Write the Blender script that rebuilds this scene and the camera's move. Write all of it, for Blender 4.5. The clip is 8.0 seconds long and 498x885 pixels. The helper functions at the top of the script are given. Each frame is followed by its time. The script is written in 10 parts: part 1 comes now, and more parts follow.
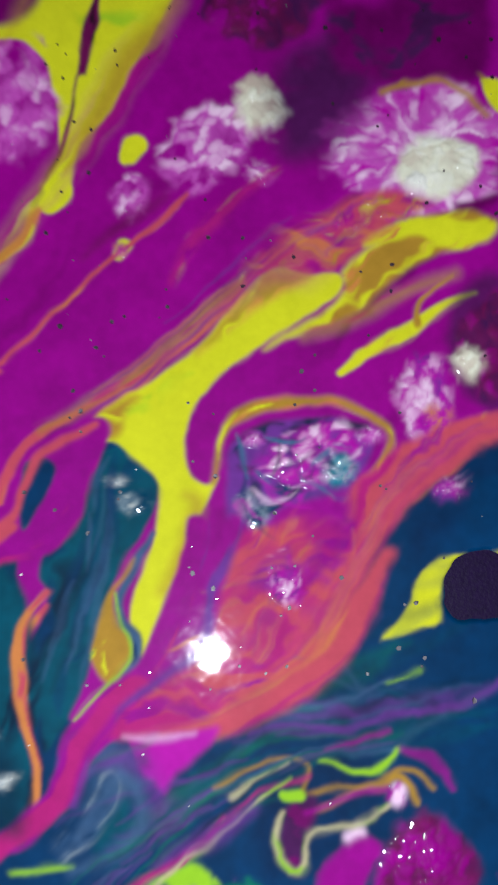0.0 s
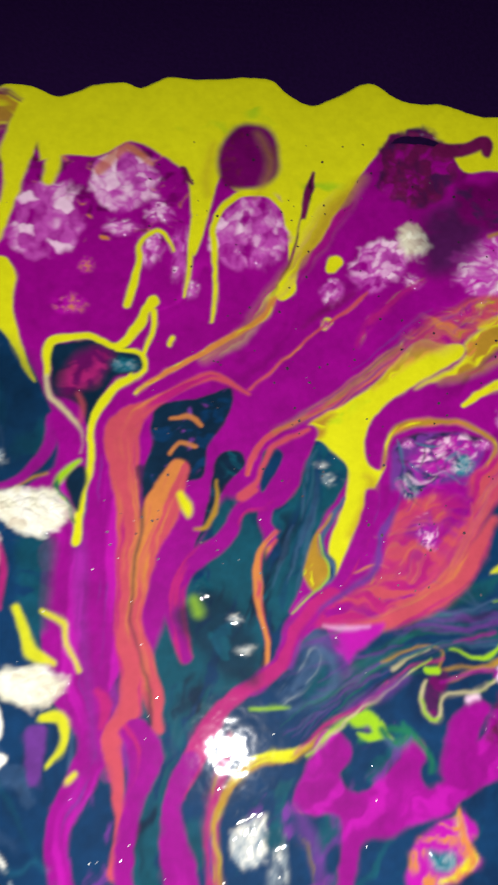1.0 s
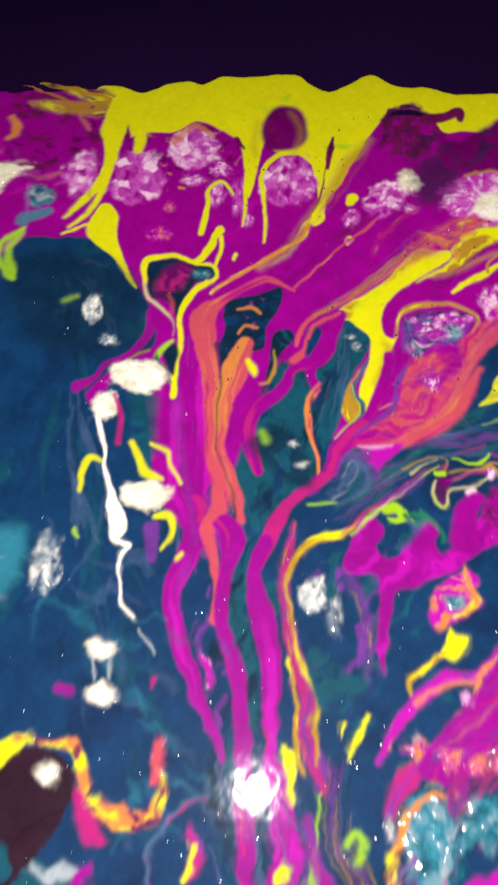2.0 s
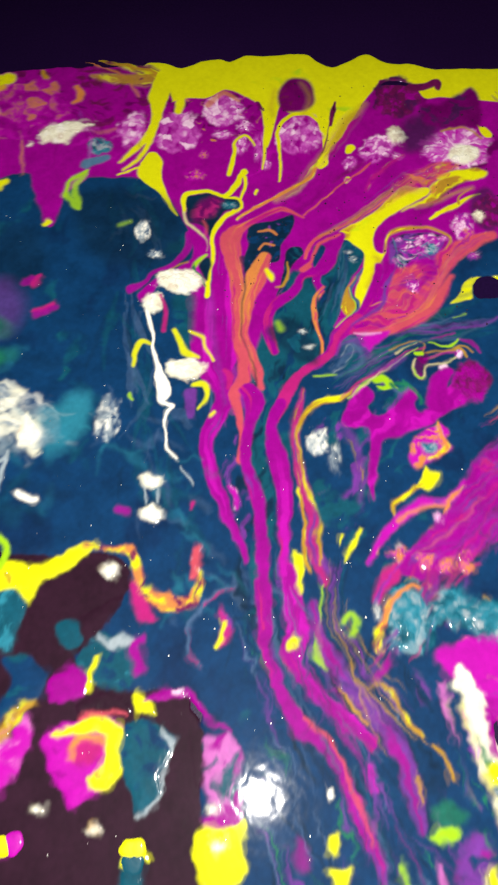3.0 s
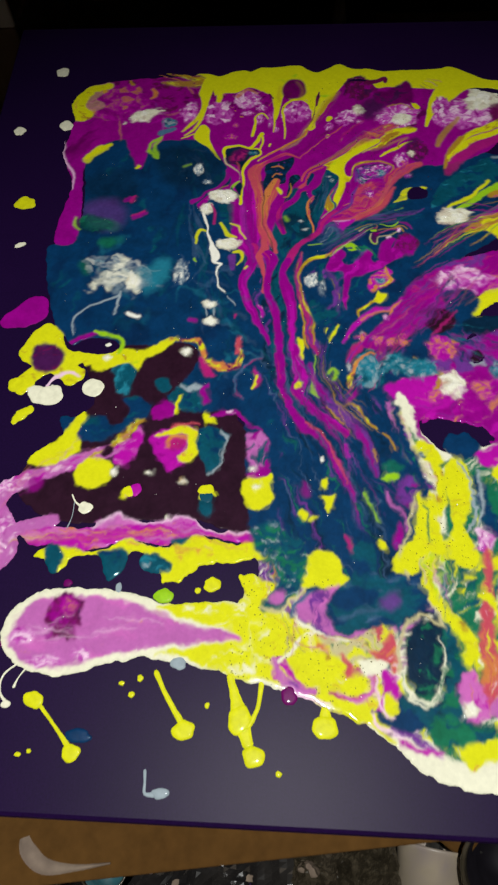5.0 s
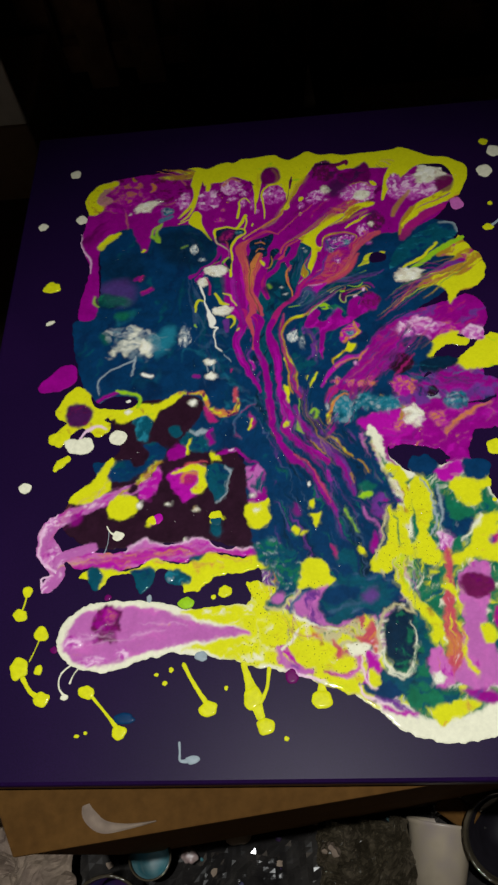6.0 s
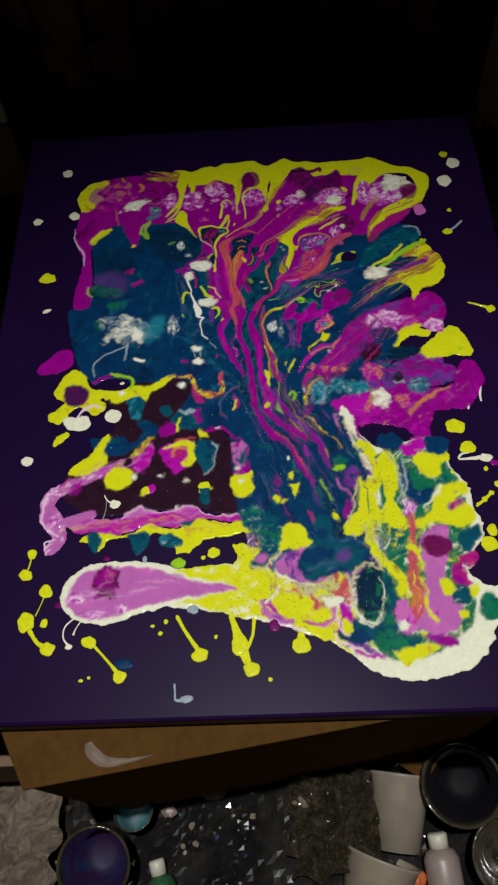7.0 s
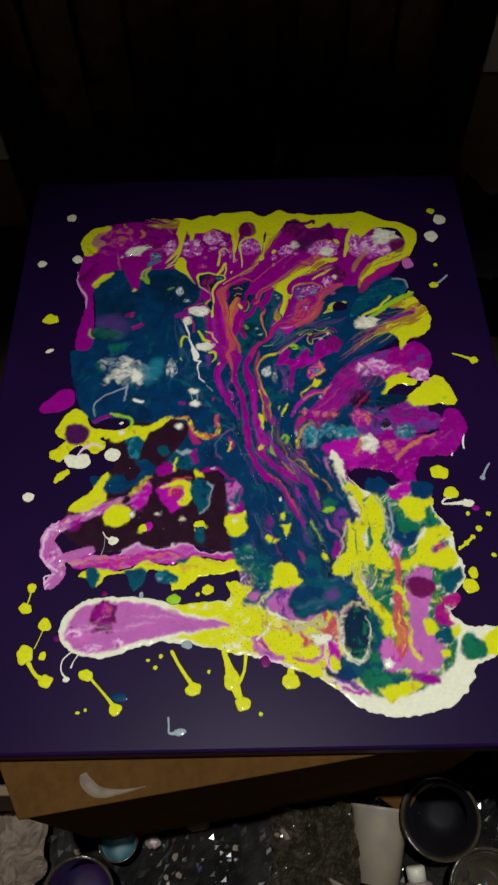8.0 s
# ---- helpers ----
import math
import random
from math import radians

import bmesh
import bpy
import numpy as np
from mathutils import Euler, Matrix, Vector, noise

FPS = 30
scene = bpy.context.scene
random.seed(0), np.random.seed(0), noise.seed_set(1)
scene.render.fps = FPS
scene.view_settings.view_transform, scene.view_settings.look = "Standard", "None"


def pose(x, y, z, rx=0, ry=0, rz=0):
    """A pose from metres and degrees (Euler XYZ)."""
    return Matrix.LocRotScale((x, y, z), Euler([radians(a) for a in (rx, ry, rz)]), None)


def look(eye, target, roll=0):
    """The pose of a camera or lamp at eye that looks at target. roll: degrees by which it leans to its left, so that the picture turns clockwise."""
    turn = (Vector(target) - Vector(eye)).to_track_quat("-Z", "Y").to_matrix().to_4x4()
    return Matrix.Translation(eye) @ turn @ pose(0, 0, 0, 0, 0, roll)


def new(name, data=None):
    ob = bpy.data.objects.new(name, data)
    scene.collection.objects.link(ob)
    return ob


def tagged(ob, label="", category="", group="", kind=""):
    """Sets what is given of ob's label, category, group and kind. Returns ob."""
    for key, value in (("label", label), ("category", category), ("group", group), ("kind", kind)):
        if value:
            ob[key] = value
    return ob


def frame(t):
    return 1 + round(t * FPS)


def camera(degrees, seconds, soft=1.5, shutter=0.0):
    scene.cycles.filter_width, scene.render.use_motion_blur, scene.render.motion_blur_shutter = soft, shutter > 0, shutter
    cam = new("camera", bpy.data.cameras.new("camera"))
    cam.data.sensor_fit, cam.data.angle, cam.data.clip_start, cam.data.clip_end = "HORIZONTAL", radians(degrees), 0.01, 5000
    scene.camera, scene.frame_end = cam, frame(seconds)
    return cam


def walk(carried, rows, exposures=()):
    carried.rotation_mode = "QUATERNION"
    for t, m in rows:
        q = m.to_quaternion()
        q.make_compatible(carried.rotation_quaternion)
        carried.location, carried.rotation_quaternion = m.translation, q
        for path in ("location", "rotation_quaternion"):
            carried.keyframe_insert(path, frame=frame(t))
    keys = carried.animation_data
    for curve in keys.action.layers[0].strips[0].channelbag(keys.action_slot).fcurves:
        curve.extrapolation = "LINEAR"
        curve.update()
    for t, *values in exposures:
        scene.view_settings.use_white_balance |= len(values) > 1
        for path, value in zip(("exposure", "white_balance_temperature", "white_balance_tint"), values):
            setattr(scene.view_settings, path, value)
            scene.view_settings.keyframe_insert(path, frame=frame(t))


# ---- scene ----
cam = camera(36.5, 8.0, soft=2.3, shutter=0.3)
# seconds, eye in metres, turn in degrees
PATH = [
    (0, 0.0652, 0.4083, 0.4851, 6.04, -0.95, 1.54),
    (0.5, 0.0531, 0.3984, 0.5185, 9.29, -0.44, 2.73),
    (1, 0.0301, 0.3720, 0.5528, 13.79, 0.06, 4.66),
    (1.5, 0.0164, 0.3355, 0.5860, 17.08, -0.01, 4.26),
    (2, 0.0198, 0.2937, 0.6029, 18.33, 1.07, 2.77),
    (2.2, 0.0219, 0.2728, 0.6113, 18.52, 1.59, 2.57),
    (3.3, 0.0193, 0.1893, 0.6653, 21.05, 1.40, 3.59),
    (3.5, 0.0196, 0.1668, 0.6821, 20.83, 1.65, 3.76),
    (4, 0.0148, 0.1193, 0.7107, 21.26, 1.26, 3.90),
    (4.5, 0.0137, 0.0642, 0.7309, 24.09, 1.15, 4.49),
    (4.7, 0.0179, 0.0404, 0.7417, 25.12, 1.68, 3.97),
    (5.8, 0.0518, -0.0287, 0.8187, 27.95, 5.92, 0.10),
    (6, 0.0492, -0.0337, 0.8414, 28.68, 5.98, -0.11),
    (6.5, 0.0398, -0.0546, 0.8636, 29.32, 5.05, -1.03),
    (7, 0.0308, -0.0774, 0.8842, 28.74, 2.85, -1.30),
    (7.5, 0.0237, -0.0868, 0.9024, 29.06, 1.27, -0.53),
    (8, 0.0202, -0.0792, 0.9145, 30.70, 0.90, -0.94),
]
EXPOSURES = [(0.0, -0.05, 5500, 10), (0.6, 0.06, 6000, 10), (1.0, 0.12, 6250, 12), (1.5, 0.24, 6500, 18), (2.2, 0.27, 6600, 18), (3.3, 0.18, 6500, 10), (4.0, -0.22, 6400, 10), (4.6, -0.47, 6250, 9), (5.8, -0.78, 6150, 8), (6.5, -0.85, 6100, 8), (8.0, -0.95, 6100, 8)]
walk(cam, [(t, pose(*eye)) for t, *eye in PATH], EXPOSURES)

# ---- light: the small bright lamp held over the painting, and an added warm glow in a dim room ----
world = bpy.data.worlds.new("gap_glow")
scene.world = world
world.use_nodes = True
# warm world light, added to lift the dark background
world.node_tree.nodes["Background"].inputs[0].default_value = (1.0, 0.8, 0.6, 1)
world.node_tree.nodes["Background"].inputs[1].default_value = 1.2
lamp_data = bpy.data.lights.new("torch", "SPOT")
lamp_data.energy, lamp_data.shadow_soft_size, lamp_data.color = 330.0, 0.017, (1.0, 0.97, 0.90)
lamp_data.spot_size, lamp_data.spot_blend = radians(40), 1.0
lamp = new("torch", lamp_data)
lamp.matrix_world = look((0.0, 0.03, 0.36 + 2.1), (0.04, -0.05, 0.36))

# ---- materials ----
TOP = 0.36                      # height of the canvas face
LEFT, RIGHT, NEAR, FAR, DEEP = -0.206, 0.243, 0.003, 0.581, 0.019


def material(name, colour=(0.5, 0.5, 0.5), rough=0.5, metal=0.0, grain=0.0, grain_size=200.0, bump=0.0, bump_size=300.0,
             stain=None, stain_size=12.0, stain_amount=0.5, coat=0.0, attribute="", transmission=0.0, spread=0.0, gloss=0.5):
    """A principled surface with grain, larger stains and fine relief."""
    m = bpy.data.materials.new(name)
    m.use_nodes = True
    nt = m.node_tree
    b = nt.nodes["Principled BSDF"]
    N, L = nt.nodes.new, nt.links.new
    b.inputs["Roughness"].default_value, b.inputs["Metallic"].default_value = rough, metal
    b.inputs["Coat Weight"].default_value, b.inputs["Coat Roughness"].default_value = coat, 0.04
    b.inputs["Specular IOR Level"].default_value = gloss
    b.inputs["Transmission Weight"].default_value = transmission
    place = N("ShaderNodeNewGeometry").outputs["Position"]
    if attribute:
        a = N("ShaderNodeAttribute")
        a.attribute_name = attribute
        base = a.outputs["Color"]
    else:
        c = N("ShaderNodeRGB")
        c.outputs[0].default_value = (*colour, 1)
        base = c.outputs[0]

    def tex(size, detail=4.0):
        n = N("ShaderNodeTexNoise")
        n.inputs["Scale"].default_value, n.inputs["Detail"].default_value = size, detail
        L(place, n.inputs["Vector"])
        return n.outputs["Fac"]

    def mixed(kind, fac, a, c):
        x = N("ShaderNodeMix")
        x.data_type, x.blend_type = "RGBA", kind
        if isinstance(fac, float):
            x.inputs[0].default_value = fac
        else:
            L(fac, x.inputs[0])
        L(a, x.inputs[6])
        if isinstance(c, tuple):
            x.inputs[7].default_value = (*c, 1)
        else:
            L(c, x.inputs[7])
        return x.outputs[2]

    def ramp(value, low, high):
        r = N("ShaderNodeMapRange")
        r.inputs[1].default_value, r.inputs[2].default_value = low, high
        L(value, r.inputs[0])
        return r.outputs[0]

    if stain:
        s = N("ShaderNodeMath")
        s.operation = "MULTIPLY"
        s.inputs[1].default_value = stain_amount
        L(ramp(tex(stain_size), 0.45, 0.7), s.inputs[0])
        base = mixed("MIX", s.outputs[0], base, stain)
    if spread:
        info = N("ShaderNodeObjectInfo")
        hs = N("ShaderNodeHueSaturation")
        v = N("ShaderNodeMapRange")
        v.inputs[3].default_value, v.inputs[4].default_value = 1 - spread, 1 + spread
        L(info.outputs["Random"], v.inputs[0])
        L(v.outputs[0], hs.inputs["Value"])
        L(base, hs.inputs["Color"])
        base = hs.outputs[0]
    if grain:
        g = N("ShaderNodeMapRange")
        g.inputs[1].default_value, g.inputs[2].default_value = 0.3, 0.7
        g.inputs[3].default_value, g.inputs[4].default_value = 1 - grain, 1 + grain * 0.4
        L(tex(grain_size, 6.0), g.inputs[0])
        k = N("ShaderNodeCombineColor")
        for i in range(3):
            L(g.outputs[0], k.inputs[i])
        base = mixed("MULTIPLY", 1.0, base, k.outputs[0])
    L(base, b.inputs["Base Color"])
    if bump:
        bp = N("ShaderNodeBump")
        bp.inputs["Strength"].default_value, bp.inputs["Distance"].default_value = bump, 0.001
        L(tex(bump_size, 5.0), bp.inputs["Height"])
        L(bp.outputs[0], b.inputs["Normal"])
    return m


M_PAINT = material("wet_acrylic", rough=0.45, coat=0.4, attribute="pigment", grain=0.07, grain_size=420, bump=0.006, bump_size=260, gloss=0.025)
M_CANVAS = material("purple_primed_canvas", (0.011, 0.003, 0.030), rough=0.36, grain=0.25, grain_size=900, bump=0.06, bump_size=1600, gloss=0.055,
                    stain=(0.016, 0.004, 0.040), stain_size=9, stain_amount=0.6, coat=0.0)
M_BOX = material("brown_cardboard", (0.078, 0.037, 0.009), rough=0.95, grain=0.2, grain_size=150, bump=0.2, bump_size=250, stain=(0.055, 0.025, 0.006), stain_size=14, gloss=0.08)
M_BAG = material("black_plastic_film", (0.012, 0.011, 0.011), rough=0.16, grain=0.3, grain_size=60, stain=(0.05, 0.045, 0.04), stain_size=20, stain_amount=0.5)
M_WHITE = material("white_plastic", (0.30, 0.25, 0.185), rough=0.4, grain=0.12, grain_size=90, stain=(0.17, 0.14, 0.15), stain_size=45, stain_amount=0.6)
M_CUPPURPLE = material("purple_paint_film", (0.016, 0.005, 0.03), gloss=0.15, rough=0.5, grain=0.2, grain_size=80, stain=(0.006, 0.018, 0.06), stain_size=35, stain_amount=0.9)
M_CUPTEAL = material("teal_paint_film", (0.03, 0.10, 0.12), rough=0.4, gloss=0.2, grain=0.2, grain_size=80, stain=(0.12, 0.15, 0.15), stain_size=60, stain_amount=0.6)
M_CUPDARK = material("dark_cup_inside", (0.006, 0.005, 0.007), gloss=0.06, rough=0.5, grain=0.3, grain_size=70)
M_TISSUE = material("soiled_tissue", (0.19, 0.145, 0.11), rough=0.9, grain=0.25, grain_size=120, bump=0.4, bump_size=300, stain=(0.09, 0.06, 0.06), stain_size=40, gloss=0.1)
M_FILM = material("crumpled_clear_film", (0.042, 0.034, 0.022), rough=0.10, grain=0.4, grain_size=60, stain=(0.05, 0.04, 0.03), stain_size=30)
M_FLOOR = material("dark_floorboards", (0.05, 0.035, 0.025), rough=0.6, grain=0.3, grain_size=40, bump=0.2, bump_size=120, stain=(0.03, 0.02, 0.015))
M_WOOD = material("dark_stained_wood", (0.20, 0.12, 0.075), rough=0.5, grain=0.4, grain_size=30, bump=0.2, bump_size=120)
M_WALL = material("dim_plaster_wall", (0.10, 0.08, 0.065), rough=0.9, grain=0.15, grain_size=20, bump=0.2, bump_size=90)
M_PANEL = material("pale_board", (0.50, 0.47, 0.43), rough=0.7, grain=0.15, grain_size=30, stain=(0.32, 0.3, 0.28))
M_BROWN = material("brown_board", (0.14, 0.09, 0.05), rough=0.8, grain=0.2, grain_size=40, stain=(0.09, 0.06, 0.035))


def box(bm, x0, y0, z0, x1, y1, z1, bevel=0.0, turn=None):
    got = bmesh.ops.create_cube(bm, size=1.0)["verts"]
    m = Matrix.Translation(((x0 + x1) / 2, (y0 + y1) / 2, (z0 + z1) / 2)) @ Matrix.Diagonal((x1 - x0, y1 - y0, z1 - z0, 1))
    bmesh.ops.transform(bm, matrix=(turn @ m) if turn else m, verts=got)
    if bevel:
        edges = list({e for v in got for e in v.link_edges})
        bmesh.ops.bevel(bm, geom=edges, offset=bevel, segments=2, affect="EDGES", profile=0.5)


def part(name, bm, mat, parent=None, label="", smooth=True):
    """Links a bmesh as one mesh object, under a thing or a part."""
    me = bpy.data.meshes.new(name)
    bm.to_mesh(me)
    bm.free()
    me.materials.append(mat)
    if smooth:
        me.shade_smooth()
    ob = new(name, me)
    if parent:
        ob.parent = parent
    if label:
        ob["label"] = label
    return ob


def slab(name, mat, a, b, parent=None, label="", bevel=0.002, turn=None):
    bm = bmesh.new()
    box(bm, *a, *b, bevel, turn)
    return part(name, bm, mat, parent, label, smooth=False)


# ---- the painting: canvas ----
painting = tagged(new("painting"), "purple canvas covered with poured neon acrylic paint", "painting")
bm = bmesh.new()
box(bm, LEFT, NEAR, TOP - DEEP, RIGHT, FAR, TOP, 0.0025)
part("canvas", bm, M_CANVAS, painting, "stretched canvas primed deep purple", smooth=False)

# ---- the painting: pigments, linear ----
BLUE, NAVY, TEAL, CYAN = (0.003, 0.032, 0.100), (0.003, 0.018, 0.045), (0.004, 0.066, 0.105), (0.02, 0.19, 0.27)
DEEP_BLUE = (0.003, 0.022, 0.075)
MAGENTA, DEEPMAG, HOT = (0.27, 0.001, 0.22), (0.13, 0.001, 0.10), (0.42, 0.004, 0.34)
PLUM, VIOLET, WINE, MAROON = (0.055, 0.008, 0.07), (0.14, 0.03, 0.25), (0.13, 0.006, 0.07), (0.022, 0.006, 0.016)
YELLOW, LIME, OCHRE, ORANGE = (0.66, 0.66, 0.004), (0.30, 0.55, 0.01), (0.40, 0.22, 0.02), (0.58, 0.20, 0.05)
CORAL, ROSE, PINK, PALE = (0.50, 0.065, 0.10), (0.40, 0.012, 0.16), (0.55, 0.13, 0.45), (0.82, 0.55, 0.74)
CREAM, WHITE, GREEN, SLATE = (0.78, 0.76, 0.58), (0.85, 0.83, 0.74), (0.01, 0.14, 0.07), (0.05, 0.10, 0.20)
ASH = (0.30, 0.36, 0.40)
LILAC, ORCHID, SAND = (0.46, 0.12, 0.40), (0.50, 0.075, 0.44), (0.52, 0.46, 0.24)


def steps(lo, hi, fine_lo, fine_hi, fine, coarse):
    return np.concatenate([np.arange(lo, fine_lo, coarse), np.arange(fine_lo, fine_hi, fine), np.arange(fine_hi, hi + coarse, coarse)])


GX, GY = steps(-200, 238, -52, 128, 0.3, 0.66), steps(6, 576, 330, 522, 0.3, 0.66)      # millimetres
SHAPE = (len(GY), len(GX))
colour = np.zeros((*SHAPE, 3), np.float32)
height = np.full(SHAPE, -0.4, np.float32)
owner = np.full(SHAPE, -1, np.int16)
XX, YY = np.meshgrid(GX.astype(np.float32), GY.astype(np.float32))
PARTS = []


def lattice(ix, iy, seed):
    h = (ix * 374761393 + iy * 668265263 + seed * 974634777) & 0x7FFFFFFF
    h = ((h ^ (h >> 13)) * 1274126177) & 0x7FFFFFFF
    return ((h ^ (h >> 16)) & 0xFFFF) / 65535.0


def value_noise(x, y, seed):
    x0, y0 = np.floor(x), np.floor(y)
    fx, fy = x - x0, y - y0
    fx, fy = fx * fx * (3 - 2 * fx), fy * fy * (3 - 2 * fy)
    ix, iy = x0.astype(np.int64), y0.astype(np.int64)
    a, b = lattice(ix, iy, seed), lattice(ix + 1, iy, seed)
    c, d = lattice(ix, iy + 1, seed), lattice(ix + 1, iy + 1, seed)
    return ((a * (1 - fx) + b * fx) * (1 - fy) + (c * (1 - fx) + d * fx) * fy).astype(np.float32)


def cloud(x, y, seed, octaves=3):
    """Noise about 0, from -1 to 1."""
    total, size = 0, 0.5
    for k in range(octaves):
        total = total + (value_noise(x * 2 ** k, y * 2 ** k, seed + 17 * k) - 0.5) * 2 * size
        size /= 2
    return total


BEND_X = cloud(XX / 9, YY / 9, 5) * 1.6 + cloud(XX / 2.5, YY / 2.5, 9, 2) * 0.25
BEND_Y = cloud(XX / 9, YY / 9, 6) * 1.6 + cloud(XX / 2.5, YY / 2.5, 10, 2) * 0.25
FINE = cloud(XX / 3.0, YY / 3.0, 21, 3)


def smooth(lo, hi, v):
    k = np.clip((v - lo) / (hi - lo), 0, 1)
    return k * k * (3 - 2 * k)


def window(points, margin):
    p = np.array(points, float)
    c0, c1 = np.searchsorted(GX, [p[:, 0].min() - margin, p[:, 0].max() + margin])
    r0, r1 = np.searchsorted(GY, [p[:, 1].min() - margin, p[:, 1].max() + margin])
    return slice(r0, max(r1, r0 + 1)), slice(c0, max(c1, c0 + 1))


def curve(points, closed, fine=5):
    """A smooth line through control points."""
    p = np.array(points, float)
    n = len(p)
    made = []
    for i in range(n if closed else n - 1):
        a, b, c, d = (p[(i + k) % n] if closed else p[min(max(i + k, 0), n - 1)] for k in (-1, 0, 1, 2))
        for t in np.arange(fine) / fine:
            made.append(0.5 * (2 * b + (c - a) * t + (2 * a - 5 * b + 4 * c - d) * t * t + (3 * b - a - 3 * c + d) * t ** 3))
    if not closed:
        made.append(p[-1])
    return np.array(made, np.float32)


def lay(win, d, pigment, name, label, edge, lift, rim, streaks, along, across, seed, amount=1.0, bare=False):
    """Lays paint where d (millimetres, negative inside) says so."""
    if not d.size:
        return
    a = smooth(edge, -edge, d) * amount
    if bare:
        height[win] = height[win] * (1 - a) - 0.4 * a
        owner[win][a > 0.5] = -1
        return
    tint = np.empty((*d.shape, 3), np.float32)
    tint[:] = pigment
    for n, (other, share, fine, stretch) in enumerate(streaks):
        v = cloud(along / stretch, across / fine, seed + 31 * n, 3)
        k = smooth(0.30 - share, 0.62 - share, v)[..., None]
        tint = tint * (1 - k) + np.array(other, np.float32) * k
    colour[win] = colour[win] * (1 - a[..., None]) + tint * a[..., None]
    if lift is not None:
        dome = 0.25 + 0.5 * lift * np.sqrt(np.clip(-d / rim, 0, 1)) + 0.02 * FINE[win]
        rise = -0.4 + (dome + 0.4) * smooth(edge + 0.3, -edge - 0.3, d) * amount
        height[win] = np.maximum(height[win], rise)
    if name:
        PARTS.append((name, label))
        owner[win][a > 0.5] = len(PARTS) - 1
    else:
        owner[win][(a > 0.5) & (owner[win] < 0)] = 0


def pool(name, pigment, outline, edge=0.35, wob=0.5, lift=0.5, rim=4.0, streaks=(), turn=0.0, label="", amount=1.0, bare=False, seed=None):
    """A poured area with a smooth closed outline."""
    seed = seed or 100 + len(PARTS) * 7
    line = curve(outline, True)
    win = window(line, 4)
    x, y = XX[win] + wob * BEND_X[win], YY[win] + wob * BEND_Y[win]
    best = np.full(x.shape, 1e9, np.float32)
    inside = np.zeros(x.shape, bool)
    for (ax, ay), (bx, by) in zip(line, np.roll(line, -1, 0)):
        ex, ey = bx - ax, by - ay
        t = np.clip(((x - ax) * ex + (y - ay) * ey) / (ex * ex + ey * ey + 1e-9), 0, 1)
        best = np.minimum(best, (x - ax - t * ex) ** 2 + (y - ay - t * ey) ** 2)
        if ay != by:
            inside ^= ((ay > y) != (by > y)) & (x < ex * (y - ay) / (by - ay) + ax)
    d = np.sqrt(best) * np.where(inside, -1, 1)
    c, s = math.cos(radians(turn)), math.sin(radians(turn))
    u, v = XX[win] + 3.5 * BEND_X[win], YY[win] + 3.5 * BEND_Y[win]
    lay(win, d, pigment, name, label, edge, lift, rim, streaks, c * u + s * v, -s * u + c * v, seed, amount, bare)


def stroke(name, pigment, line, edge=0.3, wob=0.4, lift=0.4, rim=2.0, streaks=(), label="", amount=1.0, bare=False, seed=None):
    """A run of paint along a smooth line, with its width at each point."""
    seed = seed or 100 + len(PARTS) * 7
    p = curve(line, False)
    win = window(p[:, :2], p[:, 2].max() / 2 + 3)
    x, y = XX[win] + wob * BEND_X[win], YY[win] + wob * BEND_Y[win]
    d = np.full(x.shape, 1e9, np.float32)
    along, across = np.zeros_like(d), np.zeros_like(d)
    run = 0.0
    for (ax, ay, aw), (bx, by, bw) in zip(p[:-1], p[1:]):
        ex, ey = bx - ax, by - ay
        size = math.hypot(ex, ey) + 1e-6
        t = np.clip(((x - ax) * ex + (y - ay) * ey) / (size * size), 0, 1)
        qx, qy = x - ax - t * ex, y - ay - t * ey
        e = np.sqrt(qx * qx + qy * qy) - (aw + (bw - aw) * t) / 2
        nearer = e < d
        d = np.where(nearer, e, d)
        along = np.where(nearer, run + t * size, along)
        across = np.where(nearer, (ex * qy - ey * qx) / size, across)
        run += size
    lay(win, d, pigment, name, label, edge, lift, rim, streaks, along, across + 0.5 * BEND_X[win], seed, amount, bare)


def flow(guide, spread, count, pigments, seed, wide=(0.3, 0.9), part_of=(0.15, 0.5), amount=0.8, wob=0.7, edge=0.3):
    """Many fine threads of colour that follow one run of the paint. guide: (x, y, width) along its middle."""
    rng = np.random.default_rng(seed)
    p = curve(guide, False, 8)
    t = np.gradient(p[:, :2], axis=0)
    t /= np.linalg.norm(t, axis=1, keepdims=True) + 1e-9
    for _ in range(count):
        share = rng.uniform(*part_of)
        a = rng.uniform(0, 1 - share)
        q = rng.normal(0, 0.33) * spread
        drift = rng.normal(0, 0.12) * spread
        k = np.linspace(a, a + share, 5) * (len(p) - 1)
        i = k.astype(int)
        w = rng.uniform(*wide)
        line = []
        for n, j in enumerate(i):
            o = (q + drift * n) * p[j, 2] / 2
            line.append((p[j, 0] - t[j, 1] * o, p[j, 1] + t[j, 0] * o, w * (0.35, 1, 1.2, 0.8, 0.3)[n]))
        stroke(None, pigments[rng.integers(len(pigments))], line, wob=wob, edge=edge, amount=amount * rng.uniform(0.6, 1), lift=None, seed=int(rng.integers(1, 9999)))


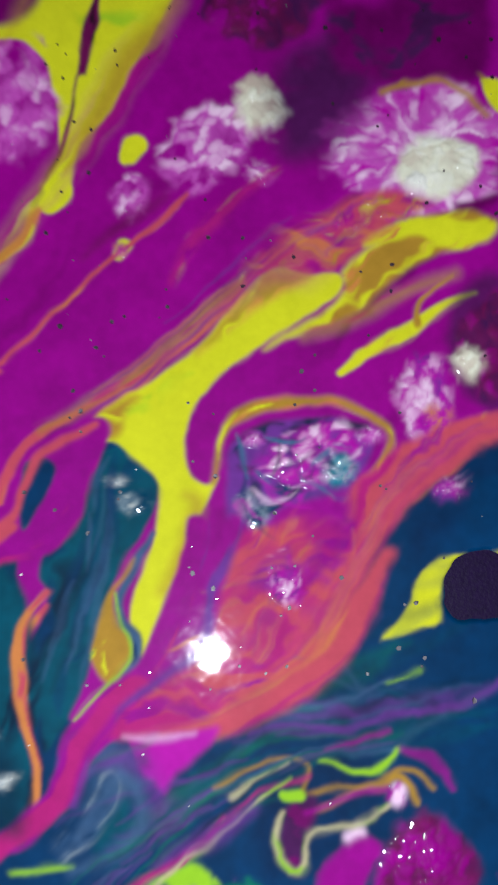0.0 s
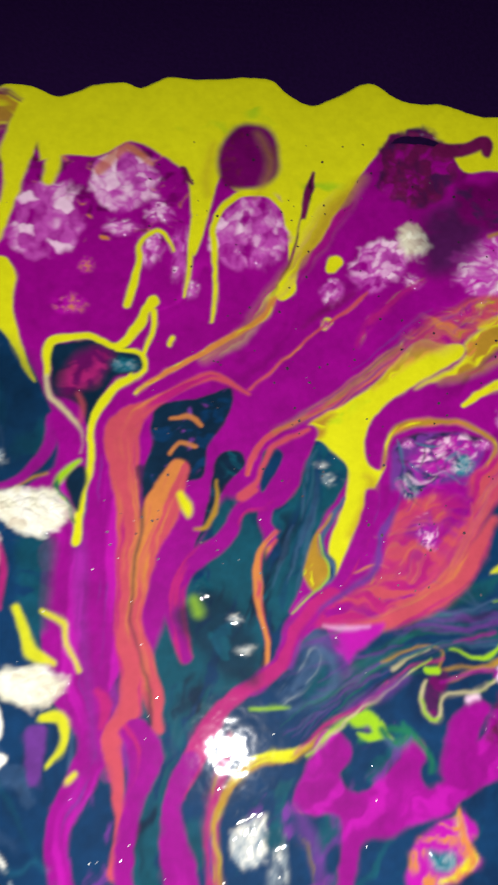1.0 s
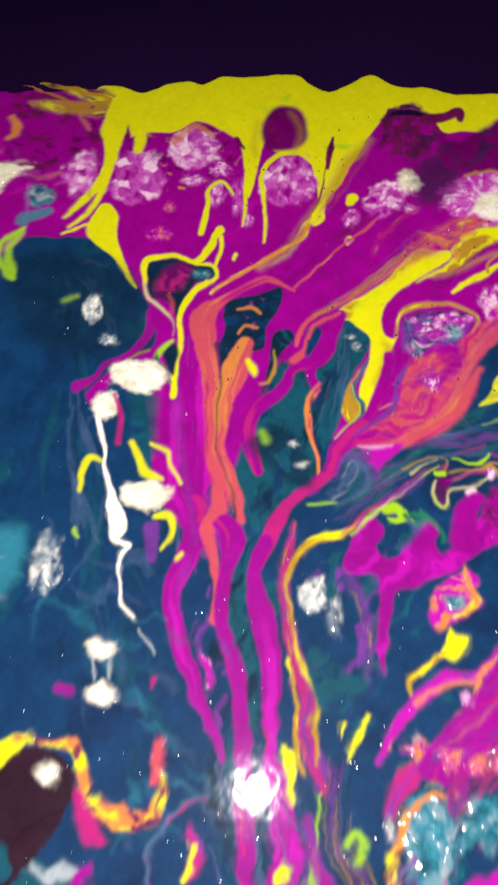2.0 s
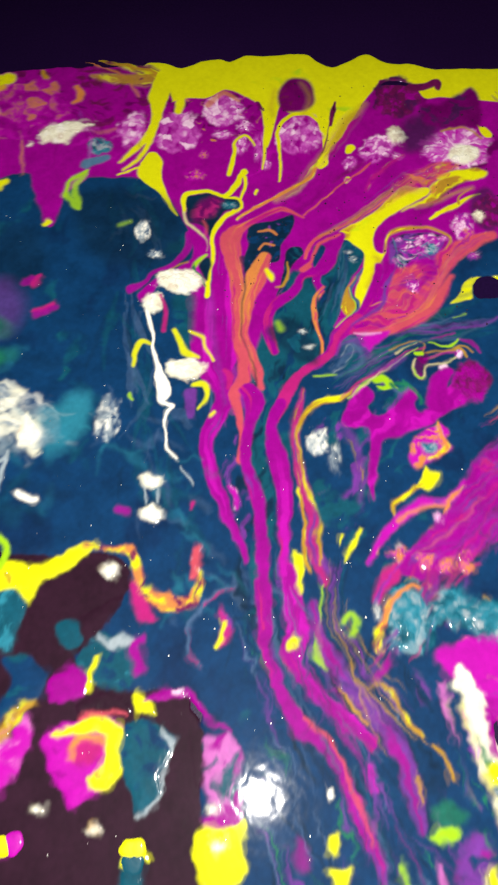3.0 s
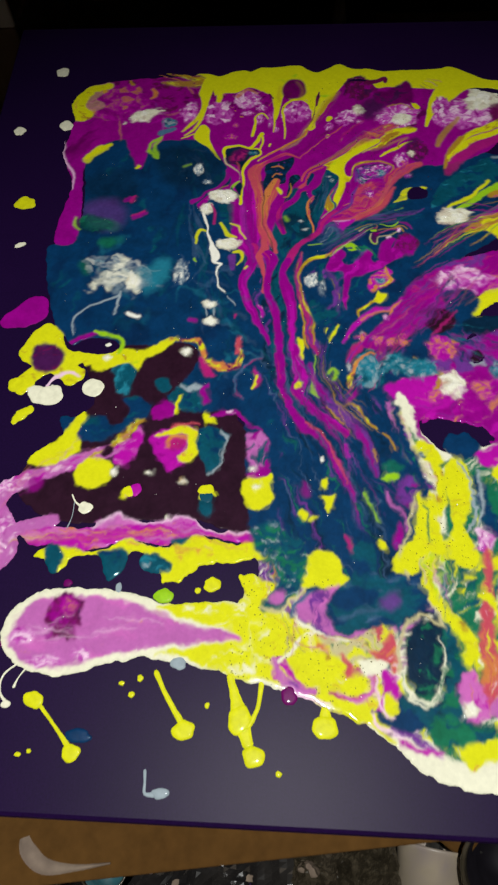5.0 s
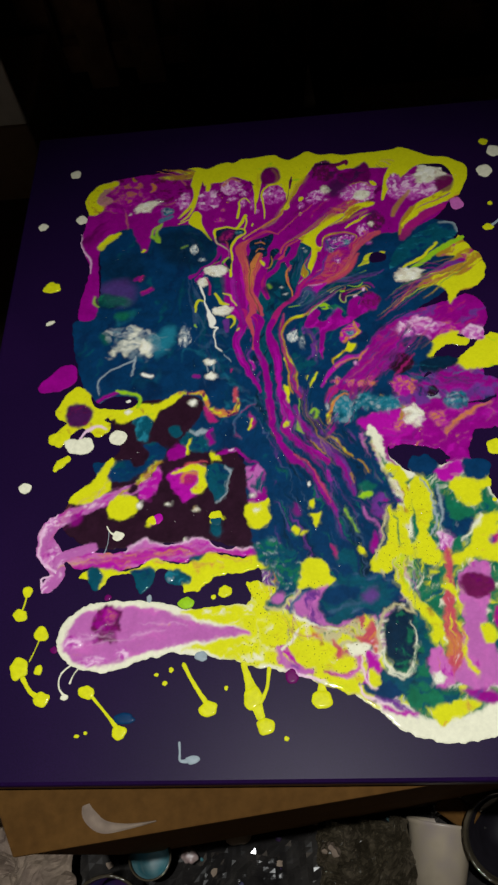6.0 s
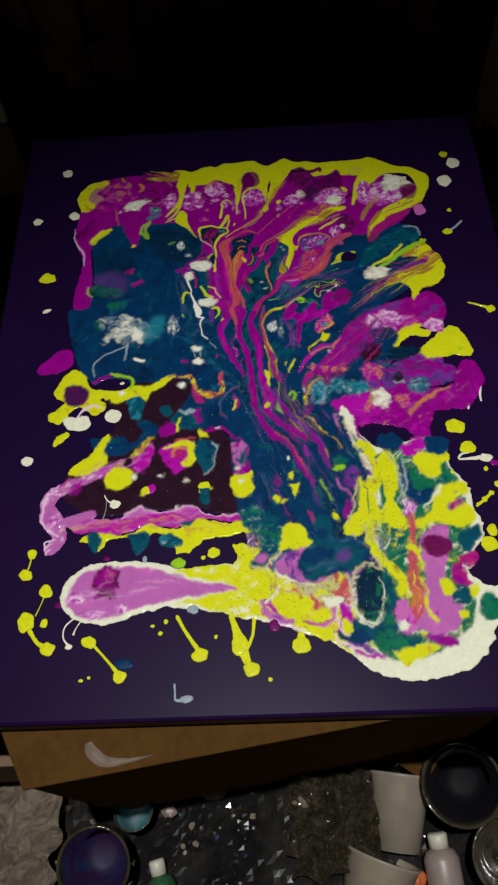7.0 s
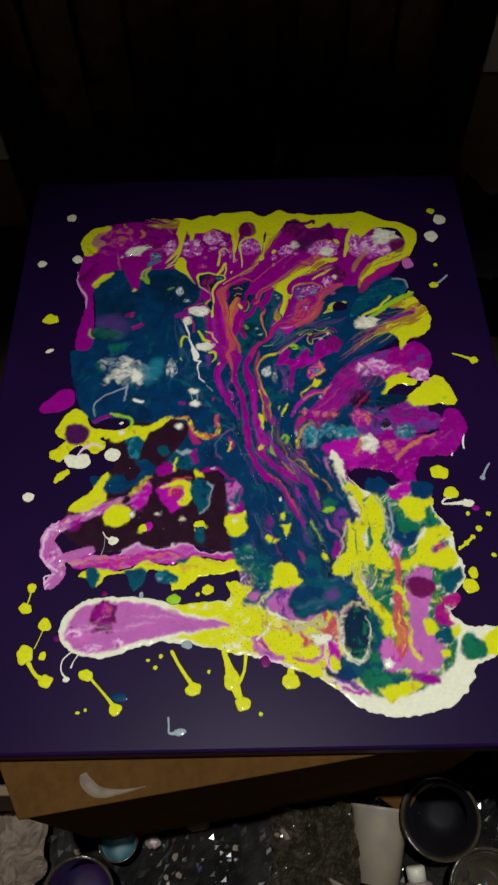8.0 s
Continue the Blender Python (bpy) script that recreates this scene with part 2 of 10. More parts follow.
KINDS = {  # petals: dark ground, mid, pale; how many cells; height
    "pearl": (MAGENTA, ORCHID, PALE, 34, 1.3),
    "petal": (HOT, ORCHID, PALE, 120, 1.4),
    "white": ((0.55, 0.45, 0.36), CREAM, WHITE, 26, 2.0),
    "berry": (PLUM, WINE, MAGENTA, 40, 0.8),
    "lit": (VIOLET, HOT, PALE, 50, 1.2),
    "frost": (BLUE, ASH, WHITE, 40, 0.9),
    "foam": (TEAL, CYAN, ASH, 36, 0.8),
    "stone": (NAVY, (0.01, 0.05, 0.05), (0.25, 0.32, 0.28), 22, 0.5),
    "embers": (MAGENTA, HOT, ORANGE, 60, 1.0),
}


def cluster(name, kind, cx, cy, rx, ry, turn=0.0, label="", ragged=0.3, pale=0.5, amount=1.0, wob=0.8, seed=None, n=None):
    """A knot of curdled cells standing proud of the paint."""
    seed = seed or 300 + len(PARTS) * 13
    dark, mid, light, count, tall = KINDS[kind]
    rng = np.random.default_rng(seed)
    win = window([(cx - rx, cy - ry), (cx + rx, cy + ry)], 0.45 * max(rx, ry) + 1.5)
    x, y = XX[win] + wob * 0.6 * BEND_X[win], YY[win] + wob * 0.6 * BEND_Y[win]
    c, s = math.cos(radians(turn)), math.sin(radians(turn))
    u, v = (c * (x - cx) + s * (y - cy)) / rx, (-s * (x - cx) + c * (y - cy)) / ry
    u = u + 0.16 * cloud(XX[win] / (0.3 * rx), YY[win] / (0.3 * ry), seed + 3, 3)
    v = v + 0.16 * cloud(XX[win] / (0.3 * rx), YY[win] / (0.3 * ry), seed + 4, 3)
    r = np.sqrt(u * u + v * v)
    r = r * (1 + ragged * cloud(XX[win] / (0.55 * rx), YY[win] / (0.55 * ry), seed, 3))
    d = (r - 1) * min(rx, ry)
    count = n or count
    ang, rad = rng.uniform(0, 2 * math.pi, count), np.sqrt(rng.uniform(0, 1.1, count))
    tone = np.clip(rng.normal(pale, 0.28, count), 0, 1)
    first, second = np.full(x.shape, 9e9, np.float32), np.full(x.shape, 9e9, np.float32)
    shade = np.zeros_like(x)
    for a, q, w in zip(ang, rad, tone):
        pu, pv = q * math.cos(a), q * math.sin(a)
        if kind == "petal":      # long cells that point away from the middle
            du, dv = u - pu, v - pv
            e = (du * math.cos(a) + dv * math.sin(a)) ** 2 * 0.25 + (-du * math.sin(a) + dv * math.cos(a)) ** 2 * 2.2
        else:
            e = (u - pu) ** 2 + (v - pv) ** 2
        second = np.where(e < first, first, np.minimum(second, e))
        shade = np.where(e < first, w, shade)
        first = np.minimum(first, e)
    ridge = smooth(-0.03, 0.11, np.sqrt(second) - np.sqrt(first))
    k = np.clip(shade * (0.6 + 0.4 * ridge) + 0.5 * FINE[win] + 0.18 * (1 - r), 0, 1)[..., None]
    D, M_, L_ = (np.array(q, np.float32) for q in (dark, mid, light))
    tint = np.where(k < 0.5, D + (M_ - D) * k * 2, M_ + (L_ - M_) * (k * 2 - 1))
    a = smooth(0.9, -1.1, d + 0.8 * FINE[win]) * amount
    colour[win] = colour[win] * (1 - a[..., None]) + tint * a[..., None]
    swell = np.sqrt(np.clip(-d / min(rx, ry) * 1.6, 0, 1))
    height[win] += a * swell * tall * (0.25 + 0.22 * ridge * (0.4 + shade))
    if name:
        PARTS.append((name, label))
        owner[win][a > 0.5] = len(PARTS) - 1


PARTS.append(("paint_film", "thin mixed paint film"))

# ---- the painting: pours, runs and clusters, in millimetres on the canvas ----
pool("mixed_base", VIOLET, [(8.1, 146.8), (28.1, 146.4), (101.2, 123.9), (97.9, 88.7), (67.9, 78.7), (30.7, 88), (10, 114.6)], edge=1, wob=1.0, streaks=[(YELLOW,0.2,4,8),(TEAL,0.15,3,7),(CREAM,0.0,1.5,6)], turn=30, label='mixed violet, yellow and teal paint')
# added tint: these gaps are bare canvas, given their maroon look as colour
pool("maroon_film", MAROON, [(-110.2, 272.5), (-39.3, 273.6), (-9.2, 257.7), (-9.6, 223.5), (0.6, 208), (16.6, 163.5), (-0.6, 147.9), (-32.5, 157), (-95, 152.4), (-129.5, 164.6), (-131.7, 189.1), (-96.7, 230.9)], lift=0.0, edge=0.6, label='thin dark maroon film over the canvas')
pool("blue_field", BLUE, [(-135.4, 463.5), (-104.4, 464.8), (-59.1, 463.4), (-30.8, 456.4), (-13.8, 433.5), (41.4, 431.7), (86.4, 445.2), (163.1, 435.3), (169.1, 416.9), (175.9, 385), (154.2, 358.6), (125.7, 333.4), (137, 295.9), (118.7, 261.1), (93.2, 244.9), (100, 212.1), (106.9, 186.1), (96.7, 147.2), (100.8, 119.4), (82.3, 104.2), (56.4, 98.2), (35.7, 111.8), (27.7, 134.7), (5.9, 144.5), (-0.6, 173.7)] + [(-2.9, 204.2), (-5.2, 220.1), (-11.1, 223.4), (-18.9, 226.1), (-34.1, 225.1), (-50.5, 234), (-55.3, 247.5), (-37.7, 259.3), (-35.5, 268.4), (-45.8, 275), (-58.4, 272.3), (-87.4, 272.2), (-109.9, 270.7), (-124.5, 279.1), (-135.4, 301.4), (-146.6, 349.9), (-129, 359.6), (-127.1, 400.2)], wob=0.8, streaks=[(DEEP_BLUE,0.15,16,26),(TEAL,-0.05,9,16)], turn=70, label='deep blue poured paint')
pool("magenta_canopy", MAGENTA, [(-148.8, 445), (-145.4, 473.5), (-141.3, 495.1), (-124.3, 512.6), (-85.1, 517.5), (-53.2, 515.3), (9, 511.8), (113.6, 510), (164.3, 495.4), (180.6, 479), (172.6, 459.1), (158, 439.2), (129, 425.4), (108.6, 425.1), (102.7, 422.1), (95.1, 416.2), (85.9, 403.9), (78.7, 390.1), (70.6, 381.9), (62.6, 378.1), (55.6, 371), (53.1, 367.1), (50.2, 370.9), (48.2, 375.2), (44.5, 377.7)] + [(40.5, 375.5), (33.3, 385.4), (28.9, 403.1), (22.2, 397.1), (12.7, 383.9), (10.6, 366.5), (5.7, 344.9), (-1.4, 333.4), (-8, 350.3), (-13.7, 371.5), (-22.5, 381.2), (-24.2, 388.2), (-19, 395.8), (-19.8, 410.6), (-24.2, 418), (-27.8, 425.5), (-32.4, 433.1), (-40.4, 444.6), (-52.7, 451.6), (-64.1, 451.6), (-75.5, 451.4), (-76.9, 450.6), (-85.1, 441.1), (-89.2, 423.8), (-93.2, 426)] + [(-95.1, 445.5), (-109.3, 452.3), (-126.5, 441.2), (-131.5, 426.2), (-128.9, 400.1), (-126.9, 357.6), (-142.6, 356.6), (-140.9, 385.6), (-137.8, 409), (-144.9, 427.8)], wob=0.5, streaks=[(DEEPMAG,-0.02,9,60),(HOT,-0.08,8,50)], turn=48, label='magenta poured paint')
pool("yellow_rim", YELLOW, [(-56.9, 522.2), (-47.7, 522.9), (-38.2, 520), (-28.4, 524.4), (-20.4, 526.2), (-14.2, 524.9), (-6.4, 529.2), (3.9, 529.2), (22.2, 531.1), (28.5, 526.6), (35.8, 522.5), (42.7, 526), (52.8, 531.6), (60.9, 527.3), (69, 525.5), (75.1, 526), (85.1, 523.1), (91.5, 523.1), (126.3, 524.8), (138.4, 526.5), (160.4, 513.3), (177.3, 508.7), (190, 494.5), (187.1, 480.3), (177.1, 468.9)] + [(177.9, 484.6), (170.6, 500.8), (147.9, 504), (136.6, 507.6), (127.5, 502.2), (91.1, 504.7), (80.9, 503.9), (75, 512.8), (63.1, 514.3), (55.2, 506.6), (47.7, 492.3), (41.3, 478.4), (36.7, 472.6), (34.3, 462.8), (30.8, 484.3), (24.2, 491.6), (16.3, 492.7), (11.2, 496.4), (8.5, 478.2), (6.1, 471.4), (4, 486.7), (1.5, 493.4), (-6.1, 502), (-15.4, 506), (-23.9, 500.7)] + [(-35.8, 499.8), (-46.7, 492.1), (-47.8, 478.4), (-54.9, 466.9), (-63.5, 459.7), (-57.2, 468.9), (-50.4, 482.7), (-50.9, 501), (-55.9, 515)], wob=0.25, streaks=[(LIME,-0.12,7,20)], label='neon yellow scalloped rim')
stroke("yellow_corner", YELLOW, [(-140.1, 476.4, 9.03), (-140.4, 489.7, 15.6), (-132.8, 503.8, 12.11), (-124, 510.9, 4.69)], streaks=[(ORANGE,0.1,2,9)])
stroke("wine_vein", WINE, [(-81, 519.2, 4.01), (-73.1, 501.7, 1.52)])
stroke("wine_vein", WINE, [(-74.7, 518.4, 2.23), (-69.8, 506.7, 0.87)])
stroke("wine_vein", WINE, [(-33.5, 497.7, 3.42), (-23.4, 496.1, 1.28)])
stroke("wine_vein", WINE, [(0.2, 497.9, 2.56), (3.5, 493.5, 0.85)])
pool("wine_drop", DEEPMAG, [(9.7, 503.2), (12.8, 511.7), (19, 514.8), (25.2, 512.2), (28, 502.3), (26, 495.7), (18.3, 493.3), (12.3, 494.2)], edge=1.3, streaks=[(WINE,0.2,2,3)])
pool("magenta_pocket", MAGENTA, [(-34.8, 499.9), (-23.8, 499.6), (-15.4, 506), (-5.1, 502.1), (2.5, 493.4), (1.8, 477.7), (-1.5, 470.8), (-15.1, 472), (-30.6, 473), (-43.8, 469.9), (-47.8, 478.4), (-45.6, 491)], edge=0.6, streaks=[(ORANGE,0.02,2,5),(DEEPMAG,0.1,3,5)])
cluster("pearl_knot", "pearl", -36.8, 479.2, 11.63, 13.16, 0, pale=0.45)
cluster("pearl_knot", "pearl", -16.2, 493.2, 9.83, 10.18, 0, pale=0.6)
stroke("yellow_vein", YELLOW, [(-37.7, 491.6, 3.39), (-37.1, 497.4, 4.28), (-35.8, 499.8, 2.15)], edge=0.8)
stroke("yellow_vein", ORANGE, [(-23.4, 496.1, 3.41), (-16.2, 503.6, 3.02), (-8.9, 499.5, 2.14)], edge=0.9, amount=0.7)
cluster("pearl_knot", "pearl", -59.8, 486.5, 8.22, 9.46, 0, pale=0.4)
cluster("pearl_knot", "pearl", -14.8, 478.6, 5.03, 2.65, 0)
cluster("pearl_knot", "pearl", -4.6, 484.3, 3.89, 3.57, 0)
cluster("pearl_knot", "pearl", -5.9, 472.7, 3.26, 5.63, 0, pale=0.65)
cluster("pearl_knot", "pearl", 2.3, 471.1, 2.68, 7.31, 0, pale=0.4)
cluster("pearl_knot", "pearl", 6.9, 461.1, 1.70, 2.96, 0)
cluster("pearl_knot", "pearl", 21.0, 480.2, 10.43, 10.90, 0, pale=0.45)
cluster("foam_knot", "foam", -73.8, 469.8, 5.77, 5.25, 0)
cluster("ember_knot", "embers", -25.6, 454.5, 4.14, 2.93, 0)
stroke("yellow_loop", YELLOW, [(13.2, 451.8, 0.79), (13.3, 461.2, 1.2), (12.1, 474, 1.64), (11.3, 480.6, 1.86), (13.1, 487.4, 2.09), (18.7, 491.9, 2.11), (26.2, 491.6, 1.89), (32.3, 485.5, 2.08)], label='looped yellow vein')
stroke("yellow_loop", YELLOW, [(-10.6, 455.2, 1.99), (-9.9, 461.6, 2.21), (-8.6, 468.1, 1.83), (-8.6, 474.7, 1.44), (-5, 478.3, 1.24), (-0.9, 475.3, 1.03), (0.3, 472.1, 0.82)])
stroke("yellow_loop", YELLOW, [(4.8, 458.5, 0.8), (5.5, 467, 1.42), (5.2, 475.7, 1.64), (5.3, 482.4, 2.08)])
pool("yellow_tear", YELLOW, [(-53.6, 455.2), (-52.1, 460.6), (-49.5, 466.2), (-45.6, 466.5), (-42.3, 461.3), (-41.9, 452.9), (-37.1, 440.8), (-32.2, 431.1), (-35.3, 433.8), (-41.1, 442.5), (-48.5, 448.2), (-52.4, 452.1)], label='yellow tear of paint', wob=0.2)
stroke("yellow_vein", YELLOW, [(-62.5, 453.4, 1.2), (-53.6, 457.3, 1)])
cluster("yellow_bead", "embers", -23.1, 466.0, 2.29, 2.58, 0)
stroke("yellow_bead", YELLOW, [(45, 470.6, 3.44), (45.7, 472.4, 4.47)], rim=1.2)
stroke("yellow_bead", YELLOW, [(44.2, 452.8, 2.16), (44.9, 454.5, 2.76)], rim=1.2)
stroke("yellow_bead", YELLOW, [(32, 462.2, 4.4), (32.7, 463.9, 5.61)], rim=1.2)
stroke("yellow_bead", YELLOW, [(-4.3, 454.8, 2.78), (-3.7, 456.6, 3.58)], rim=1.2)
stroke("yellow_bead", YELLOW, [(2.6, 444.6, 1.17), (3.2, 446.3, 1.56)], rim=1.2)
stroke("yellow_vein", YELLOW, [(-2.9, 453.7, 1.78), (-2.4, 447.5, 1.57), (-4.3, 442.2, 1.16), (-7.6, 433.9, 0.96)])
stroke("orange_vein", ORANGE, [(29.7, 460.3, 1.99), (27.1, 454.9, 1.78), (19.1, 448.1, 1.76), (10.2, 441.9, 1.74), (1.4, 436, 1.53), (-5.4, 430.1, 0.95)], streaks=[(YELLOW,0.2,1,6)])
stroke("wine_vein", WINE, [(38, 500, 1.07), (37.1, 494.2, 2.74), (35.9, 484.6, 1.66), (35, 477.9, 1.64), (33, 470.2, 1.42), (29.2, 461.3, 1)], streaks=[(MAROON,0.2,1,4)], label='dark wine-coloured vein')
stroke("yellow_vein", YELLOW, [(36.3, 484.7, 1.45), (34.8, 472.5, 1.42), (31.4, 464.7, 1.41)])
cluster("berry_knot", "berry", 66.7, 504.0, 11.07, 13.24, 0, ragged=0.15)
stroke("wine_tail", WINE, [(75, 510.4, 5.61), (81, 510.9, 4.31), (87, 513.7, 4.76), (87.3, 510.2, 3.01)], edge=0.5)
pool("plum_shade", PLUM, [(71, 489.2), (82.9, 493.9), (96.9, 495.5), (105.9, 490.5), (93.9, 486.9), (85, 484.4), (81.1, 477), (75.3, 471.6), (71.3, 474.6)], edge=3, amount=0.75, streaks=[(DEEPMAG,0.2,2,5)])
cluster("berry_knot", "berry", 62.7, 499.5, 6.01, 6.40, 0)
cluster("pearl_knot", "pearl", 59.0, 473.1, 9.32, 6.34, 40, pale=0.5, n=60)
cluster("pale_knot", "white", 67.0, 480.6, 4.55, 5.19, 0, pale=0.4)
cluster("pearl_knot", "pearl", 67.7, 468.3, 2.54, 2.04, 0)
cluster("pearl_knot", "pearl", 45.3, 463.6, 3.20, 3.43, 0, pale=0.4)
cluster("pearl_knot", "pearl", 24.1, 478.5, 6.45, 9.76, 0, pale=0.4)
cluster("petal_knot", "petal", 94.5, 473.8, 16.34, 11.77, 0, label='radiating pale pink cell of paint', pale=0.6, n=150)
pool("orange_marbling", CORAL, [(62.3, 448), (69.8, 455.2), (77.4, 460.5), (83.2, 464.7), (91.1, 466), (96.9, 464.2), (91.1, 460.9), (86.2, 456.7), (80.5, 452.1), (75.7, 450.4), (69.9, 451.4)], edge=1.0, streaks=[(MAGENTA,0.25,1.6,9),(OCHRE,0.15,1.2,7),(YELLOW,-0.05,1,5)], turn=40, label='marbled orange and magenta paint')
pool("yellow_bough", OCHRE, [(108.7, 461), (106.7, 457.4), (98.9, 455.2), (93.1, 452), (88.3, 447.8), (83.5, 443.7), (75.9, 440.6), (69.2, 437.4), (77.7, 443.6), (82, 447.6), (81.5, 451.6), (86.3, 455.7), (93, 460.5), (100.9, 462.8), (105.8, 462.4)], edge=0.9, streaks=[(YELLOW,0.36,2.5,14),(ORANGE,0.0,1.5,9)], turn=38)
pool("yellow_bough", YELLOW, [(106.9, 461.7), (107.3, 459.5), (103.8, 456.3), (98.9, 456.2), (95, 458), (90.1, 456.9), (85.3, 455.7), (87.2, 458.3), (93, 461), (98.9, 461.7), (103.8, 460.9)], edge=0.7, streaks=[(ORANGE,0.0,1.2,7)], turn=30)
cluster("pale_knot", "white", 98.4, 470.6, 7.70, 5.32, 10, pale=0.65, label='cream curdled knot of paint', ragged=0.2)
cluster("yellow_bead", "embers", 84.3, 459.7, 1.17, 0.91, 0, pale=0.9)
cluster("yellow_bead", "embers", 89.1, 461.4, 1.96, 0.71, 0, pale=0.9)
cluster("yellow_bead", "embers", 86.7, 463.8, 1.37, 0.61, 0, pale=0.9)
cluster("yellow_bead", "embers", 81.1, 461.1, 1.17, 1.41, 0, pale=0.9)
cluster("yellow_bead", "embers", 94.5, 463.1, 0.98, 0.81, 0, pale=0.9)
pool("yellow_branch", YELLOW, [(66.1, 448.1), (68.9, 450.7), (71.8, 451.6), (76.2, 450.2), (80.5, 450.9), (81.5, 448.6), (78.7, 445.6), (72, 440.4), (66.4, 436.6), (62.7, 433.8), (60.1, 430.4), (56.8, 425.5), (56.4, 419.8), (57.6, 415.6), (60.3, 414.3), (62.1, 415.5), (60.5, 412), (58.4, 407.8), (55.8, 401.3), (54.2, 395.8), (51.7, 389.4), (50.6, 386.3), (48.6, 391.1), (48.9, 395.6), (51.1, 403)] + [(52.4, 410.4), (51.6, 415), (48.2, 418.2), (43.4, 420.7), (40.1, 421.1), (41.3, 424.9), (45.8, 428.8), (51.4, 432.3), (56.9, 436.4), (62.4, 442.9)], wob=0.25, edge=0.45, streaks=[(LIME,0.0,6,12)], turn=45, label='thick neon yellow branch of paint')
pool("ochre_edge", OCHRE, [(40.3, 421.3), (41.3, 424.9), (45.4, 427.9), (48.2, 429.1), (45.5, 425.2), (45.4, 422.8), (43.4, 420.9)], edge=1.2, streaks=[(YELLOW,0.1,2,6)])
pool("ochre_edge", OCHRE, [(62.4, 442.6), (66.6, 447.9), (69.9, 451), (76.2, 450.2), (73.8, 447.9), (67.2, 443.7), (62.5, 440.1), (57.8, 436.6)], edge=1.4, amount=0.85, streaks=[(ORANGE,0.3,2,9),(YELLOW,0.0,2,9)], turn=35)
stroke("ochre_edge", OCHRE, [(56.8, 412.3, 0.93), (58.7, 410.5, 2.41), (56.2, 403.1, 2.76), (53.7, 396.7, 1.46)], edge=1.4, amount=0.6)
stroke("yellow_bead", YELLOW, [(75.8, 446, 1.95), (78.1, 448, 4.1), (79.4, 448.8, 4.5)], edge=0.5)
stroke("coral_vein", CORAL, [(24.9, 433.7, 0.86), (30.2, 439.1, 0.86), (34.7, 443.7, 0.87), (40.1, 449.3, 0.78), (46.6, 455.4, 0.98), (52.2, 461.1, 1.19), (55, 464.3, 0.6)], streaks=[(ORANGE,0.2,1,8)], label='thin coral vein')
stroke("coral_vein", CORAL, [(26.7, 410.6, 1.48), (28, 416.2, 1.49), (31.2, 421, 1.69), (37.5, 425.4, 1.13), (44, 429, 0.95), (50.3, 433.9, 0.96), (56.8, 438.5, 0.87), (62.4, 444.5, 0.87), (67, 449.6, 0.98), (72.7, 454.3, 1.18), (79.4, 460, 1.19)], streaks=[(ORANGE,0.15,1.5,9)], label='thin coral vein')
stroke("rose_vein", ROSE, [(52.6, 448.7, 0.49), (55.3, 454.7, 1.57), (60, 459.9, 2.17), (64.7, 464.6, 1.39), (70.4, 469.4, 0.6)], edge=1.2, amount=0.8, streaks=[(OCHRE,0.15,0.8,6),(MAGENTA,0.2,1,6)])
stroke("rose_vein", WINE, [(38.1, 452.2, 0.59), (44.5, 458.4, 1.77), (51.1, 463.6, 1.78)], edge=1.4, amount=0.6)
cluster("yellow_bead", "embers", 44.5, 453.7, 1.25, 1.39, 0, pale=0.8)
stroke("yellow_bead", YELLOW, [(44.2, 469.5, 1.6), (45.4, 472.1, 2.6), (46, 473.9, 1.2)], rim=1.2)
stroke("yellow_vein", YELLOW, [(82.2, 434, 1.15), (85.5, 437, 1.93), (90.3, 439.7, 2.52), (93.6, 441.6, 2.33), (95.5, 443.1, 1.75), (98.9, 445.7, 1.17), (101.8, 447.3, 0.98), (104.7, 448.4, 0.69)], label='yellow forked twig of paint', streaks=[(ORANGE,0.0,1,6)])
stroke("yellow_vein", OCHRE, [(94.6, 442.6, 1.36), (95, 445.6, 0.78), (97.5, 448.6, 0.59), (100.9, 451.2, 0.39)])
stroke("orange_vein", OCHRE, [(91.9, 485.7, 0.61), (94.9, 488, 0.82), (99.9, 487.6, 0.93), (103.9, 488.8, 0.72), (107.9, 484.2, 1.23), (109.9, 482.2, 2.05)])
stroke("yellow_vein", YELLOW, [(105.9, 486.3, 0.82), (108.1, 484.8, 4.1), (109.9, 482.2, 4.09)])
pool("violet_plate", VIOLET, [(63.9, 420), (66.8, 423.4), (72.4, 425.5), (79.9, 426), (86.6, 425.4), (88.7, 423.6), (86.6, 419.7), (84.8, 415.5), (81.1, 413), (72.7, 410.9), (70, 407.6), (66.2, 408.4), (63.6, 409.3), (63.7, 415.3)], edge=0.8, streaks=[(NAVY,0.25,3,5),(BLUE,0.15,2,4),(HOT,0.0,2,4)], turn=40, label='violet and navy marbled pool')
cluster("lit_knot", "lit", 77.7, 420.4, 8.30, 4.89, 15, pale=0.5, n=60, label='bright pink curdled knot')
cluster("foam_knot", "foam", 82.0, 417.3, 2.82, 2.81, 0, pale=0.6)
cluster("pearl_knot", "pearl", 87.1, 423.4, 2.46, 1.71, 0)
cluster("pearl_knot", "pearl", 67.8, 421.6, 1.51, 1.13, 0)
cluster("frost_knot", "frost", 68.0, 410.8, 2.80, 3.33, 40, pale=0.3, amount=0.6)
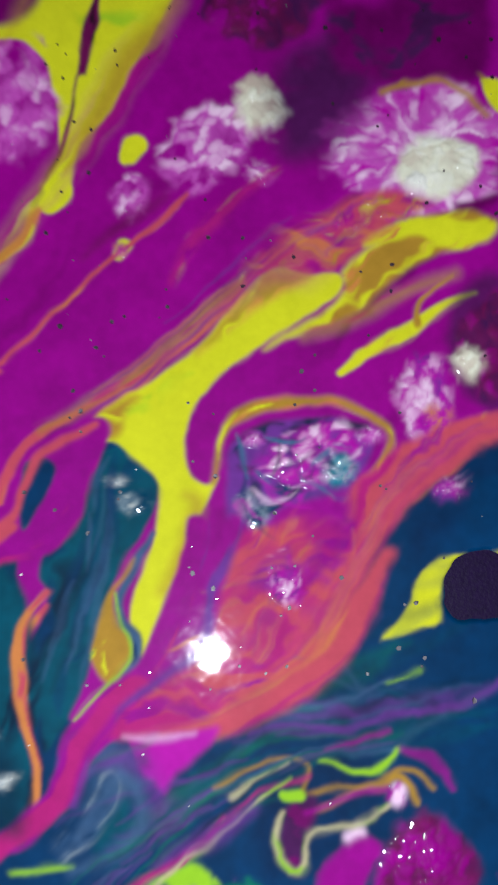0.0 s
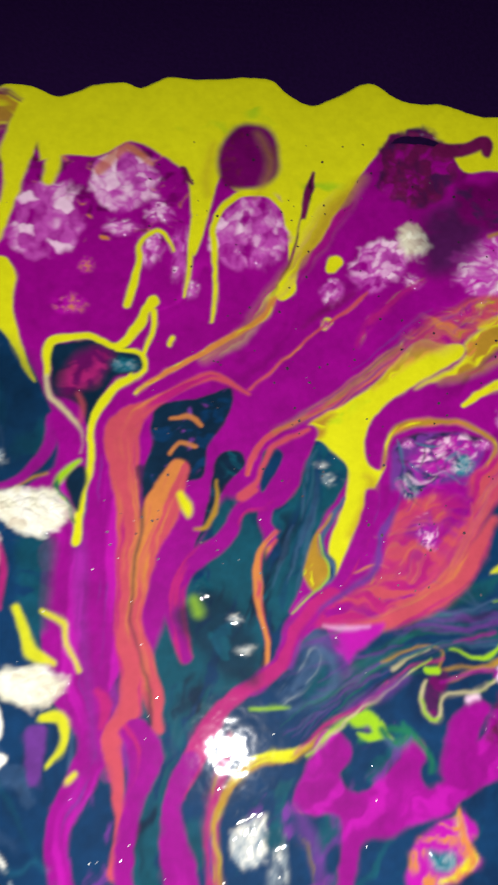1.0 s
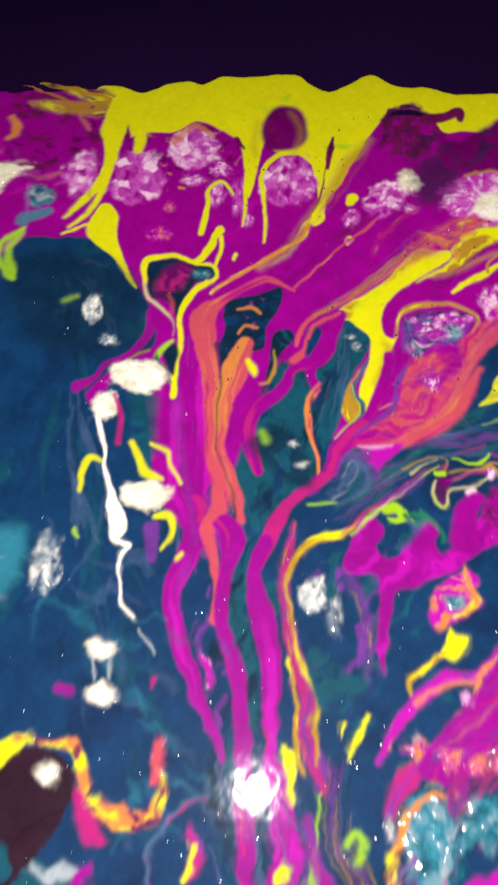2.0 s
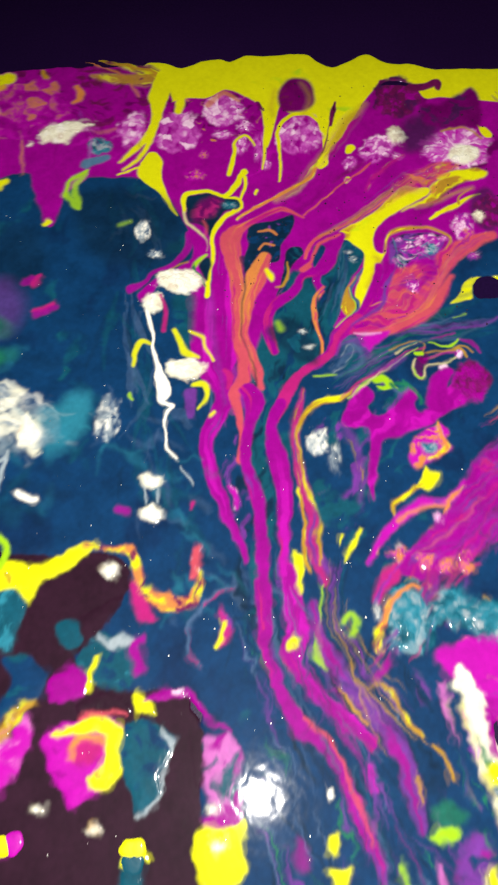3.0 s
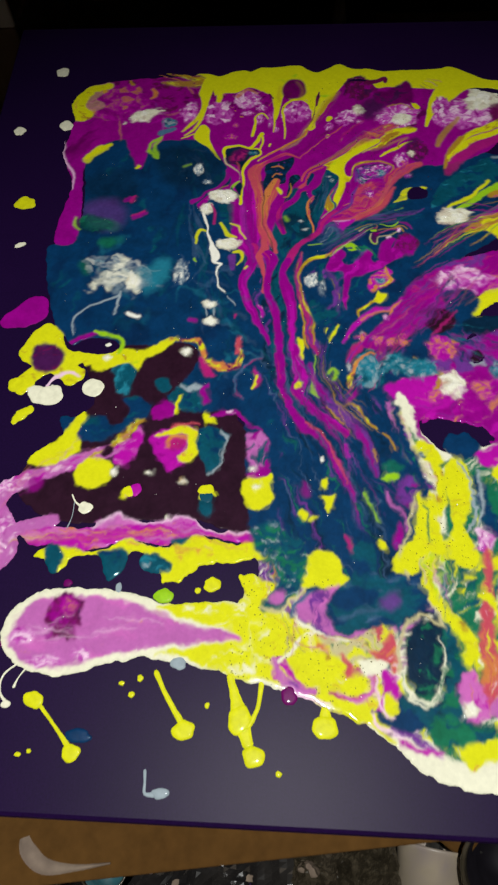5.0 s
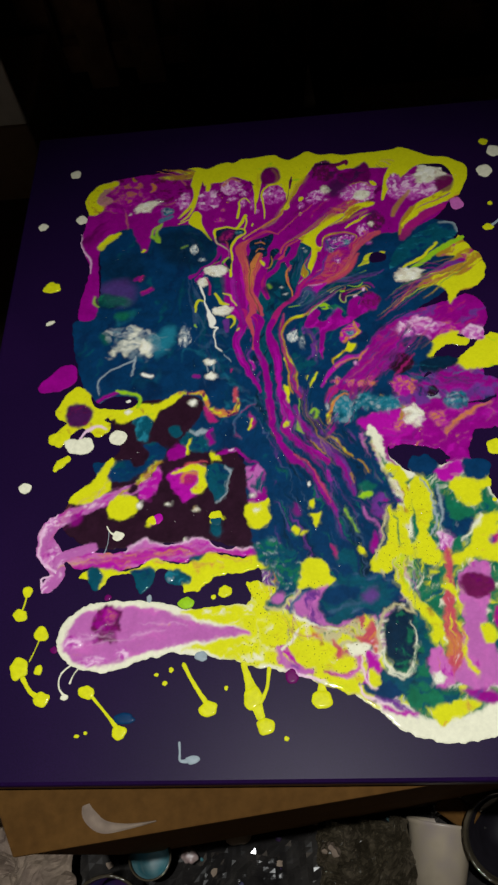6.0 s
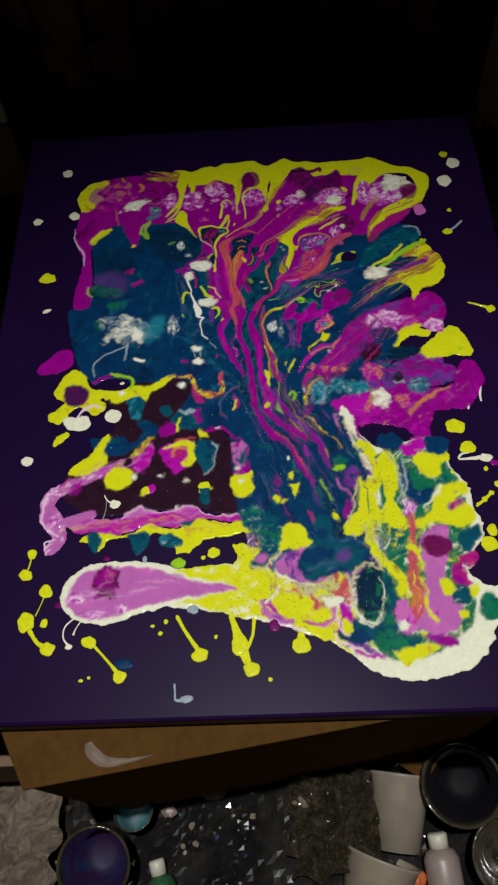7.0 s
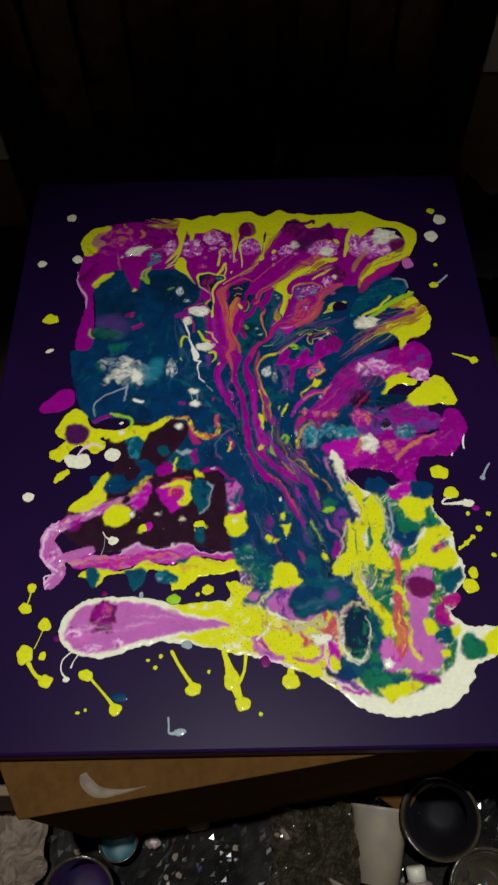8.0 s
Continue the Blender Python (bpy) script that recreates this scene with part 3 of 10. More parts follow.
stroke("ochre_loop", OCHRE, [(61.6, 414.8, 0.65), (62, 419, 0.94), (63.2, 423.8, 1.32), (66.7, 426.8, 2.28), (71.4, 428.3, 2.28), (78, 429, 1.33), (82.7, 428.6, 1.34), (87, 426.9, 1.33), (90.4, 424.1, 1.14), (90.8, 421.3, 1.14), (87.6, 416.9, 1.32), (83.9, 411.7, 1.31)], edge=0.7, streaks=[(ORANGE,0.2,1.2,7),(YELLOW,0.02,1,8)], label='looped ochre vein')
cluster("lit_knot", "lit", 95.9, 430.0, 4.20, 6.50, 0, pale=0.55, label='bright pink curdled knot')
cluster("ember_knot", "embers", 98.4, 426.5, 2.48, 2.10, 0, pale=0.8)
pool("plum_shade", PLUM, [(99.9, 444.3), (103.8, 450.3), (108.8, 451.5), (113.4, 440.7), (110.4, 429), (104.6, 430.8), (100.8, 435.5)], edge=1.5, amount=0.8)
cluster("berry_knot", "berry", 108.5, 439.6, 7.24, 8.74, 0)
cluster("pale_knot", "white", 103.5, 436.7, 2.50, 2.91, 0, pale=0.3)
pool("coral_leaf", CORAL, [(108.6, 428.5), (108.6, 424), (100.8, 419.7), (93.3, 412.9), (87.7, 405.3), (84.1, 397.9), (79.6, 390.1), (73.3, 383.7), (64.3, 379.1), (55.4, 375.4), (50.1, 373.3), (48.6, 376.1), (51.6, 380.5), (57.7, 386.9), (61.6, 392.3), (63.3, 399.6), (64.4, 406.1), (72.8, 408.6), (81.1, 411.2), (85.7, 416), (91.3, 420.8), (98.9, 424.8)], edge=0.8, streaks=[(ROSE,0.30,3,26),(ORANGE,0.10,1.6,18),(MAGENTA,0.12,2,14),(OCHRE,0.0,1.2,12)], turn=55, label='coral and rose marbled leaf of paint')
stroke("coral_band", CORAL, [(109.4, 426.6, 4.2), (100.8, 421.1, 4.74), (93.3, 414.8, 4.13), (87.7, 407.6, 4.28), (84.5, 401.1, 4.05), (81.4, 394.6, 3.65), (76, 386.4, 3.61), (67.9, 381.4, 3.58), (59, 377.6, 3.03), (50.5, 374.6, 2.3)], edge=0.9, streaks=[(ORANGE,0.18,1.2,22),(ROSE,0.15,2,22)], label='coral band of paint')
flow([(82, 411.2, 14.93), (74.8, 401.8, 17.49), (66.7, 390.7, 15.41), (55.3, 379.7, 8.03), (49.1, 375.2, 3.54)], 0.9, 60, [ROSE, ORANGE, MAGENTA, OCHRE, CORAL, VIOLET], 19, wide=(0.25, 0.9), amount=0.5, wob=1.4, edge=0.5, part_of=(0.08, 0.3))
flow([(108.4, 427, 6.69), (95.1, 417.2, 6.59), (85.9, 403.9, 6.47), (78.7, 391, 6.36), (66.1, 380.4, 5.37), (50.9, 374.8, 3.54)], 0.8, 40, [ROSE, ORANGE, CORAL, MAGENTA], 20, wide=(0.2, 0.8), amount=0.45, wob=1.0, edge=0.5)
pool("magenta_patch", MAGENTA, [(76, 410.5), (81.1, 413), (83.9, 411.2), (82.1, 405.6), (79.9, 401.9), (77, 405.5)], edge=1.6, streaks=[(VIOLET,0.2,2,4)])
pool("violet_patch", VIOLET, [(67.5, 397.9), (69.2, 401.6), (72.8, 404.6), (74.2, 404), (73.4, 399.4), (70.2, 397.1)], edge=0.7, streaks=[(PALE,0.0,1.5,3),(HOT,0.1,2,3)])
pool("violet_patch", VIOLET, [(69, 392.5), (70.8, 394.4), (72.2, 393.1), (71.1, 391.5)], edge=1.0, amount=0.7)
stroke("orange_vein", ORANGE, [(49.8, 380.9, 0.62), (52, 381.4, 0.8), (53.9, 380.6, 0.71), (51.8, 379.5, 0.53)], edge=0.35, streaks=[(YELLOW,0.1,1,5)])
stroke("orange_vein", ORANGE, [(57, 380.7, 0.54), (59.7, 382, 0.63), (62.4, 383, 0.63), (65.1, 384.4, 0.45)], edge=0.35, streaks=[(YELLOW,0.1,1,5)])
stroke("orange_vein", ORANGE, [(66.7, 390.7, 0.45), (68.9, 394.3, 0.46), (73, 396.2, 0.64), (75.3, 399, 0.83)], edge=0.35, streaks=[(YELLOW,0.1,1,5)])
stroke("orange_vein", ORANGE, [(55, 387.7, 0.36), (60.3, 390.1, 0.45), (64, 389.7, 0.36)], edge=0.35, streaks=[(YELLOW,0.1,1,5)])
stroke("orange_vein", ORANGE, [(50.9, 375.3, 0.71), (58.1, 376.7, 0.53), (64.3, 379.1, 0.45)], edge=0.35, streaks=[(YELLOW,0.1,1,5)])
pool("magenta_tongue", HOT, [(47.8, 374.8), (51.9, 374.4), (58.6, 375), (56.5, 371), (53.5, 367.1), (51, 369), (50.1, 372.8)], edge=0.8, streaks=[(MAGENTA,0.2,3,8)])
stroke("pale_vein", PALE, [(48.7, 375.2, 0.71), (51.8, 375.7, 0.89), (57.2, 377.1, 0.53)], edge=0.9, amount=0.6)
stroke("magenta_vein", MAGENTA, [(58.8, 407.8, 3.7), (57.7, 400.4, 4.58), (55.7, 393.1, 4.18), (52.3, 386.7, 3.42), (47.5, 380.9, 3.21), (41.9, 376.4, 3.01), (39.2, 371.5, 2.11), (38.3, 365.5, 1.75), (35.6, 359.9, 1.21), (32.2, 356.8, 1.03), (27.9, 355.1, 0.69)], edge=0.5, streaks=[(VIOLET,0.12,1.5,14),(ROSE,0.1,1.2,12)], label='magenta vein between blue pools')
pool("blue_finger", TEAL, [(39.7, 420.1), (44.3, 420.9), (49.1, 417.7), (52.1, 414.1), (51.5, 409.4), (48.8, 404.7), (45.8, 399.2), (44.7, 393.7), (43.1, 388.3), (42, 383), (39.6, 377.4), (37.5, 373), (36, 371), (34.3, 374.7), (32.2, 379.9), (31.9, 386.1), (33.8, 391.5), (34.7, 396.2), (32.9, 399.6), (34.9, 404.4), (37.2, 410.9), (38.7, 416.5)], wob=0.3, streaks=[(BLUE,0.25,3,14),(NAVY,0.05,4,12)], turn=70, label='teal finger of paint')
cluster("frost_knot", "frost", 45.8, 414.8, 1.21, 0.75, 0, pale=0.9)
cluster("frost_knot", "frost", 48.0, 411.2, 2.79, 1.85, 0, pale=0.2, amount=0.6)
stroke("slate_vein", SLATE, [(51.3, 406.2, 0.74), (48.9, 401.1, 1.65), (46.6, 395.6, 1.27), (47, 392, 1.45), (49.5, 388.5, 1.98), (48.7, 385.3, 1.08), (46.1, 383, 0.45)], edge=0.5, streaks=[(BLUE,0.2,1,6)])
pool("ochre_tongue", OCHRE, [(48.7, 402.4), (45, 396.9), (42.8, 391.4), (42.3, 386.5), (44.7, 382.6), (46.8, 383.5), (48.6, 388), (46.1, 392.1), (45.7, 396.5), (48.2, 400.6)], edge=0.5, streaks=[(ORANGE,0.0,1,7),(YELLOW,0.02,1.2,7),(GREEN,-0.05,1,6)], turn=70)
stroke("lime_vein", LIME, [(45.9, 396.5, 0.36), (46.7, 392, 0.36), (48.6, 388, 0.45), (47.4, 384.4, 0.45), (43.5, 380.3, 0.36), (40.1, 376.3, 0.27)], edge=0.3)
pool("blue_finger", TEAL, [(30.3, 417.2), (34.7, 416.6), (35.3, 414.4), (32.3, 409.8), (30.5, 405.2), (29.8, 411.1)], wob=0.3, streaks=[(NAVY,0.1,3,6)])
stroke("magenta_vein", MAGENTA, [(36.9, 419.3, 4.68), (35.9, 411.8, 4.08), (32.7, 403.9, 3.3), (31.7, 397.5, 3.27), (32.9, 394.8, 2.17), (30.7, 389.8, 0.72)], edge=0.5)
pool("blue_finger", BLUE, [(10.2, 382.8), (26.1, 389.8), (29.8, 392.6), (30.1, 379.9), (33.8, 368.2), (34.8, 360), (25.7, 354.4), (20.4, 346), (16.2, 336.2), (13.2, 350.2), (14.5, 364.3), (9.9, 375.8)], wob=0.4, streaks=[(NAVY,0.25,5,9),(TEAL,0.1,4,7)], turn=80)
cluster("lime_knot", "foam", 16.3, 381.5, 2.75, 4.16, 30, amount=0.5)
stroke("lime_vein", LIME, [(14.5, 383.1, 1.73), (18.1, 379.9, 1.72)], edge=1.2, amount=0.5)
stroke("ochre_vein", ORANGE, [(34.6, 393.9, 0.72), (31.7, 389.4, 1.44), (30, 383.1, 1.61), (31.9, 377.4, 1.24), (34, 372.3, 0.88), (35, 366.7, 0.61), (34.2, 361.1, 0.52), (31.2, 358.9, 0.35)], edge=0.4, streaks=[(OCHRE,0.2,1,8),(CORAL,0.2,1,8)])
pool("navy_patch", NAVY, [(1.8, 427.3), (11.1, 429.9), (20.3, 433.8), (20, 424.7), (15.6, 417.1), (14.7, 408.5), (6, 406.6), (1.9, 398.9), (-0.8, 407.4), (0.6, 416), (-0.3, 421.7)], streaks=[(BLUE,0.2,3,5),(VIOLET,0.0,2,4)], wob=0.5)
stroke("orange_vein", ORANGE, [(4.6, 424, 0.75), (9.6, 424.7, 1.31), (13.4, 422.7, 1.12)], amount=0.8)
stroke("orange_vein", ORANGE, [(5.9, 414.5, 0.92), (8, 417.5, 1.11), (12.4, 416.8, 1.11)], amount=0.8)
pool("navy_patch", NAVY, [(18, 413.8), (23.7, 416.5), (26, 413.1), (22, 408.5), (19.2, 402.4), (16.7, 395.2), (14.2, 390.7), (16.7, 400.3)], wob=0.3, streaks=[(TEAL,0.2,2,4)])
pool("blue_finger", BLUE, [(31.7, 417.1), (35.5, 416.7), (34.1, 411.6), (30.1, 406.5)], wob=0.3)
flow([(-142.5, 478.9, 40.77), (-113.2, 491.2, 50.34), (-81.5, 487.6, 49.9), (-46.3, 484.3, 44.95)], 0.9, 70, [WINE, DEEPMAG, PINK, WINE, ORANGE, PLUM], 51, wide=(0.5, 2.2), amount=0.55, part_of=(0.04, 0.2), wob=2.0, edge=0.8)
cluster("wine_knot", "berry", -105.4, 491.7, 13.22, 13.89, 0, pale=0.6, amount=0.7)
cluster("pearl_knot", "pearl", -81.5, 487.6, 8.50, 8.49, 0, pale=0.3, amount=0.7)
cluster("wine_knot", "berry", -71.7, 504.4, 9.38, 10.85, 0, amount=0.6)
flow([(113.7, 510.8, 20.65), (140.7, 489.7, 40.43), (161.8, 473.3, 33.14), (178.7, 472.8, 19.87)], 0.9, 30, [WINE, DEEPMAG, PINK, ROSE], 52, wide=(0.4, 1.4), amount=0.6, part_of=(0.1, 0.3), wob=1.6, edge=0.6)
cluster("pearl_knot", "pearl", 129.0, 474.4, 10.18, 12.38, 0, pale=0.6)
cluster("pearl_knot", "pearl", 146.1, 475.4, 16.97, 13.94, 0, pale=0.55)
cluster("pale_knot", "white", 162.8, 492.2, 13.72, 7.17, -30, pale=0.35, ragged=0.5)
pool("wine_shade", WINE, [(164.2, 485), (175.6, 484.6), (179.7, 471.2), (169.4, 465.3), (161.8, 473.3)], edge=1.2, amount=0.8)
stroke("yellow_vein", YELLOW, [(176.3, 471.3, 6.61), (160.5, 461.8, 5.9), (145.7, 454.6, 4.55), (133.2, 440, 3.2), (129.4, 429, 1.9)], edge=0.6, streaks=[(OCHRE,0.2,1,5)])
stroke("yellow_vein", YELLOW, [(129.5, 506.2, 5.48), (121.3, 490.4, 4.05), (117.4, 470.9, 3.31), (115.6, 463.2, 1.97)], edge=0.5)
stroke("wine_vein", WINE, [(136.3, 504.3, 2.05), (131.3, 499.7, 4.08), (125.5, 486.3, 2.69), (122.2, 474.6, 1.99)], edge=0.5)
stroke("ochre_vein", OCHRE, [(139.8, 451, 3.89), (130.1, 436.4, 3.83), (126, 421.9, 2.52)], edge=0.8)
stroke("rose_vein", ROSE, [(164.8, 450.2, 6.47), (141.1, 436, 8.93), (128.4, 418.2, 6.26)], edge=1.2, amount=0.7)
stroke("slate_loop", SLATE, [(38.4, 357.8, 1.21), (42.6, 362.1, 1.57), (44.6, 366.5, 1.75), (46.8, 367.8, 1.75), (47.3, 364.8, 2.1), (44.5, 359.6, 2.25), (40.2, 356.2, 1.72)], edge=1.4, streaks=[(ASH,0.15,1.2,8),(BLUE,0.2,1.5,8)], amount=0.85)
pool("violet_haze", SLATE, [(40.3, 372.4), (43.8, 373.8), (47.4, 372.6), (50.4, 367.4), (49.6, 364), (47, 362.2), (47.7, 366.5), (44.9, 369.1), (41.5, 366.4), (39, 362.1)], edge=2.2, amount=0.6)
pool("yellow_eye", YELLOW, [(89.7, 390.3), (91.5, 392.6), (94.3, 396.3), (95.7, 400.9), (99.9, 403.5), (105.5, 404.6), (112, 404.6), (112, 402.7), (103.6, 402.5), (99.8, 400.6), (98.5, 397.8), (98.7, 393.3), (95.7, 392.3), (92.5, 390.9)], wob=0.2, label='yellow crescent of paint')
pool("bare_spot", BLUE, [(99.3, 398.1), (101.4, 403.6), (107.1, 405.2), (112.8, 401.4), (112.3, 396), (106.6, 393.5), (101.1, 394.2)], wob=0.2, bare=True)
flow([(108.2, 401.7, 18.52), (91.6, 388.6, 21.79), (73.4, 379.3, 10.73), (60, 372, 5.3)], 0.9, 26, [TEAL, GREEN, NAVY, BLUE], 18, wide=(0.6, 2.0), amount=0.4, edge=1.2)
flow([(108.1, 381.8, 18.05), (91.6, 377.9, 19.7), (73.5, 374, 20.42), (55.8, 364.1, 20.97), (40.4, 353.6, 17.19)], 0.95, 70, [TEAL, VIOLET, SLATE, NAVY, GREEN, BLUE], 17, wide=(0.3, 1.4), amount=0.5, wob=1.3, edge=0.7, part_of=(0.1, 0.35))
stroke("violet_vein", VIOLET, [(109, 384.1, 0.91), (100.7, 379.5, 1.26), (91.6, 378.6, 0.9), (82.6, 376, 1.07), (75.3, 376.7, 0.71), (68.1, 374.8, 0.53)], edge=0.5, wob=0.5, amount=0.7, lift=0.3)
stroke("ochre_vein", OCHRE, [(62.9, 366.4, 0.79), (68.2, 369.4, 0.44), (73.6, 371, 0.44), (77.7, 369.8, 0.44), (77.3, 365.9, 0.53), (82.7, 366.9, 0.44), (89, 367, 0.44), (91.7, 369.9, 0.71), (95.3, 369.7, 0.8), (97.8, 366.9, 0.53)], edge=0.5, wob=0.5, amount=0.9, lift=0.3)
stroke("green_vein", GREEN, [(78.9, 379.4, 0.54), (71.6, 378.2, 0.71), (66.2, 376, 0.71), (62.7, 373.8, 0.44)], edge=0.5, wob=0.5, amount=0.7, lift=0.3)
stroke("slate_vein", SLATE, [(90.7, 384.1, 0.36), (82.5, 380.4, 0.72), (75.2, 378.9, 0.72), (68, 377.4, 0.53)], edge=0.5, wob=0.5, amount=0.7, lift=0.3)
stroke("lime_vein", LIME, [(95.7, 385.1, 0.54), (93.4, 384.2, 0.27), (89.8, 383.2, 0.18)], edge=0.5, wob=0.5, amount=0.9, lift=0.3)
stroke("lime_vein", LIME, [(31.6, 353.1, 0.51), (36.8, 354.4, 0.86), (41.2, 354.1, 0.43)], edge=0.5, wob=0.5, amount=0.9, lift=0.3)
stroke("magenta_vein", MAGENTA, [(91.7, 373.6, 0.71), (97.1, 371.9, 1.78), (100.7, 366.8, 0.88)], edge=0.5, wob=0.5, amount=0.7, lift=0.3)
pool("trunk", BLUE, [(9.7, 290), (3.7, 262.8), (7.5, 242.5), (16.5, 213.9), (17.5, 175.8), (17.9, 148.7), (29.7, 129.8), (55.6, 115), (80.8, 129.5), (76.8, 148.7), (77.3, 179.7), (90.4, 169.9), (95.4, 187.3), (86.9, 206.7), (77.8, 222.4), (73.2, 236.5), (56.3, 245.4), (43.8, 259.9), (43.2, 286.4), (34.9, 308.2)], edge=1.5, wob=0.7, streaks=[(NAVY,0.15,5,40),(VIOLET,0.05,3,40),(SLATE,0.02,2,30),(GREEN,-0.05,1.6,30)], turn=-66, label='streaked navy trunk of paint')
stroke("teal_ring", TEAL, [(45.2, 251, 1.99), (46.9, 254.4, 2), (50.9, 253.1, 2), (50.9, 248.8, 1.49)], edge=0.6)
flow([(-12.4, 407.2, 39.85), (-11.5, 369.6, 36.19), (-1.3, 331.9, 34.45), (8, 297.6, 32.87), (13.1, 266.1, 29.79), (19, 258.3, 37.18), (27.5, 233.7, 36.14), (42.7, 206.2, 34.94), (57, 178.3, 33.72), (66, 152, 30.45)], 0.9, 90, [BLUE, DEEP_BLUE, TEAL, NAVY, VIOLET, SLATE], 25, wide=(0.5, 1.8), amount=0.6, part_of=(0.08, 0.25))
pool("trunk_blue", TEAL, [(4.7, 354.6), (11, 378.6), (21.6, 404.2), (33.8, 387.8), (34.4, 359.7), (23.3, 355.4), (14.7, 339.9), (13.4, 328.9), (14.1, 314.8), (18.7, 289.9), (18.1, 266.4), (9.8, 266), (11.9, 289.6), (9.2, 306), (6, 316.2), (6.9, 332.2), (7, 345.2)], edge=1.2, streaks=[(NAVY,0.15,4,14),(BLUE,0.2,3,12)], turn=80)
pool("trunk_blue", BLUE, [(-9.5, 320.7), (-5.8, 331.7), (1.4, 332), (3.2, 317.8), (4.6, 309.2), (9.5, 301), (11.9, 289.6), (10.6, 281.5), (3.5, 285.9), (-2.7, 300.4), (-6.2, 312.1)], edge=1.0, streaks=[(VIOLET,0.15,2,6),(NAVY,0.1,3,9)], turn=80)
stroke("magenta_strand", MAGENTA, [(-12.1, 402.9, 19.85), (-11.5, 381.8, 23.22), (-10.2, 365.6, 20.87), (-9.4, 353.9, 14.03), (-4.9, 343.7, 8.31), (-6.2, 336.2, 7.68), (-10.7, 324.2, 6.13), (-9.3, 313.7, 5.69), (-5.5, 303.6, 5.61), (-1.9, 294.6, 4.85), (3.6, 284.4, 4.09), (8.4, 275.1, 2.69)], edge=0.5, streaks=[(HOT,0.2,3,40),(VIOLET,-0.05,1.5,25)], label="broad magenta strand of the trunk")
stroke("violet_shade", VIOLET, [(-16.7, 398.4, 1.98), (-14.3, 385.8, 3.9), (-11.9, 369.5, 3.06), (-7.5, 354, 1.87), (-4.6, 339.1, 2.2)], edge=1.4, amount=0.35, lift=None)
stroke("rose_vein", ROSE, [(-5.6, 354.1, 1.5), (-3, 351.3, 2.98), (-3.2, 346.6, 1.85)], edge=0.6)
stroke("coral_strand", CORAL, [(24.7, 432.3, 1.02), (14.3, 436.5, 2.47), (0.4, 427.9, 2.86), (-7.3, 420.8, 8.92), (-6.3, 411.9, 8.42), (-3.5, 398.9, 6.32), (-2.4, 382.1, 4.26), (-0.9, 368, 4.94), (2.6, 358.3, 6.38), (2.6, 350.6, 5.58), (-0.6, 342.9, 4.79), (1.2, 334.7, 3.28), (3.7, 324.9, 2.52), (3.1, 314.3, 2.84)], edge=0.5, streaks=[(ORANGE,0.1,1.5,30),(ROSE,0.22,1.5,24)], label="coral strand between magenta runs")
stroke("magenta_strand", MAGENTA, [(5.2, 345.1, 7.38), (7.4, 339.6, 8.06), (6.1, 330.4, 4.35), (5.3, 319.6, 4.64), (6.3, 311, 4.59), (9.7, 303.5, 5.24), (12.4, 296.1, 4.84), (13.6, 283.2, 4.75), (14.8, 272.3, 4.35), (16.2, 263.3, 4.29), (16.5, 251.4, 3.89), (17.6, 241.8, 3.52), (13.6, 265.9, 4.52), (16.3, 253.1, 4.45), (17.4, 241.8, 4.4), (21.6, 230.9, 4.34), (29.4, 218.2, 6.17), (39.8, 210.7, 5.17), (45.2, 201.8, 4.18), (51.9, 188.9, 4.57), (58.1, 176.3, 4.05), (61.1, 169.7, 1.78)], edge=0.5, streaks=[(ROSE,0.12,1.5,30),(VIOLET,0.0,1.5,20)], label="sinuous magenta strand of the trunk")
stroke("coral_strand", CORAL, [(31.7, 219.5, 1.43), (40.2, 214.2, 1.89), (44.6, 207.5, 1.64), (48, 197.5, 1.85), (53.5, 189, 1.83), (57, 180.5, 1.13)], edge=0.5, amount=0.8)
stroke("coral_strand", CORAL, [(8.4, 410.2, 5.99), (5, 399.3, 9.86), (2.6, 390.7, 6.64), (1.4, 378.2, 4.23), (1.5, 369.1, 3.81), (5.1, 362.3, 4.15), (8, 354.7, 4.48), (9.7, 347.2, 2.59)], edge=0.5, streaks=[(ORANGE,0.3,2.0,26)], label="orange strand of the trunk")
stroke("yellow_fleck", YELLOW, [(9.7, 403.8, 1.59), (11.9, 400.6, 2.76), (12.4, 398.5, 1.18)], edge=0.8)
stroke("navy_vein", NAVY, [(-1.6, 409.9, 2.4), (-0, 401.2, 1.19), (0.1, 386.4, 0.78), (0.2, 372.1, 0.57), (3.1, 364.2, 0.57), (6.8, 356.6, 0.75), (7.8, 348, 1.3)], edge=0.6, amount=0.75)
stroke("magenta_strand", MAGENTA, [(41.2, 422.7, 4.83), (38.3, 411.4, 5.17), (33.5, 404.7, 5.13), (25.7, 401.2, 3.54), (22, 393.6, 4.3), (12.6, 385.8, 5.04), (10.6, 378.6, 5), (12.3, 370.6, 4.95), (15.1, 363.8, 3.02)], edge=0.5, streaks=[(ROSE,0.1,1.5,14)])
stroke("coral_vein", CORAL, [(41.1, 423.8, 1.21), (33.2, 419, 1.61), (30.3, 413.3, 1.4), (29.4, 408.9, 1.19), (25.6, 404.4, 2.77), (28.5, 406.2, 1.98)], edge=0.5)
stroke("orange_vein", ORANGE, [(34.6, 396.2, 0.98), (31.4, 391.8, 1.36), (31, 383.5, 2.31), (32.5, 376.4, 1.72), (34.6, 369.5, 1.32), (35.3, 362.7, 0.75)], edge=0.35, streaks=[(CORAL,0.3,1,8)])
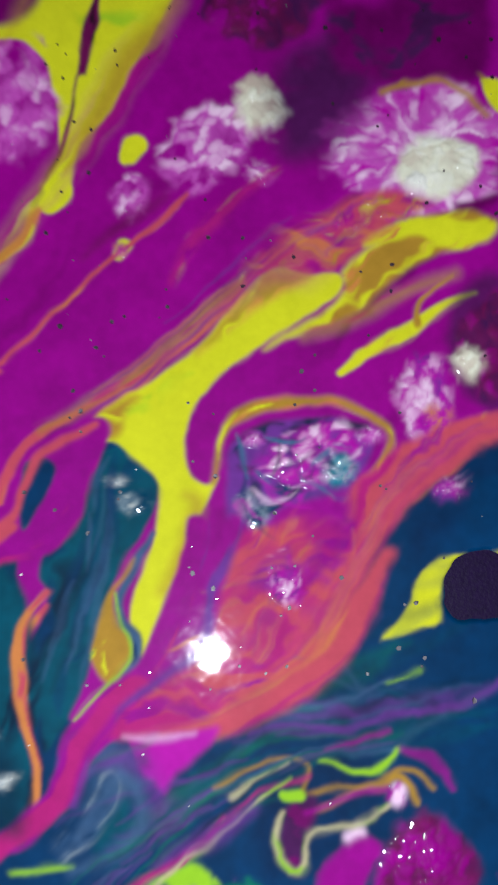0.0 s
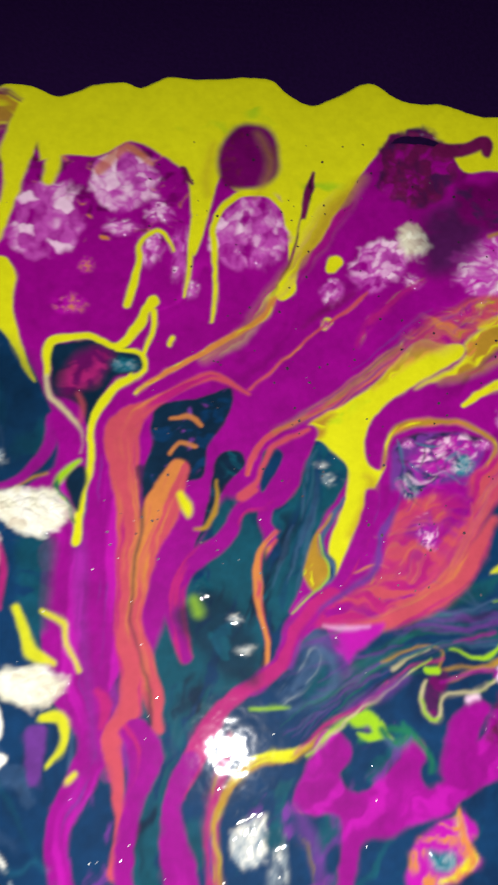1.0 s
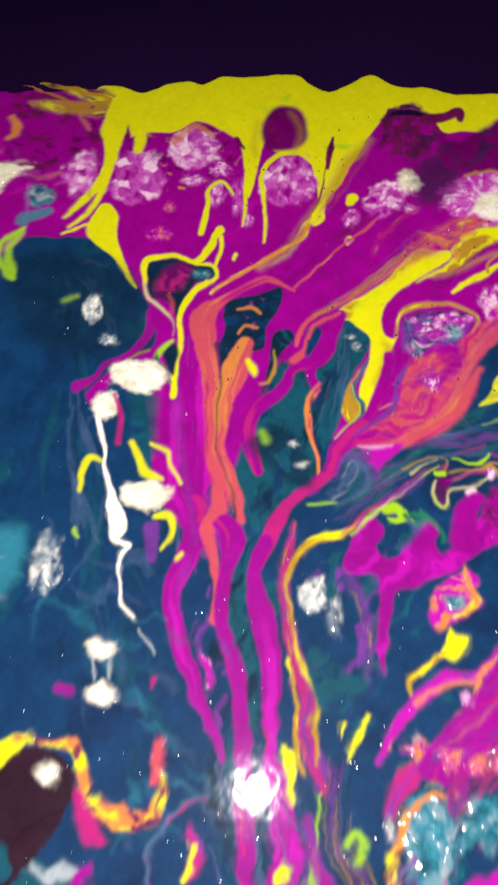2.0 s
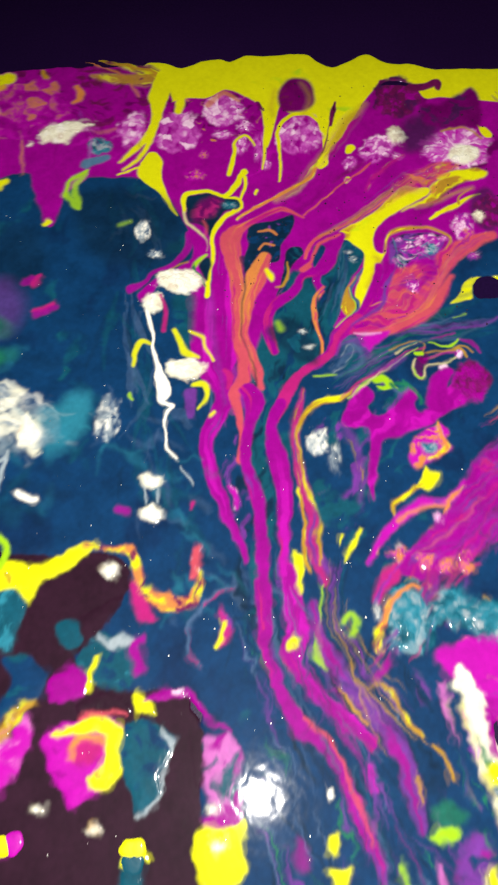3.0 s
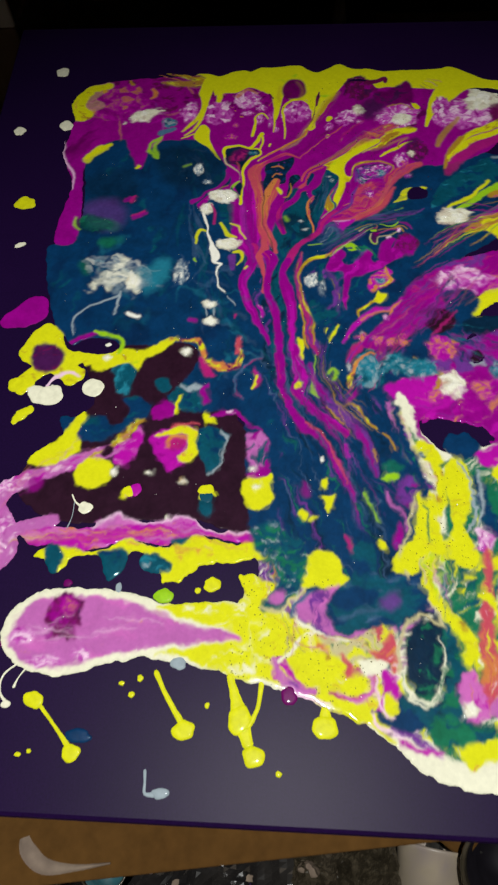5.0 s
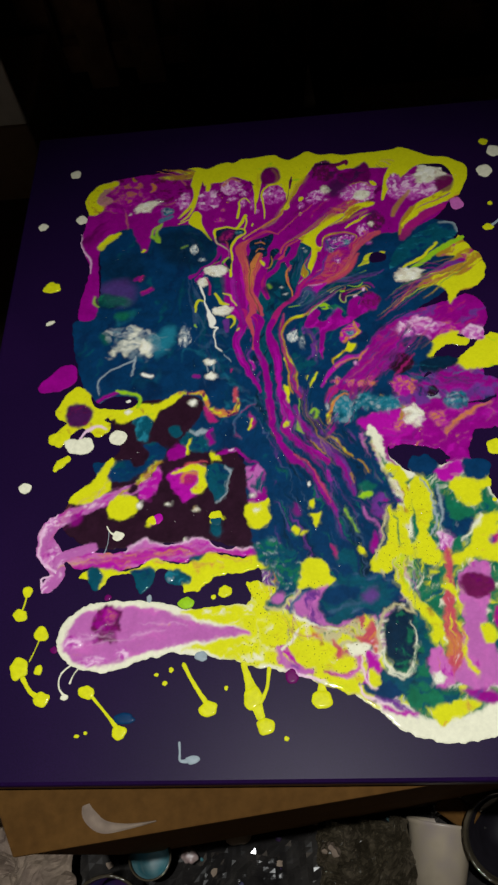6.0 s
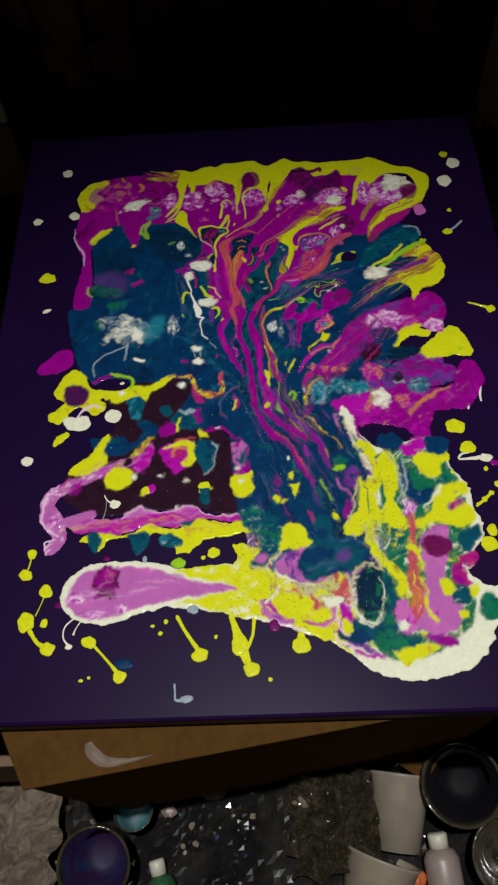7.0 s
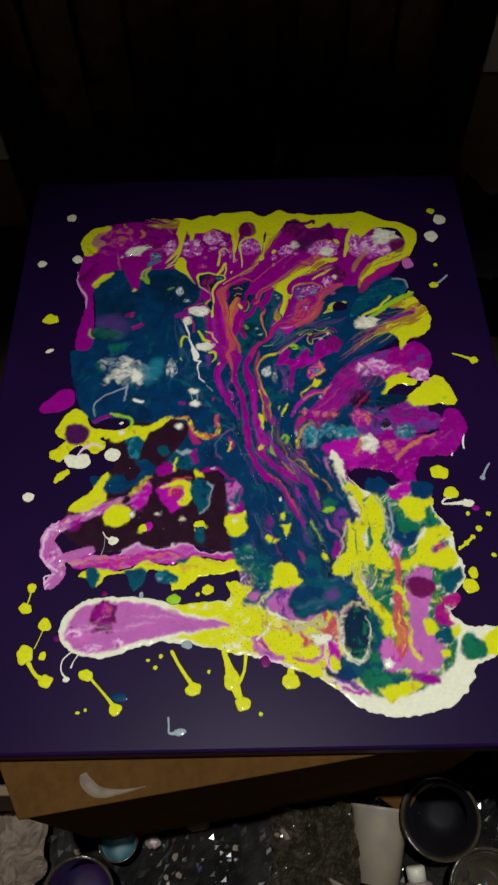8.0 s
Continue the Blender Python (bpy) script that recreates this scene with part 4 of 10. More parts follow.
stroke("ochre_vein", OCHRE, [(18.5, 408.5, 0.6), (19.3, 402, 1.18), (17, 396.5, 1.18), (14.1, 395.4, 0.59)], edge=0.5)
stroke("magenta_strand", ROSE, [(49.3, 380.2, 6.88), (41.7, 371.8, 4.55), (38.1, 363.8, 4.13), (30.7, 358, 3.36), (24.4, 351.6, 4.45), (20.1, 342.9, 5.14), (15.9, 332.6, 4.71)], edge=0.5, streaks=[(MAGENTA,0.3,2,20)], label="rose strand from the coral leaf")
stroke("magenta_strand", MAGENTA, [(18.3, 340.1, 4.76), (15.2, 329, 4.69), (17.9, 316.7, 7.81), (20.6, 306.6, 7), (21.9, 296.6, 5.87), (21.8, 288.5, 4.44), (22.6, 278.9, 3.71), (23.8, 269.7, 3.66), (27.9, 260.9, 4.27), (30.4, 252.2, 4.21), (29, 245.6, 5.78), (28, 242.3, 5.43), (24.7, 271.8, 5.04), (28.9, 258.9, 4.96), (28.1, 248.7, 5.89), (25.9, 242.3, 6.34), (29.9, 233.9, 4.83), (39.8, 224.8, 4.77), (49.5, 217.8, 5.67), (56.2, 212.8, 4.22)], edge=0.5, streaks=[(HOT,0.15,2.5,40),(ROSE,0.05,1.5,20)], label="sinuous magenta strand of the trunk")
stroke("rose_strand", ROSE, [(27.3, 346.1, 1.84), (25.1, 329.4, 3.24), (26.4, 315.4, 3.89), (29.4, 303.6, 4.52), (33.1, 293.9, 4.12), (32.6, 282.6, 4.39), (35.3, 274.9, 3.01), (37.6, 267.4, 2.97)], edge=0.8, amount=0.85, streaks=[(VIOLET,0.2,1.5,14),(OCHRE,0.0,1,10)])
stroke("ochre_arc", OCHRE, [(50.2, 349, 0.92), (42.9, 344, 2.19), (34.7, 341.7, 2.92), (29.4, 336.9, 2.54), (25.7, 327.7, 1.08), (27.2, 318.9, 0.71), (29.3, 307, 1.22), (33, 298.8, 1.38), (36.1, 292.4, 1.54), (35.6, 282.7, 1.35), (36.4, 275, 1)], edge=0.5, streaks=[(YELLOW,0.35,1.5,12)], label="arched ochre and yellow vein")
stroke("ochre_vein", OCHRE, [(26.8, 303.5, 1.39), (28.7, 298.6, 1.38), (29.9, 288.8, 1.36), (30.2, 277.8, 1.68), (32.5, 271.7, 1.66)], edge=0.5, streaks=[(YELLOW,0.1,1,6)])
stroke("yellow_fleck", YELLOW, [(26.8, 279.2, 1.01), (27.8, 274.5, 2.68), (28.6, 269.2, 1.99), (30.1, 264, 0.82)], edge=0.6)
stroke("lime_vein", LIME, [(37.1, 266.6, 0.66), (36.8, 255.4, 0.97), (36.4, 242.7, 0.8), (36.1, 251.7, 0.98), (35.7, 241.6, 3.41), (39, 236.1, 1.21)], edge=0.4, amount=0.8)
stroke("yellow_fleck", YELLOW, [(26.6, 243.6, 2.93), (28.2, 245.7, 2.94)], edge=0.4)
stroke("yellow_fleck", YELLOW, [(28.2, 277.3, 2.53), (28.9, 272, 2.52), (29.8, 268.9, 1)], edge=0.5)
stroke("violet_strand", VIOLET, [(33.9, 259.2, 2.98), (38.1, 244.2, 4.88), (49.3, 230.2, 5.27), (60.1, 218.9, 6.13), (67.1, 207.8, 6.04), (70.1, 196.7, 5.51), (73.2, 186.9, 3.17)], edge=0.9, amount=0.9, streaks=[(MAGENTA,0.3,2,20)])
stroke("ochre_vein", OCHRE, [(44.5, 231.1, 1.2), (49.4, 224.2, 1.67), (54.2, 219.7, 1.18)], edge=0.4)
stroke("ochre_vein", OCHRE, [(54.1, 230.5, 0.96), (60, 232.7, 1.44), (66, 224, 1.66), (73, 216.2, 1.41)], edge=0.4, streaks=[(YELLOW,0.2,1,5)])
stroke("ochre_vein", OCHRE, [(76.5, 212.9, 0.93), (79.9, 208.6, 1.16), (83.2, 202, 1.15)], edge=0.4)
stroke("ochre_vein", OCHRE, [(71.7, 201.2, 0.92), (72.4, 194.6, 1.14)], edge=0.4)
pool("lime_patch", LIME, [(76.1, 185), (84.1, 187.6), (85.1, 184.5), (79.5, 182.4)], edge=0.6)
pool("green_patch", GREEN, [(76.2, 192.6), (82, 195.2), (87.6, 192.2), (85.2, 187.7), (78.4, 187.9)], edge=1.4, amount=0.7)
stroke("yellow_fleck", YELLOW, [(43.4, 178.5, 2.26), (43.8, 181.8, 3.18)], edge=0.6)
pool("yellow_fleck", YELLOW, [(41.4, 172), (45.8, 172.9), (49.2, 174), (48.6, 169.3), (46.1, 162.9), (44.2, 166.9)], edge=0.6, wob=0.9)
stroke("yellow_fleck", YELLOW, [(30.5, 161.8, 4.45), (31.9, 160.3, 4.89)], edge=0.6)
stroke("yellow_fleck", YELLOW, [(35.2, 157, 2.21), (37.3, 159.2, 1.77)], edge=0.6)
stroke("lime_vein", LIME, [(66, 175.7, 1.79), (66.4, 171.5, 1.79), (70.4, 164.5, 1.77), (72.6, 158.5, 1.76)], edge=0.8, amount=0.8)
stroke("yellow_fleck", YELLOW, [(73.7, 146.1, 3.46), (74.2, 144.6, 4.31)], edge=0.6)
pool("violet_pool", VIOLET, [(86.2, 182.4), (90.8, 185.9), (97.3, 181), (94.8, 172.3), (88.1, 167.7), (83.7, 171.6)], edge=1.5, amount=0.8, streaks=[(MAGENTA,0.3,2,5)])
pool("magenta_pool", MAGENTA, [(80.7, 149), (84.6, 159.3), (86, 153.3), (84.9, 144.3), (81, 143.1)], edge=1.2, streaks=[(VIOLET,0.2,2,5)])
stroke("pale_vein", PINK, [(78.3, 176.5, 1.34), (79.3, 171.3, 2.67), (83.6, 165.4, 1.32), (89, 160.6, 1.53), (87.7, 153.4, 1.3)], edge=0.8, amount=0.7)
stroke("rose_strand", ROSE, [(55.1, 149.2, 1.74), (58.4, 141.5, 2.59), (62.8, 134, 3.84), (64.9, 128.5, 5.51), (63.9, 125.6, 2.11)], edge=0.9, amount=0.85)
stroke("rose_fleck", HOT, [(55.6, 204.8, 1.86), (56.3, 199.1, 2.31), (55.7, 196.2, 0.92)], edge=0.4)
stroke("ash_fleck", WHITE, [(40.6, 197, 1.39), (41.2, 194.4, 1.61)], edge=0.4)
stroke("magenta_fleck", MAGENTA, [(32.1, 178.9, 4.54), (33.4, 173.6, 4.96)], edge=1.6, amount=0.6)
flow([(23.8, 263.8, 22.44), (34.8, 234.2, 26.49), (49.7, 209, 32.66), (61.5, 182.9, 31.61), (66, 158, 28.49), (68.1, 132.5, 23.37)], 0.9, 60, [VIOLET, BLUE, DEEP_BLUE, SLATE, MAGENTA, NAVY], 26, wide=(0.3, 1.1), amount=0.6, part_of=(0.06, 0.2))
flow([(45.8, 281, 20.21), (43.9, 254.7, 19.67), (58.9, 228.3, 23.8), (77.6, 208.4, 20.86)], 0.9, 30, [TEAL, VIOLET, BLUE, OCHRE, NAVY], 28, wide=(0.3, 0.9), amount=0.6)
pool("blue_bough", BLUE, [(34.9, 333.5), (49.3, 347), (64.1, 353.3), (78.6, 348.3), (74.5, 335.3), (60.1, 327.5), (58.1, 313.4), (58, 300), (49.4, 289.8), (35.8, 290.7), (31.7, 315.6)], edge=1.0, streaks=[(TEAL,0.3,4,10),(VIOLET,0.1,3,10)], turn=60)
pool("blue_bough", BLUE, [(60, 323.9), (78, 333.7), (93, 339.8), (91.6, 313.3), (77, 304.2), (64.9, 300.3), (57.9, 290.2), (51.1, 275.7), (46.1, 283.3), (58, 303.3)], edge=1.0, streaks=[(DEEP_BLUE,0.2,4,10),(TEAL,0.05,3,10)], turn=50)
pool("magenta_bough", MAGENTA, [(47.5, 347), (53, 349.1), (56.6, 345.5), (53.9, 339.8), (58.4, 336.4), (67.5, 344.1), (69.5, 349.8), (74, 348.1), (72.9, 342.5), (76.4, 339), (89.7, 352.6), (93.5, 349), (93.2, 343.4), (78, 333.7), (67.2, 327.8), (60, 325.7), (58.2, 315.2), (57.2, 306.6), (56.3, 299.9), (54.6, 308.2), (55, 323.7), (53.8, 330.8), (47.6, 330.5), (43.9, 333)], edge=0.6, wob=0.8, streaks=[(HOT,0.25,4,14)], turn=50, label="forked magenta bough")
stroke("green_edge", GREEN, [(58.5, 348.4, 1.1), (67.7, 351.2, 1.84), (74, 347.2, 1.46), (75.7, 342.6, 0.91)], edge=0.9)
stroke("lime_vein", LIME, [(56.7, 352.1, 2.58), (60.4, 353.2, 3.32), (62.5, 350.4, 2.2), (65.8, 348.7, 1.1)], edge=0.6)
stroke("lime_vein", LIME, [(49.3, 347, 1.1), (53, 350.6, 1.1), (60.4, 357, 0.93), (64.2, 362, 0.75)], edge=0.6, streaks=[(ROSE,0.2,1,5)])
cluster("frost_knot", "frost", 34.2, 323.6, 3.93, 5.33, pale=0.8, ragged=0.5)
cluster("frost_knot", "frost", 41.4, 317.8, 2.48, 5.95, pale=0.4, ragged=0.5, amount=0.8)
stroke("violet_arc", VIOLET, [(44, 332.1, 2.52), (49.4, 323.4, 2.85), (52, 311.4, 2.45), (51.1, 299.7, 1.38)], edge=1.4, amount=0.6, streaks=[(OCHRE,0.1,1,8)])
pool("coral_knot", HOT, [(70.5, 319.2), (72.5, 326.3), (78, 332.8), (83.4, 333.9), (86.8, 330.5), (84.9, 326.8), (87.4, 324.3), (83.7, 319.8), (77.5, 316.9), (73, 315.9)], edge=0.8, wob=1.0, streaks=[(ORANGE,0.2,2,4)])
stroke("orange_vein", ORANGE, [(82, 334.7, 1.08), (82.9, 329.4, 1.78), (85.7, 325.1, 2.48), (82.9, 320.6, 2.11), (78.4, 318.7, 0.88)], edge=0.5, wob=0.8, streaks=[(YELLOW,0.2,1,4)])
cluster("foam_knot", "foam", 79.1, 323.1, 3.18, 2.11, pale=0.6)
pool("yellow_leaf", YELLOW, [(75.5, 311.7), (77.1, 316), (78.7, 313.6), (82.2, 312.9), (80.7, 309.7), (78.5, 306.8), (75.3, 305.8), (74, 308.3)], edge=0.5, wob=0.7)
stroke("ochre_vein", OCHRE, [(75.4, 307.5, 2.08), (70.1, 303.9, 1.73), (65.8, 301.2, 2.06), (64, 297.8, 1.37), (65.6, 292.2, 1.02), (59.6, 286.3, 1.35), (57.8, 279.9, 1)], edge=0.5, streaks=[(YELLOW,0.3,1,8)])
stroke("magenta_bough", HOT, [(91.4, 309.9, 2.77), (85.5, 302.1, 3.43), (76.9, 300.9, 4.12), (69.9, 297.3, 4.44), (63, 290.5, 3.73), (57.8, 282.3, 2.35), (54.4, 275.9, 1.67)], edge=0.7, streaks=[(VIOLET,0.15,2,14)])
stroke("orange_vein", ORANGE, [(90.9, 308.2, 1.38), (85.5, 302.1, 1.54), (84.3, 295.5, 1.7), (80.7, 291, 1.52), (77.4, 291.2, 0.85)], edge=0.6, streaks=[(YELLOW,0.1,1,6)])
stroke("orange_vein", ORANGE, [(85.4, 300.5, 1.37), (76.8, 298.9, 1.71), (69.9, 296.5, 1.37), (65.6, 293, 2.04)], edge=0.8, amount=0.8)
cluster("pearl_knot", "pearl", 81.4, 294.6, 1.70, 1.95, pale=0.9)
pool("blue_bough", BLUE, [(68.1, 291.5), (75, 294.3), (79.1, 292.1), (76.5, 288.7), (68.9, 288.3)], edge=1.0)
stroke("magenta_bough", ROSE, [(90.7, 296.7, 5.1), (79.8, 288.1, 3.71), (71.1, 279.8, 4), (62.7, 271.7, 4.96), (57.6, 262.4, 3.27)], edge=1.0, streaks=[(HOT,0.2,2,12),(VIOLET,0.2,2,12)])
cluster("pale_knot", "white", 66.2, 280.3, 1.34, 3.14, pale=0.7, ragged=0.2)
cluster("ember_knot", "embers", 82.7, 277.3, 3.65, 2.48, pale=0.9, ragged=0.5)
stroke("yellow_fleck", YELLOW, [(51.1, 288.3, 0.85), (48.6, 283.4, 1.52), (45.8, 276.2, 0.67)], edge=0.4)
stroke("yellow_fleck", YELLOW, [(44.4, 286.3, 0.85), (43.7, 283.1, 1.01)], edge=0.4)
cluster("frost_knot", "frost", 57.6, 257.9, 1.46, 3.84, pale=0.4, amount=0.8)
pool("teal_eye", NAVY, [(66.7, 265.8), (70, 269.8), (75, 270), (77.6, 266.4), (77.9, 261.9), (73.7, 258), (68.8, 254.1), (66.5, 256.9), (68.2, 261.4)], edge=0.9)
cluster("foam_knot", "foam", 71.6, 267.6, 1.97, 3.33, pale=0.9)
cluster("foam_knot", "foam", 67.1, 249.7, 5.12, 5.78, pale=0.7, ragged=0.5)
stroke("ochre_ring", OCHRE, [(65, 262.8, 0.82), (66.7, 267.3, 1.31), (70.1, 270.5, 0.82)], edge=0.5)
stroke("ochre_ring", ORANGE, [(76.6, 269.3, 1.31), (78.1, 265.7, 1.31), (77.4, 261.2, 1.95), (73.7, 257.3, 1.62), (69.7, 257.1, 0.97)], edge=0.5, streaks=[(YELLOW,0.2,1,5)])
stroke("yellow_vein", YELLOW, [(64.9, 261.3, 1.95), (63.2, 256.8, 3.24), (59.9, 253, 2.58), (58.3, 249.3, 3.2), (59, 243.9, 2.54)], edge=0.5, streaks=[(CORAL,0.25,1.5,6)])
pool("maroon_eye", MAROON, [(79.6, 262), (83.6, 263), (84.1, 256.4), (81.6, 252.6), (78.8, 254.7)], edge=0.8)
stroke("lime_vein", LIME, [(82.1, 265.1, 2.61), (85.3, 263, 2.27), (87, 258.7, 1.29)], edge=0.9)
cluster("foam_knot", "foam", 85.8, 257.9, 2.26, 5.01, pale=0.8)
stroke("green_ring", LIME, [(45.9, 253.5, 1.47), (48.3, 256.2, 1.97), (50.8, 252.5, 1.96), (48.5, 248.6, 1.71)], edge=0.7, amount=0.8)
pool("magenta_corner", MAGENTA, [(-143, 505.5), (-128.4, 513.5), (-101.1, 517.8), (-69.5, 520), (-50.3, 518.3), (-47.3, 486.4), (-138.9, 481.3)], edge=0.7, streaks=[(WINE,0.25,3,6),(DEEPMAG,0.2,3,6)])
stroke("ochre_rim", OCHRE, [(-52.2, 515.3, 9.97), (-61.7, 518.7, 5.47), (-71.3, 522.1, 2.75), (-80.7, 523.5, 1.38)], edge=1.2, wob=1.0, streaks=[(YELLOW,0.35,3,14),(WINE,0.1,2,8)], label="thin ochre end of the yellow rim")
stroke("yellow_corner", YELLOW, [(-143.1, 475.4, 6.67), (-143.2, 490.6, 14.58), (-136.3, 502.4, 14.68), (-123.4, 509.2, 6.8)], edge=0.8, wob=1.0, streaks=[(ORANGE,0.1,2,8)])
stroke("wine_vein", WINE, [(-82.3, 518, 3.66), (-72.6, 514.1, 5.46), (-60.6, 508.9, 3.16)], edge=1.6, amount=0.7, wob=1.3)
stroke("ochre_vein", ORANGE, [(-87.4, 522.1, 1.15), (-75.4, 518.3, 1.37), (-65.4, 511.6, 1.13), (-57.4, 500.8, 0.89)], edge=0.8, wob=1.6, amount=0.8)
flow([(-87.5, 491.7, 13.35), (-76.1, 473.7, 13.07), (-77.2, 451.1, 10.63)], 0.9, 14, [WINE, PINK, DEEPMAG, VIOLET], 61, wide=(0.4, 1.2), amount=0.5, wob=1.4)
flow([(-106.3, 375.1, 85.51), (-89, 337.4, 87.68), (-76.5, 308, 79.7), (-65.4, 285.8, 67.46)], 0.9, 60, [NAVY, DEEP_BLUE, TEAL, NAVY, CYAN, DEEP_BLUE], 62, wide=(1.0, 5.0), amount=0.35, wob=1.8, edge=1.6, part_of=(0.04, 0.14))
flow([(-45, 329.9, 47.41), (-27.7, 304.3, 45.69), (-16.6, 280.2, 44.12), (-5.6, 250.3, 42.21)], 0.9, 50, [CYAN, TEAL, NAVY, SLATE, TEAL], 63, wide=(0.8, 3.5), amount=0.4, wob=1.8, edge=1.2, part_of=(0.05, 0.16))
cluster("frost_knot", "frost", -52.6, 331.4, 4.77, 7.42, pale=0.4, ragged=0.6, amount=0.8)
stroke("rose_fleck", ROSE, [(-14.4, 294, 0.87), (-13.6, 296.6, 1.39)], edge=0.5)
stroke("rose_fleck", HOT, [(0.6, 303.9, 1.75), (2.2, 300.6, 3.14), (2, 295.6, 1.73)], edge=0.7, wob=1.4, streaks=[(PALE,0.1,1,3)])
stroke("coral_fleck", CORAL, [(-11.5, 277.3, 3.05), (-10.6, 271.1, 3.69), (-11.6, 266.4, 2)], edge=0.9, wob=1.4, streaks=[(PALE,0.1,1.5,4)])
stroke("coral_fleck", ROSE, [(-0.1, 253.5, 2.29), (1.8, 249.2, 3.57), (0.6, 243.4, 2.58)], edge=1.0, wob=1.4, streaks=[(VIOLET,0.2,1.5,4)])
flow([(85.2, 465.8, 9.99), (71.7, 455.3, 8.86), (60.4, 445, 5.82), (43.9, 429.9, 3.8), (29.4, 420, 3.74)], 0.9, 30, [ROSE, ORANGE, DEEPMAG, VIOLET], 21, wide=(0.2, 0.7), amount=0.6)
flow([(44.4, 419.5, 9.37), (42.3, 405.5, 10.12), (38.5, 390, 8.11), (36.5, 375.8, 5.31)], 0.8, 30, [TEAL, BLUE, NAVY, SLATE], 22, wide=(0.5, 1.6), amount=0.5)
flow([(64.9, 423.9, 5.67), (70.7, 415.5, 13.11), (78.2, 418.6, 13.18), (85.7, 421.6, 5.68)], 0.9, 40, [HOT, PALE, NAVY, CYAN, VIOLET, BLUE], 23, wide=(0.2, 0.8), amount=0.7, part_of=(0.05, 0.2))
flow([(-63.4, 447.1, 23.65), (-47.6, 416.2, 37.22), (-49.1, 379.3, 34.75), (-35.1, 330.9, 37.83), (-24.3, 288.1, 34.52)], 0.9, 70, [DEEP_BLUE, TEAL, NAVY, SLATE], 25, wide=(0.8, 3.0), amount=0.4, part_of=(0.05, 0.2))
pool("magenta_lobe", MAGENTA, [(99.1, 321.5), (126.3, 339.8), (153.1, 348.8), (174.6, 354.7), (184.5, 339.5), (182, 325.5), (170.5, 315.2), (149.4, 317), (122.7, 302.3), (101.2, 284.9), (75.6, 270.9), (66.1, 277), (84.7, 297.3)], edge=0.7, streaks=[(VIOLET,0.15,4,14),(ROSE,0.1,2,12)], turn=35, label='magenta lobe of paint')
cluster("pearl_knot", "pearl", 127.3, 323.9, 13.22, 8.15, 0, pale=0.7)
cluster("pearl_knot", "pearl", 172.0, 315.1, 8.57, 6.22, 0, pale=0.7)
cluster("ember_knot", "embers", 150.2, 323.2, 15.23, 6.28, 0)
pool("yellow_lobe", YELLOW, [(150.4, 282.4), (153.9, 290.6), (165.3, 302.4), (174.9, 310.1), (185.9, 316.6), (196, 306.4), (200.1, 291.2), (197.9, 283.5), (185.4, 285.6), (170, 281.3), (158.1, 272.8), (151.4, 274.7)], wob=0.4, label='speckled yellow lobe', streaks=[(LIME,0.0,4,7)])
pool("bare_spot", BLUE, [(142, 295.7), (150.3, 302.8), (161, 304.3), (161.5, 300), (153.9, 290.6), (146.2, 288.4)], bare=True)
pool("violet_patch", VIOLET, [(119.5, 269.7), (140.7, 283.8), (164.9, 280.2), (183.7, 273.9), (176.8, 259.6), (142.3, 254.8), (113.1, 252.8), (99.3, 261.6)], edge=1, streaks=[(MAGENTA,0.3,4,6),(BLUE,0.1,3,5)])
pool("magenta_lobe", MAGENTA, [(184.4, 272.1), (194.6, 281.2), (205, 269.2), (200.5, 250.5), (185.4, 233.7), (162.4, 232.1), (155.3, 217.1), (156.4, 207.6), (139, 205.9), (133.3, 217.7), (109.6, 214.6), (97.2, 223.9), (80.8, 239.6), (93.7, 251.6), (132.8, 256.2), (161.7, 255.5), (177.4, 257.3)], edge=0.5, wob=0.6, streaks=[(HOT,0.12,4,8),(ORANGE,-0.08,2,7)], turn=20, label='magenta lobe of paint')
pool("hot_patch", HOT, [(78.6, 242.5), (93.6, 250.4), (117.5, 248.7), (121.3, 238.6), (111, 230.6), (92.1, 231.1)], edge=1)
pool("bare_spot", BLUE, [(96.7, 217.5), (110.3, 223.1), (133.4, 218.8), (140, 210.6), (120.9, 211.1), (103.7, 212.1)], bare=True, wob=0.3)
pool("bare_spot", BLUE, [(131, 266.5), (136.3, 271), (140.8, 267.4), (138.3, 262.3), (132.4, 261.9)], bare=True, wob=0.3)
cluster("foam_knot", "foam", 72.3, 256.6, 7.74, 12.36, 0, pale=0.4)
cluster("foam_knot", "foam", 149.9, 258.0, 7.73, 6.82, 0, pale=0.4)
cluster("ember_knot", "embers", 90.0, 280.4, 3.94, 3.29, 0, pale=0.6)
cluster("ember_knot", "embers", 114.9, 272.8, 9.78, 8.11, 0, pale=0.6)
cluster("ember_knot", "embers", 136.2, 243.8, 6.69, 5.45, 0, pale=0.6)
cluster("ember_knot", "embers", 142.7, 238.1, 4.75, 3.86, 0, pale=0.6)
cluster("ember_knot", "embers", 109.4, 238.9, 5.72, 4.63, 0, pale=0.6)
stroke("ochre_vein", OCHRE, [(97.1, 264.6, 2.64), (103.8, 257, 3.67), (113.1, 252.8, 3.13), (109.9, 244.4, 2.58)], edge=0.5)
stroke("orange_vein", ORANGE, [(176.1, 255.1, 2.09), (160.8, 248.7, 3.11), (150.2, 240.6, 3.08), (139.4, 229.9, 2.53)], edge=0.6)
